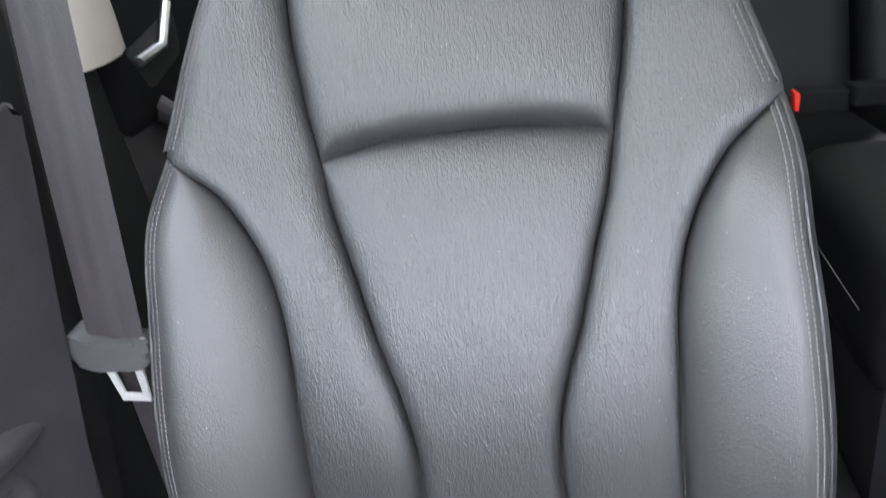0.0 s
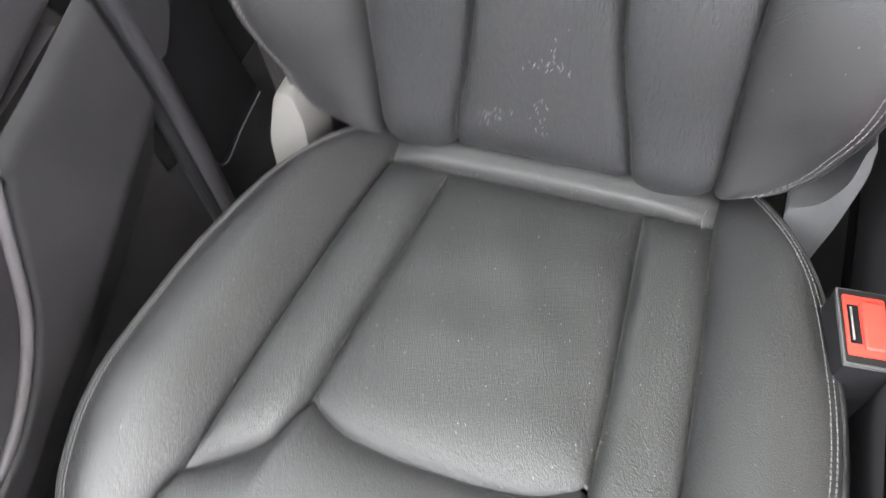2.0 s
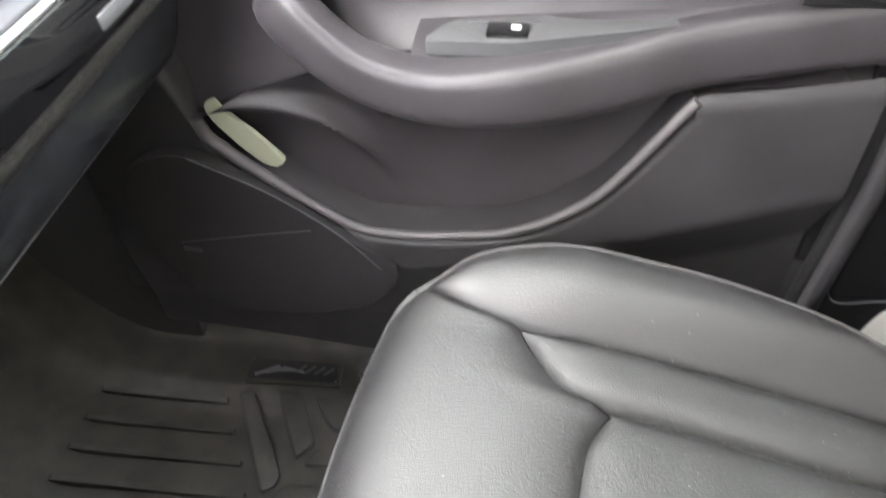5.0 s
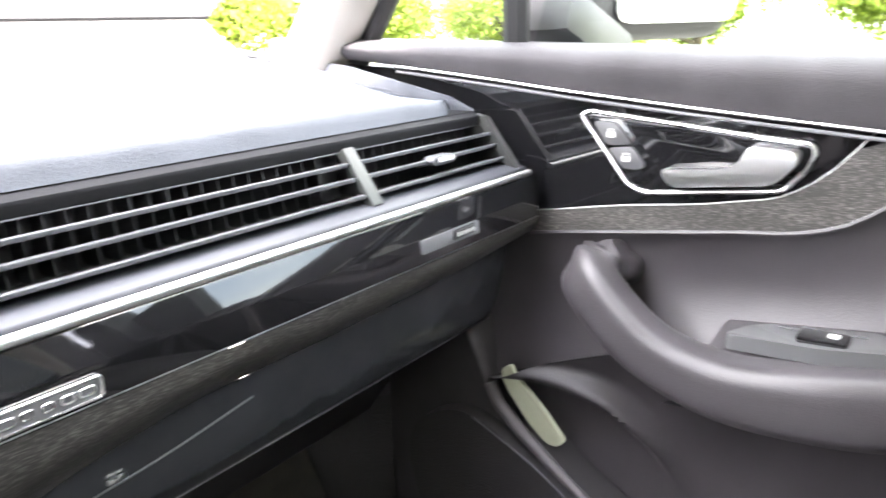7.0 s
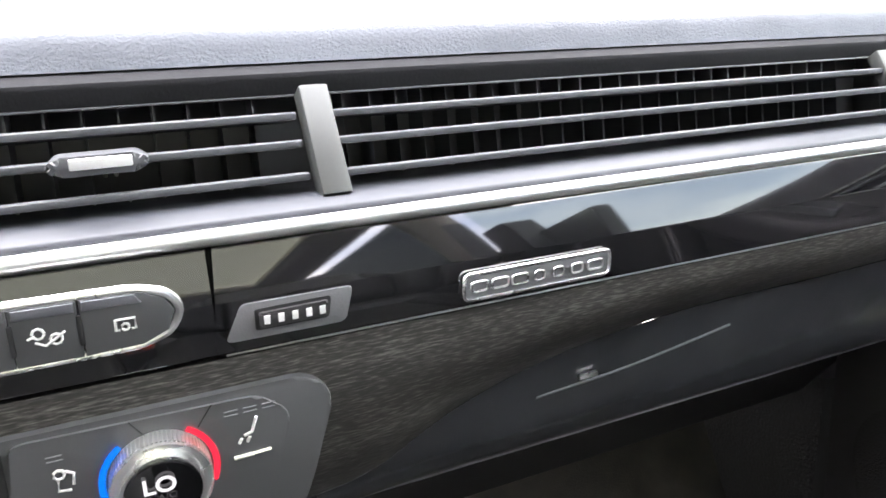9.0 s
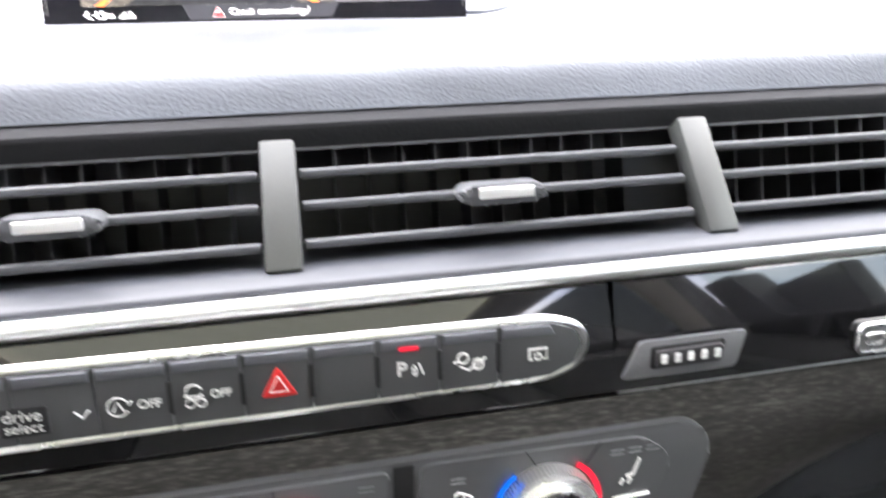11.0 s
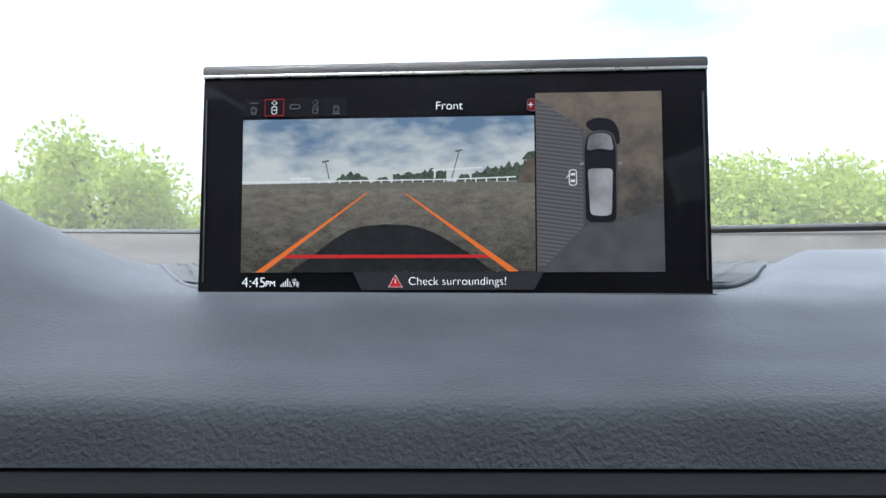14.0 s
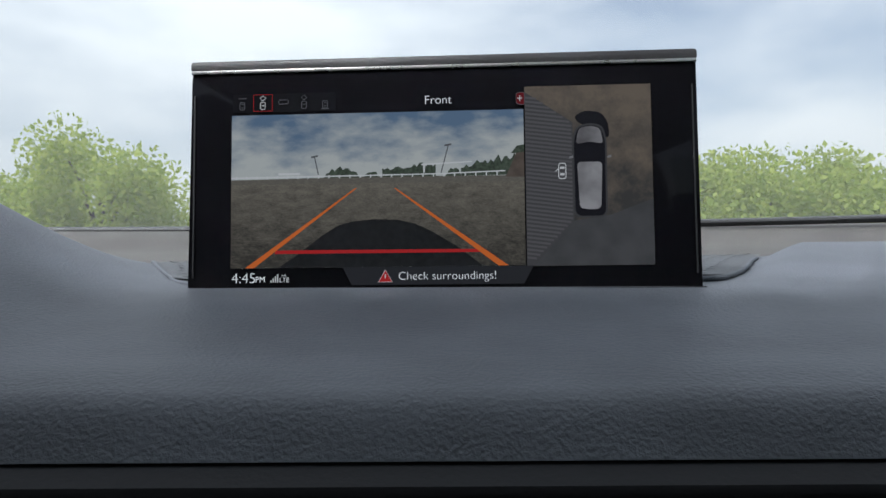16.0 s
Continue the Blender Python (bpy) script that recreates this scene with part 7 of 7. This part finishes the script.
key_o = rounded([(0.0354, 0.8879), (0.0370, 0.8884), (0.0391, 0.8884), (0.0391, 0.8828), (0.0370, 0.8828), (0.0354, 0.8834)], 0.0006)
show(key_o, P_KEY, 6, "plus_key", "dark red plus key with a pale edge", topview)
part("plus_key", tube([S(u, v, -0.0007) for u, v in key_o[:]], 0.00014, 5, closed=True, up=(0, 1, 0)), P_DIM, topview)
for s in ([(0.0358, 0.8857), (0.0382, 0.8857)], [(0.0370, 0.8869), (0.0370, 0.8845)]):
    part("plus_key", tube([S(u, v, -0.0008) for u, v in s], 0.0002, 5), P_WHITE, topview)
ground_face = lambda u, v: pose(*S(u, v, -0.0006), 90, 0, 0)
words("Front", ground_face(-0.0002, 0.8858), 0.0122, P_TEXT, disp, "lettering", -0.013)
words("4:45", ground_face(-0.0899, 0.8050), 0.0108, P_TEXT, disp, "lettering", -0.016)
words("PM", ground_face(-0.0822, 0.8045), 0.0042, P_TEXT, disp, "lettering")
words("LTE", ground_face(-0.0711, 0.8042), 0.0044, P_TEXT, disp, "lettering")
banner = part("banner", prism([(-0.0442, 0.8098), (0.0422, 0.8096), (0.0378, 0.8016), (-0.0402, 0.8016)], 0.0, -0.0003, S), P_BANNER, disp, "dark message banner", smooth=False)
words("Check surroundings!", ground_face(0.0034, 0.8054), 0.0438, P_TEXT, banner, "lettering", -0.016)
show(rounded([(-0.0247, 0.8084), (-0.0279, 0.8029), (-0.0215, 0.8029)], 0.0006, 2), P_RED, 4, "warning_mark", "red warning triangle", banner)
part("warning_mark", tube([S(u, v, -0.0007) for u, v in ((-0.0247, 0.8084), (-0.0279, 0.8029), (-0.0215, 0.8029))], 0.0002, 5, closed=True, up=(0, 1, 0)), P_WHITE, banner, "white triangle edge")
part("warning_mark", tube([S(u, v, -0.0009) for u, v in ((-0.0247, 0.8065), (-0.0247, 0.8046))], 0.00028, 5), P_WHITE, banner)
for k in range(4):
    show([(-0.0775 + 0.0010 * k, 0.8032), (-0.0769 + 0.0010 * k, 0.8032), (-0.0769 + 0.0010 * k, 0.8042 + 0.0009 * k), (-0.0775 + 0.0010 * k, 0.8042 + 0.0009 * k)], P_WHITE, 4, "signal_bar", "white signal bar", disp)
part("arrow_mark", tube([S(u, v, -0.0007) for u, v in ((-0.0722, 0.8062), (-0.0702, 0.8062), (-0.0708, 0.8068))], 0.0002, 5), P_WHITE, disp)
# view keys along the top
show([(-0.0957, 0.8907), (-0.0475, 0.8907), (-0.0475, 0.8820), (-0.0957, 0.8820)], P_STRIP, 0, "view_keys", "dim strip of view keys", disp)
for x, z0, half in ((-0.0912, 0.8885, 0.0019), (-0.0524, 0.8829, 0.0019)):
    show([(x - half, z0), (x + half, z0), (x + half, z0 + 0.0005), (x - half, z0 + 0.0005)], P_DIM, 3, "view_mark", "", disp)
for x, z0 in ((-0.0912, 0.8858), (-0.0912, 0.8842), (-0.0524, 0.8858), (-0.0524, 0.8842), (-0.0622, 0.8852), (-0.0815, 0.8850)):
    show([(x - 0.0006, z0), (x + 0.0006, z0), (x + 0.0006, z0 + 0.0005), (x - 0.0006, z0 + 0.0005)], P_DIM if x > -0.08 or x < -0.09 else P_WHITE, 3, "view_mark", "", disp)
for k, x in enumerate((-0.0912, -0.0815, -0.0718, -0.0622, -0.0524)):
    mat_k = P_WHITE if k == 1 else P_DIM
    outline = [(x - 0.0011, 0.8868), (x + 0.0011, 0.8868), (x + 0.0011, 0.8834), (x - 0.0011, 0.8834)]
    if k == 2:
        outline = [(x - 0.0022, 0.8876), (x + 0.0022, 0.8876), (x + 0.0022, 0.8857), (x - 0.0022, 0.8857)]
    part("view_mark", tube([S(u, v, -0.0006) for u, v in rounded(outline, 0.0006, 2)], 0.0002, 5, closed=True, up=(0, 1, 0)), mat_k, disp, "small car symbol")
    if k in (1, 3):
        part("view_mark", tube([S(u, v, -0.0006) for u, v in ((x, 0.8898), (x + 0.0013, 0.8886), (x, 0.8874), (x - 0.0013, 0.8886))], 0.0002, 5, closed=True, up=(0, 1, 0)), mat_k, disp)
    if k == 1:
        part("view_frame", tube([S(u, v, -0.0006) for u, v in ((x - 0.0044, 0.8903), (x + 0.0044, 0.8903), (x + 0.0044, 0.8826), (x - 0.0044, 0.8826))], 0.00016, 5, closed=True, up=(0, 1, 0)), P_RED, disp, "red frame round the chosen view")

# ---- outside: lot, grass, trees ----
ground = part("ground", grid(lambda s, t: (-400 + 800 * s, -400 + 800 * t, -0.62), 8, 8, even=True), material("worn_asphalt", (0.15, 0.145, 0.13), 0.9, grain=0.6, grain_size=0.02, second=(0.23, 0.22, 0.195), stain_size=1.5))
tagged(ground, "worn asphalt lot round the car", "ground", kind="structure")
lawn = part("lawn", grid(lambda s, t: (6 + 120 * s, -80 + 200 * t, -0.60 + 0.6 * s), 8, 8, even=True), material("short_grass", (0.10, 0.16, 0.03), 0.9, grain=1.0, grain_size=0.05, second=(0.20, 0.23, 0.06), stain_size=3.0))
tagged(lawn, "bright green grass field beside the lot", "grass", kind="stuff")
BARK = material("grey_bark", (0.09, 0.07, 0.05), 0.9, grain=1.0, grain_size=0.03)


def leaf_material(name, a, b):
    m = bpy.data.materials.new(name)
    m.use_nodes = True
    nt = m.node_tree
    p = nt.nodes["Principled BSDF"]
    p.inputs["Roughness"].default_value = 0.9
    p.inputs["Specular IOR Level"].default_value = 0.1
    g = nt.nodes.new("ShaderNodeNewGeometry")
    r = nt.nodes.new("ShaderNodeValToRGB")
    r.color_ramp.elements[0].color, r.color_ramp.elements[1].color = (*a, 1), (*b, 1)
    nt.links.new(g.outputs["Random Per Island"], r.inputs["Fac"])
    nt.links.new(r.outputs["Color"], p.inputs["Base Color"])
    tr = nt.nodes.new("ShaderNodeBsdfTranslucent")
    nt.links.new(r.outputs["Color"], tr.inputs["Color"])
    mx = nt.nodes.new("ShaderNodeMixShader")
    mx.inputs[0].default_value = 0.5
    out = nt.nodes["Material Output"]
    nt.links.new(p.outputs[0], mx.inputs[1])
    nt.links.new(tr.outputs[0], mx.inputs[2])
    nt.links.new(mx.outputs[0], out.inputs["Surface"])
    return m


LEAF = leaf_material("summer_leaves", (0.235, 0.315, 0.065), (0.43, 0.48, 0.13))


def tree(x, y, high, wide, seed, leaves=24000):
    rnd = random.Random(seed)
    t = thing("tree", "leafy green tree beyond the lot", "tree", group="trees round the lot", at=(x, y, -0.62))
    bm = tube([(0, 0, 0), (0.05 * wide, 0, high * 0.3), (0, 0.04 * wide, high * 0.6), (0.02, 0, high * 0.85)], lambda q: 0.05 * high * (1 - 0.8 * q), 8)
    clumps = []
    for k in range(18):
        a, zz = rnd.uniform(0, math.tau), rnd.uniform(0.3, 0.93)
        r = wide * 0.42 * math.sqrt(max(0.05, 1 - ((zz - 0.55) / 0.5) ** 2)) * rnd.uniform(0.5, 1.1)
        tip = (r * math.cos(a), r * math.sin(a), high * zz)
        clumps.append((Vector(tip), wide * rnd.uniform(0.13, 0.24)))
        tube([(0, 0, high * zz * 0.55), (tip[0] * 0.5, tip[1] * 0.5, high * zz * 0.85), tip], lambda q: 0.016 * high * (1 - 0.8 * q), 5, bm=bm)
    part("trunk", bm, BARK, t, "grey-brown trunk and limbs")
    g = np.random.default_rng(seed)
    cs = np.array([(*c, r) for c, r in clumps])[np.arange(leaves) % len(clumps)]
    d = g.normal(size=(leaves, 3)) * (1, 1, 0.8)
    d /= np.linalg.norm(d, axis=1)[:, None]
    p = cs[:, :3] + d * (cs[:, 3] * g.uniform(0.15, 1.15, leaves) ** 0.7)[:, None]
    u = g.normal(size=(leaves, 3))
    u /= np.linalg.norm(u, axis=1)[:, None]
    v = np.cross(u, g.normal(size=(leaves, 3)))
    v /= np.linalg.norm(v, axis=1)[:, None]
    l = (wide * g.uniform(0.009, 0.021, leaves))[:, None]
    verts = np.stack((p - u * l, p - v * l * 0.6, p + u * l, p + v * l * 0.6), 1).reshape(-1, 3).tolist()
    faces = np.arange(leaves * 4).reshape(-1, 4).tolist()
    mesh = bpy.data.meshes.new("crown")
    mesh.from_pydata(verts, [], faces)
    mesh.materials.append(LEAF)
    obj("crown", mesh, t, "uneven crown of small green leaves")


for k, (x, y, h, w) in enumerate(((-11.2, 21, 5.2, 5.6), (-15.5, 23, 4.4, 6), (-8.0, 25, 3.7, 5.0), (-20, 24, 4.8, 6), (8.8, 24, 4.5, 6.2), (12.6, 23, 5.0, 6.8), (16.5, 22, 5.3, 6.8), (21, 21, 5.4, 6.5), (4.5, 27, 3.8, 5.6), (0.0, 29, 3.6, 6), (-4.0, 28, 3.5, 5), (26, 17, 5.5, 6.5), (30, 11, 5.5, 7), (33, 4, 5.2, 7), (34, -4, 5.5, 7), (33, 22, 6, 8))):
    tree(x, y, h, w, 20 + k)
house = thing("house", "small white house with grey roof behind the trees", "house", at=(24.5, 30, -0.62))
part("wall", box((7, 6, 4.6), (0, 0, 2.3), 0.03), material("white_siding", (0.75, 0.75, 0.73), 0.7, grain=0.3, grain_size=0.1), house)
part("roof", prism([(-4, 4.6), (4, 4.6), (0, 6.6)], -3.4, 3.4, lambda u, v, w: (u, w, v)), material("grey_shingles", (0.16, 0.15, 0.15), 0.8, grain=0.6, grain_size=0.08), house)
for x in (-1.8, 1.8):
    win = part("window", box((1.1, 0.08, 1.4), (x, -3.02, 2.8), 0.02), GLOSS, house)
    part("frame", box((1.3, 0.05, 1.6), (x, -3.0, 2.8), 0.02), material("window_white", (0.8, 0.8, 0.8), 0.5), win)
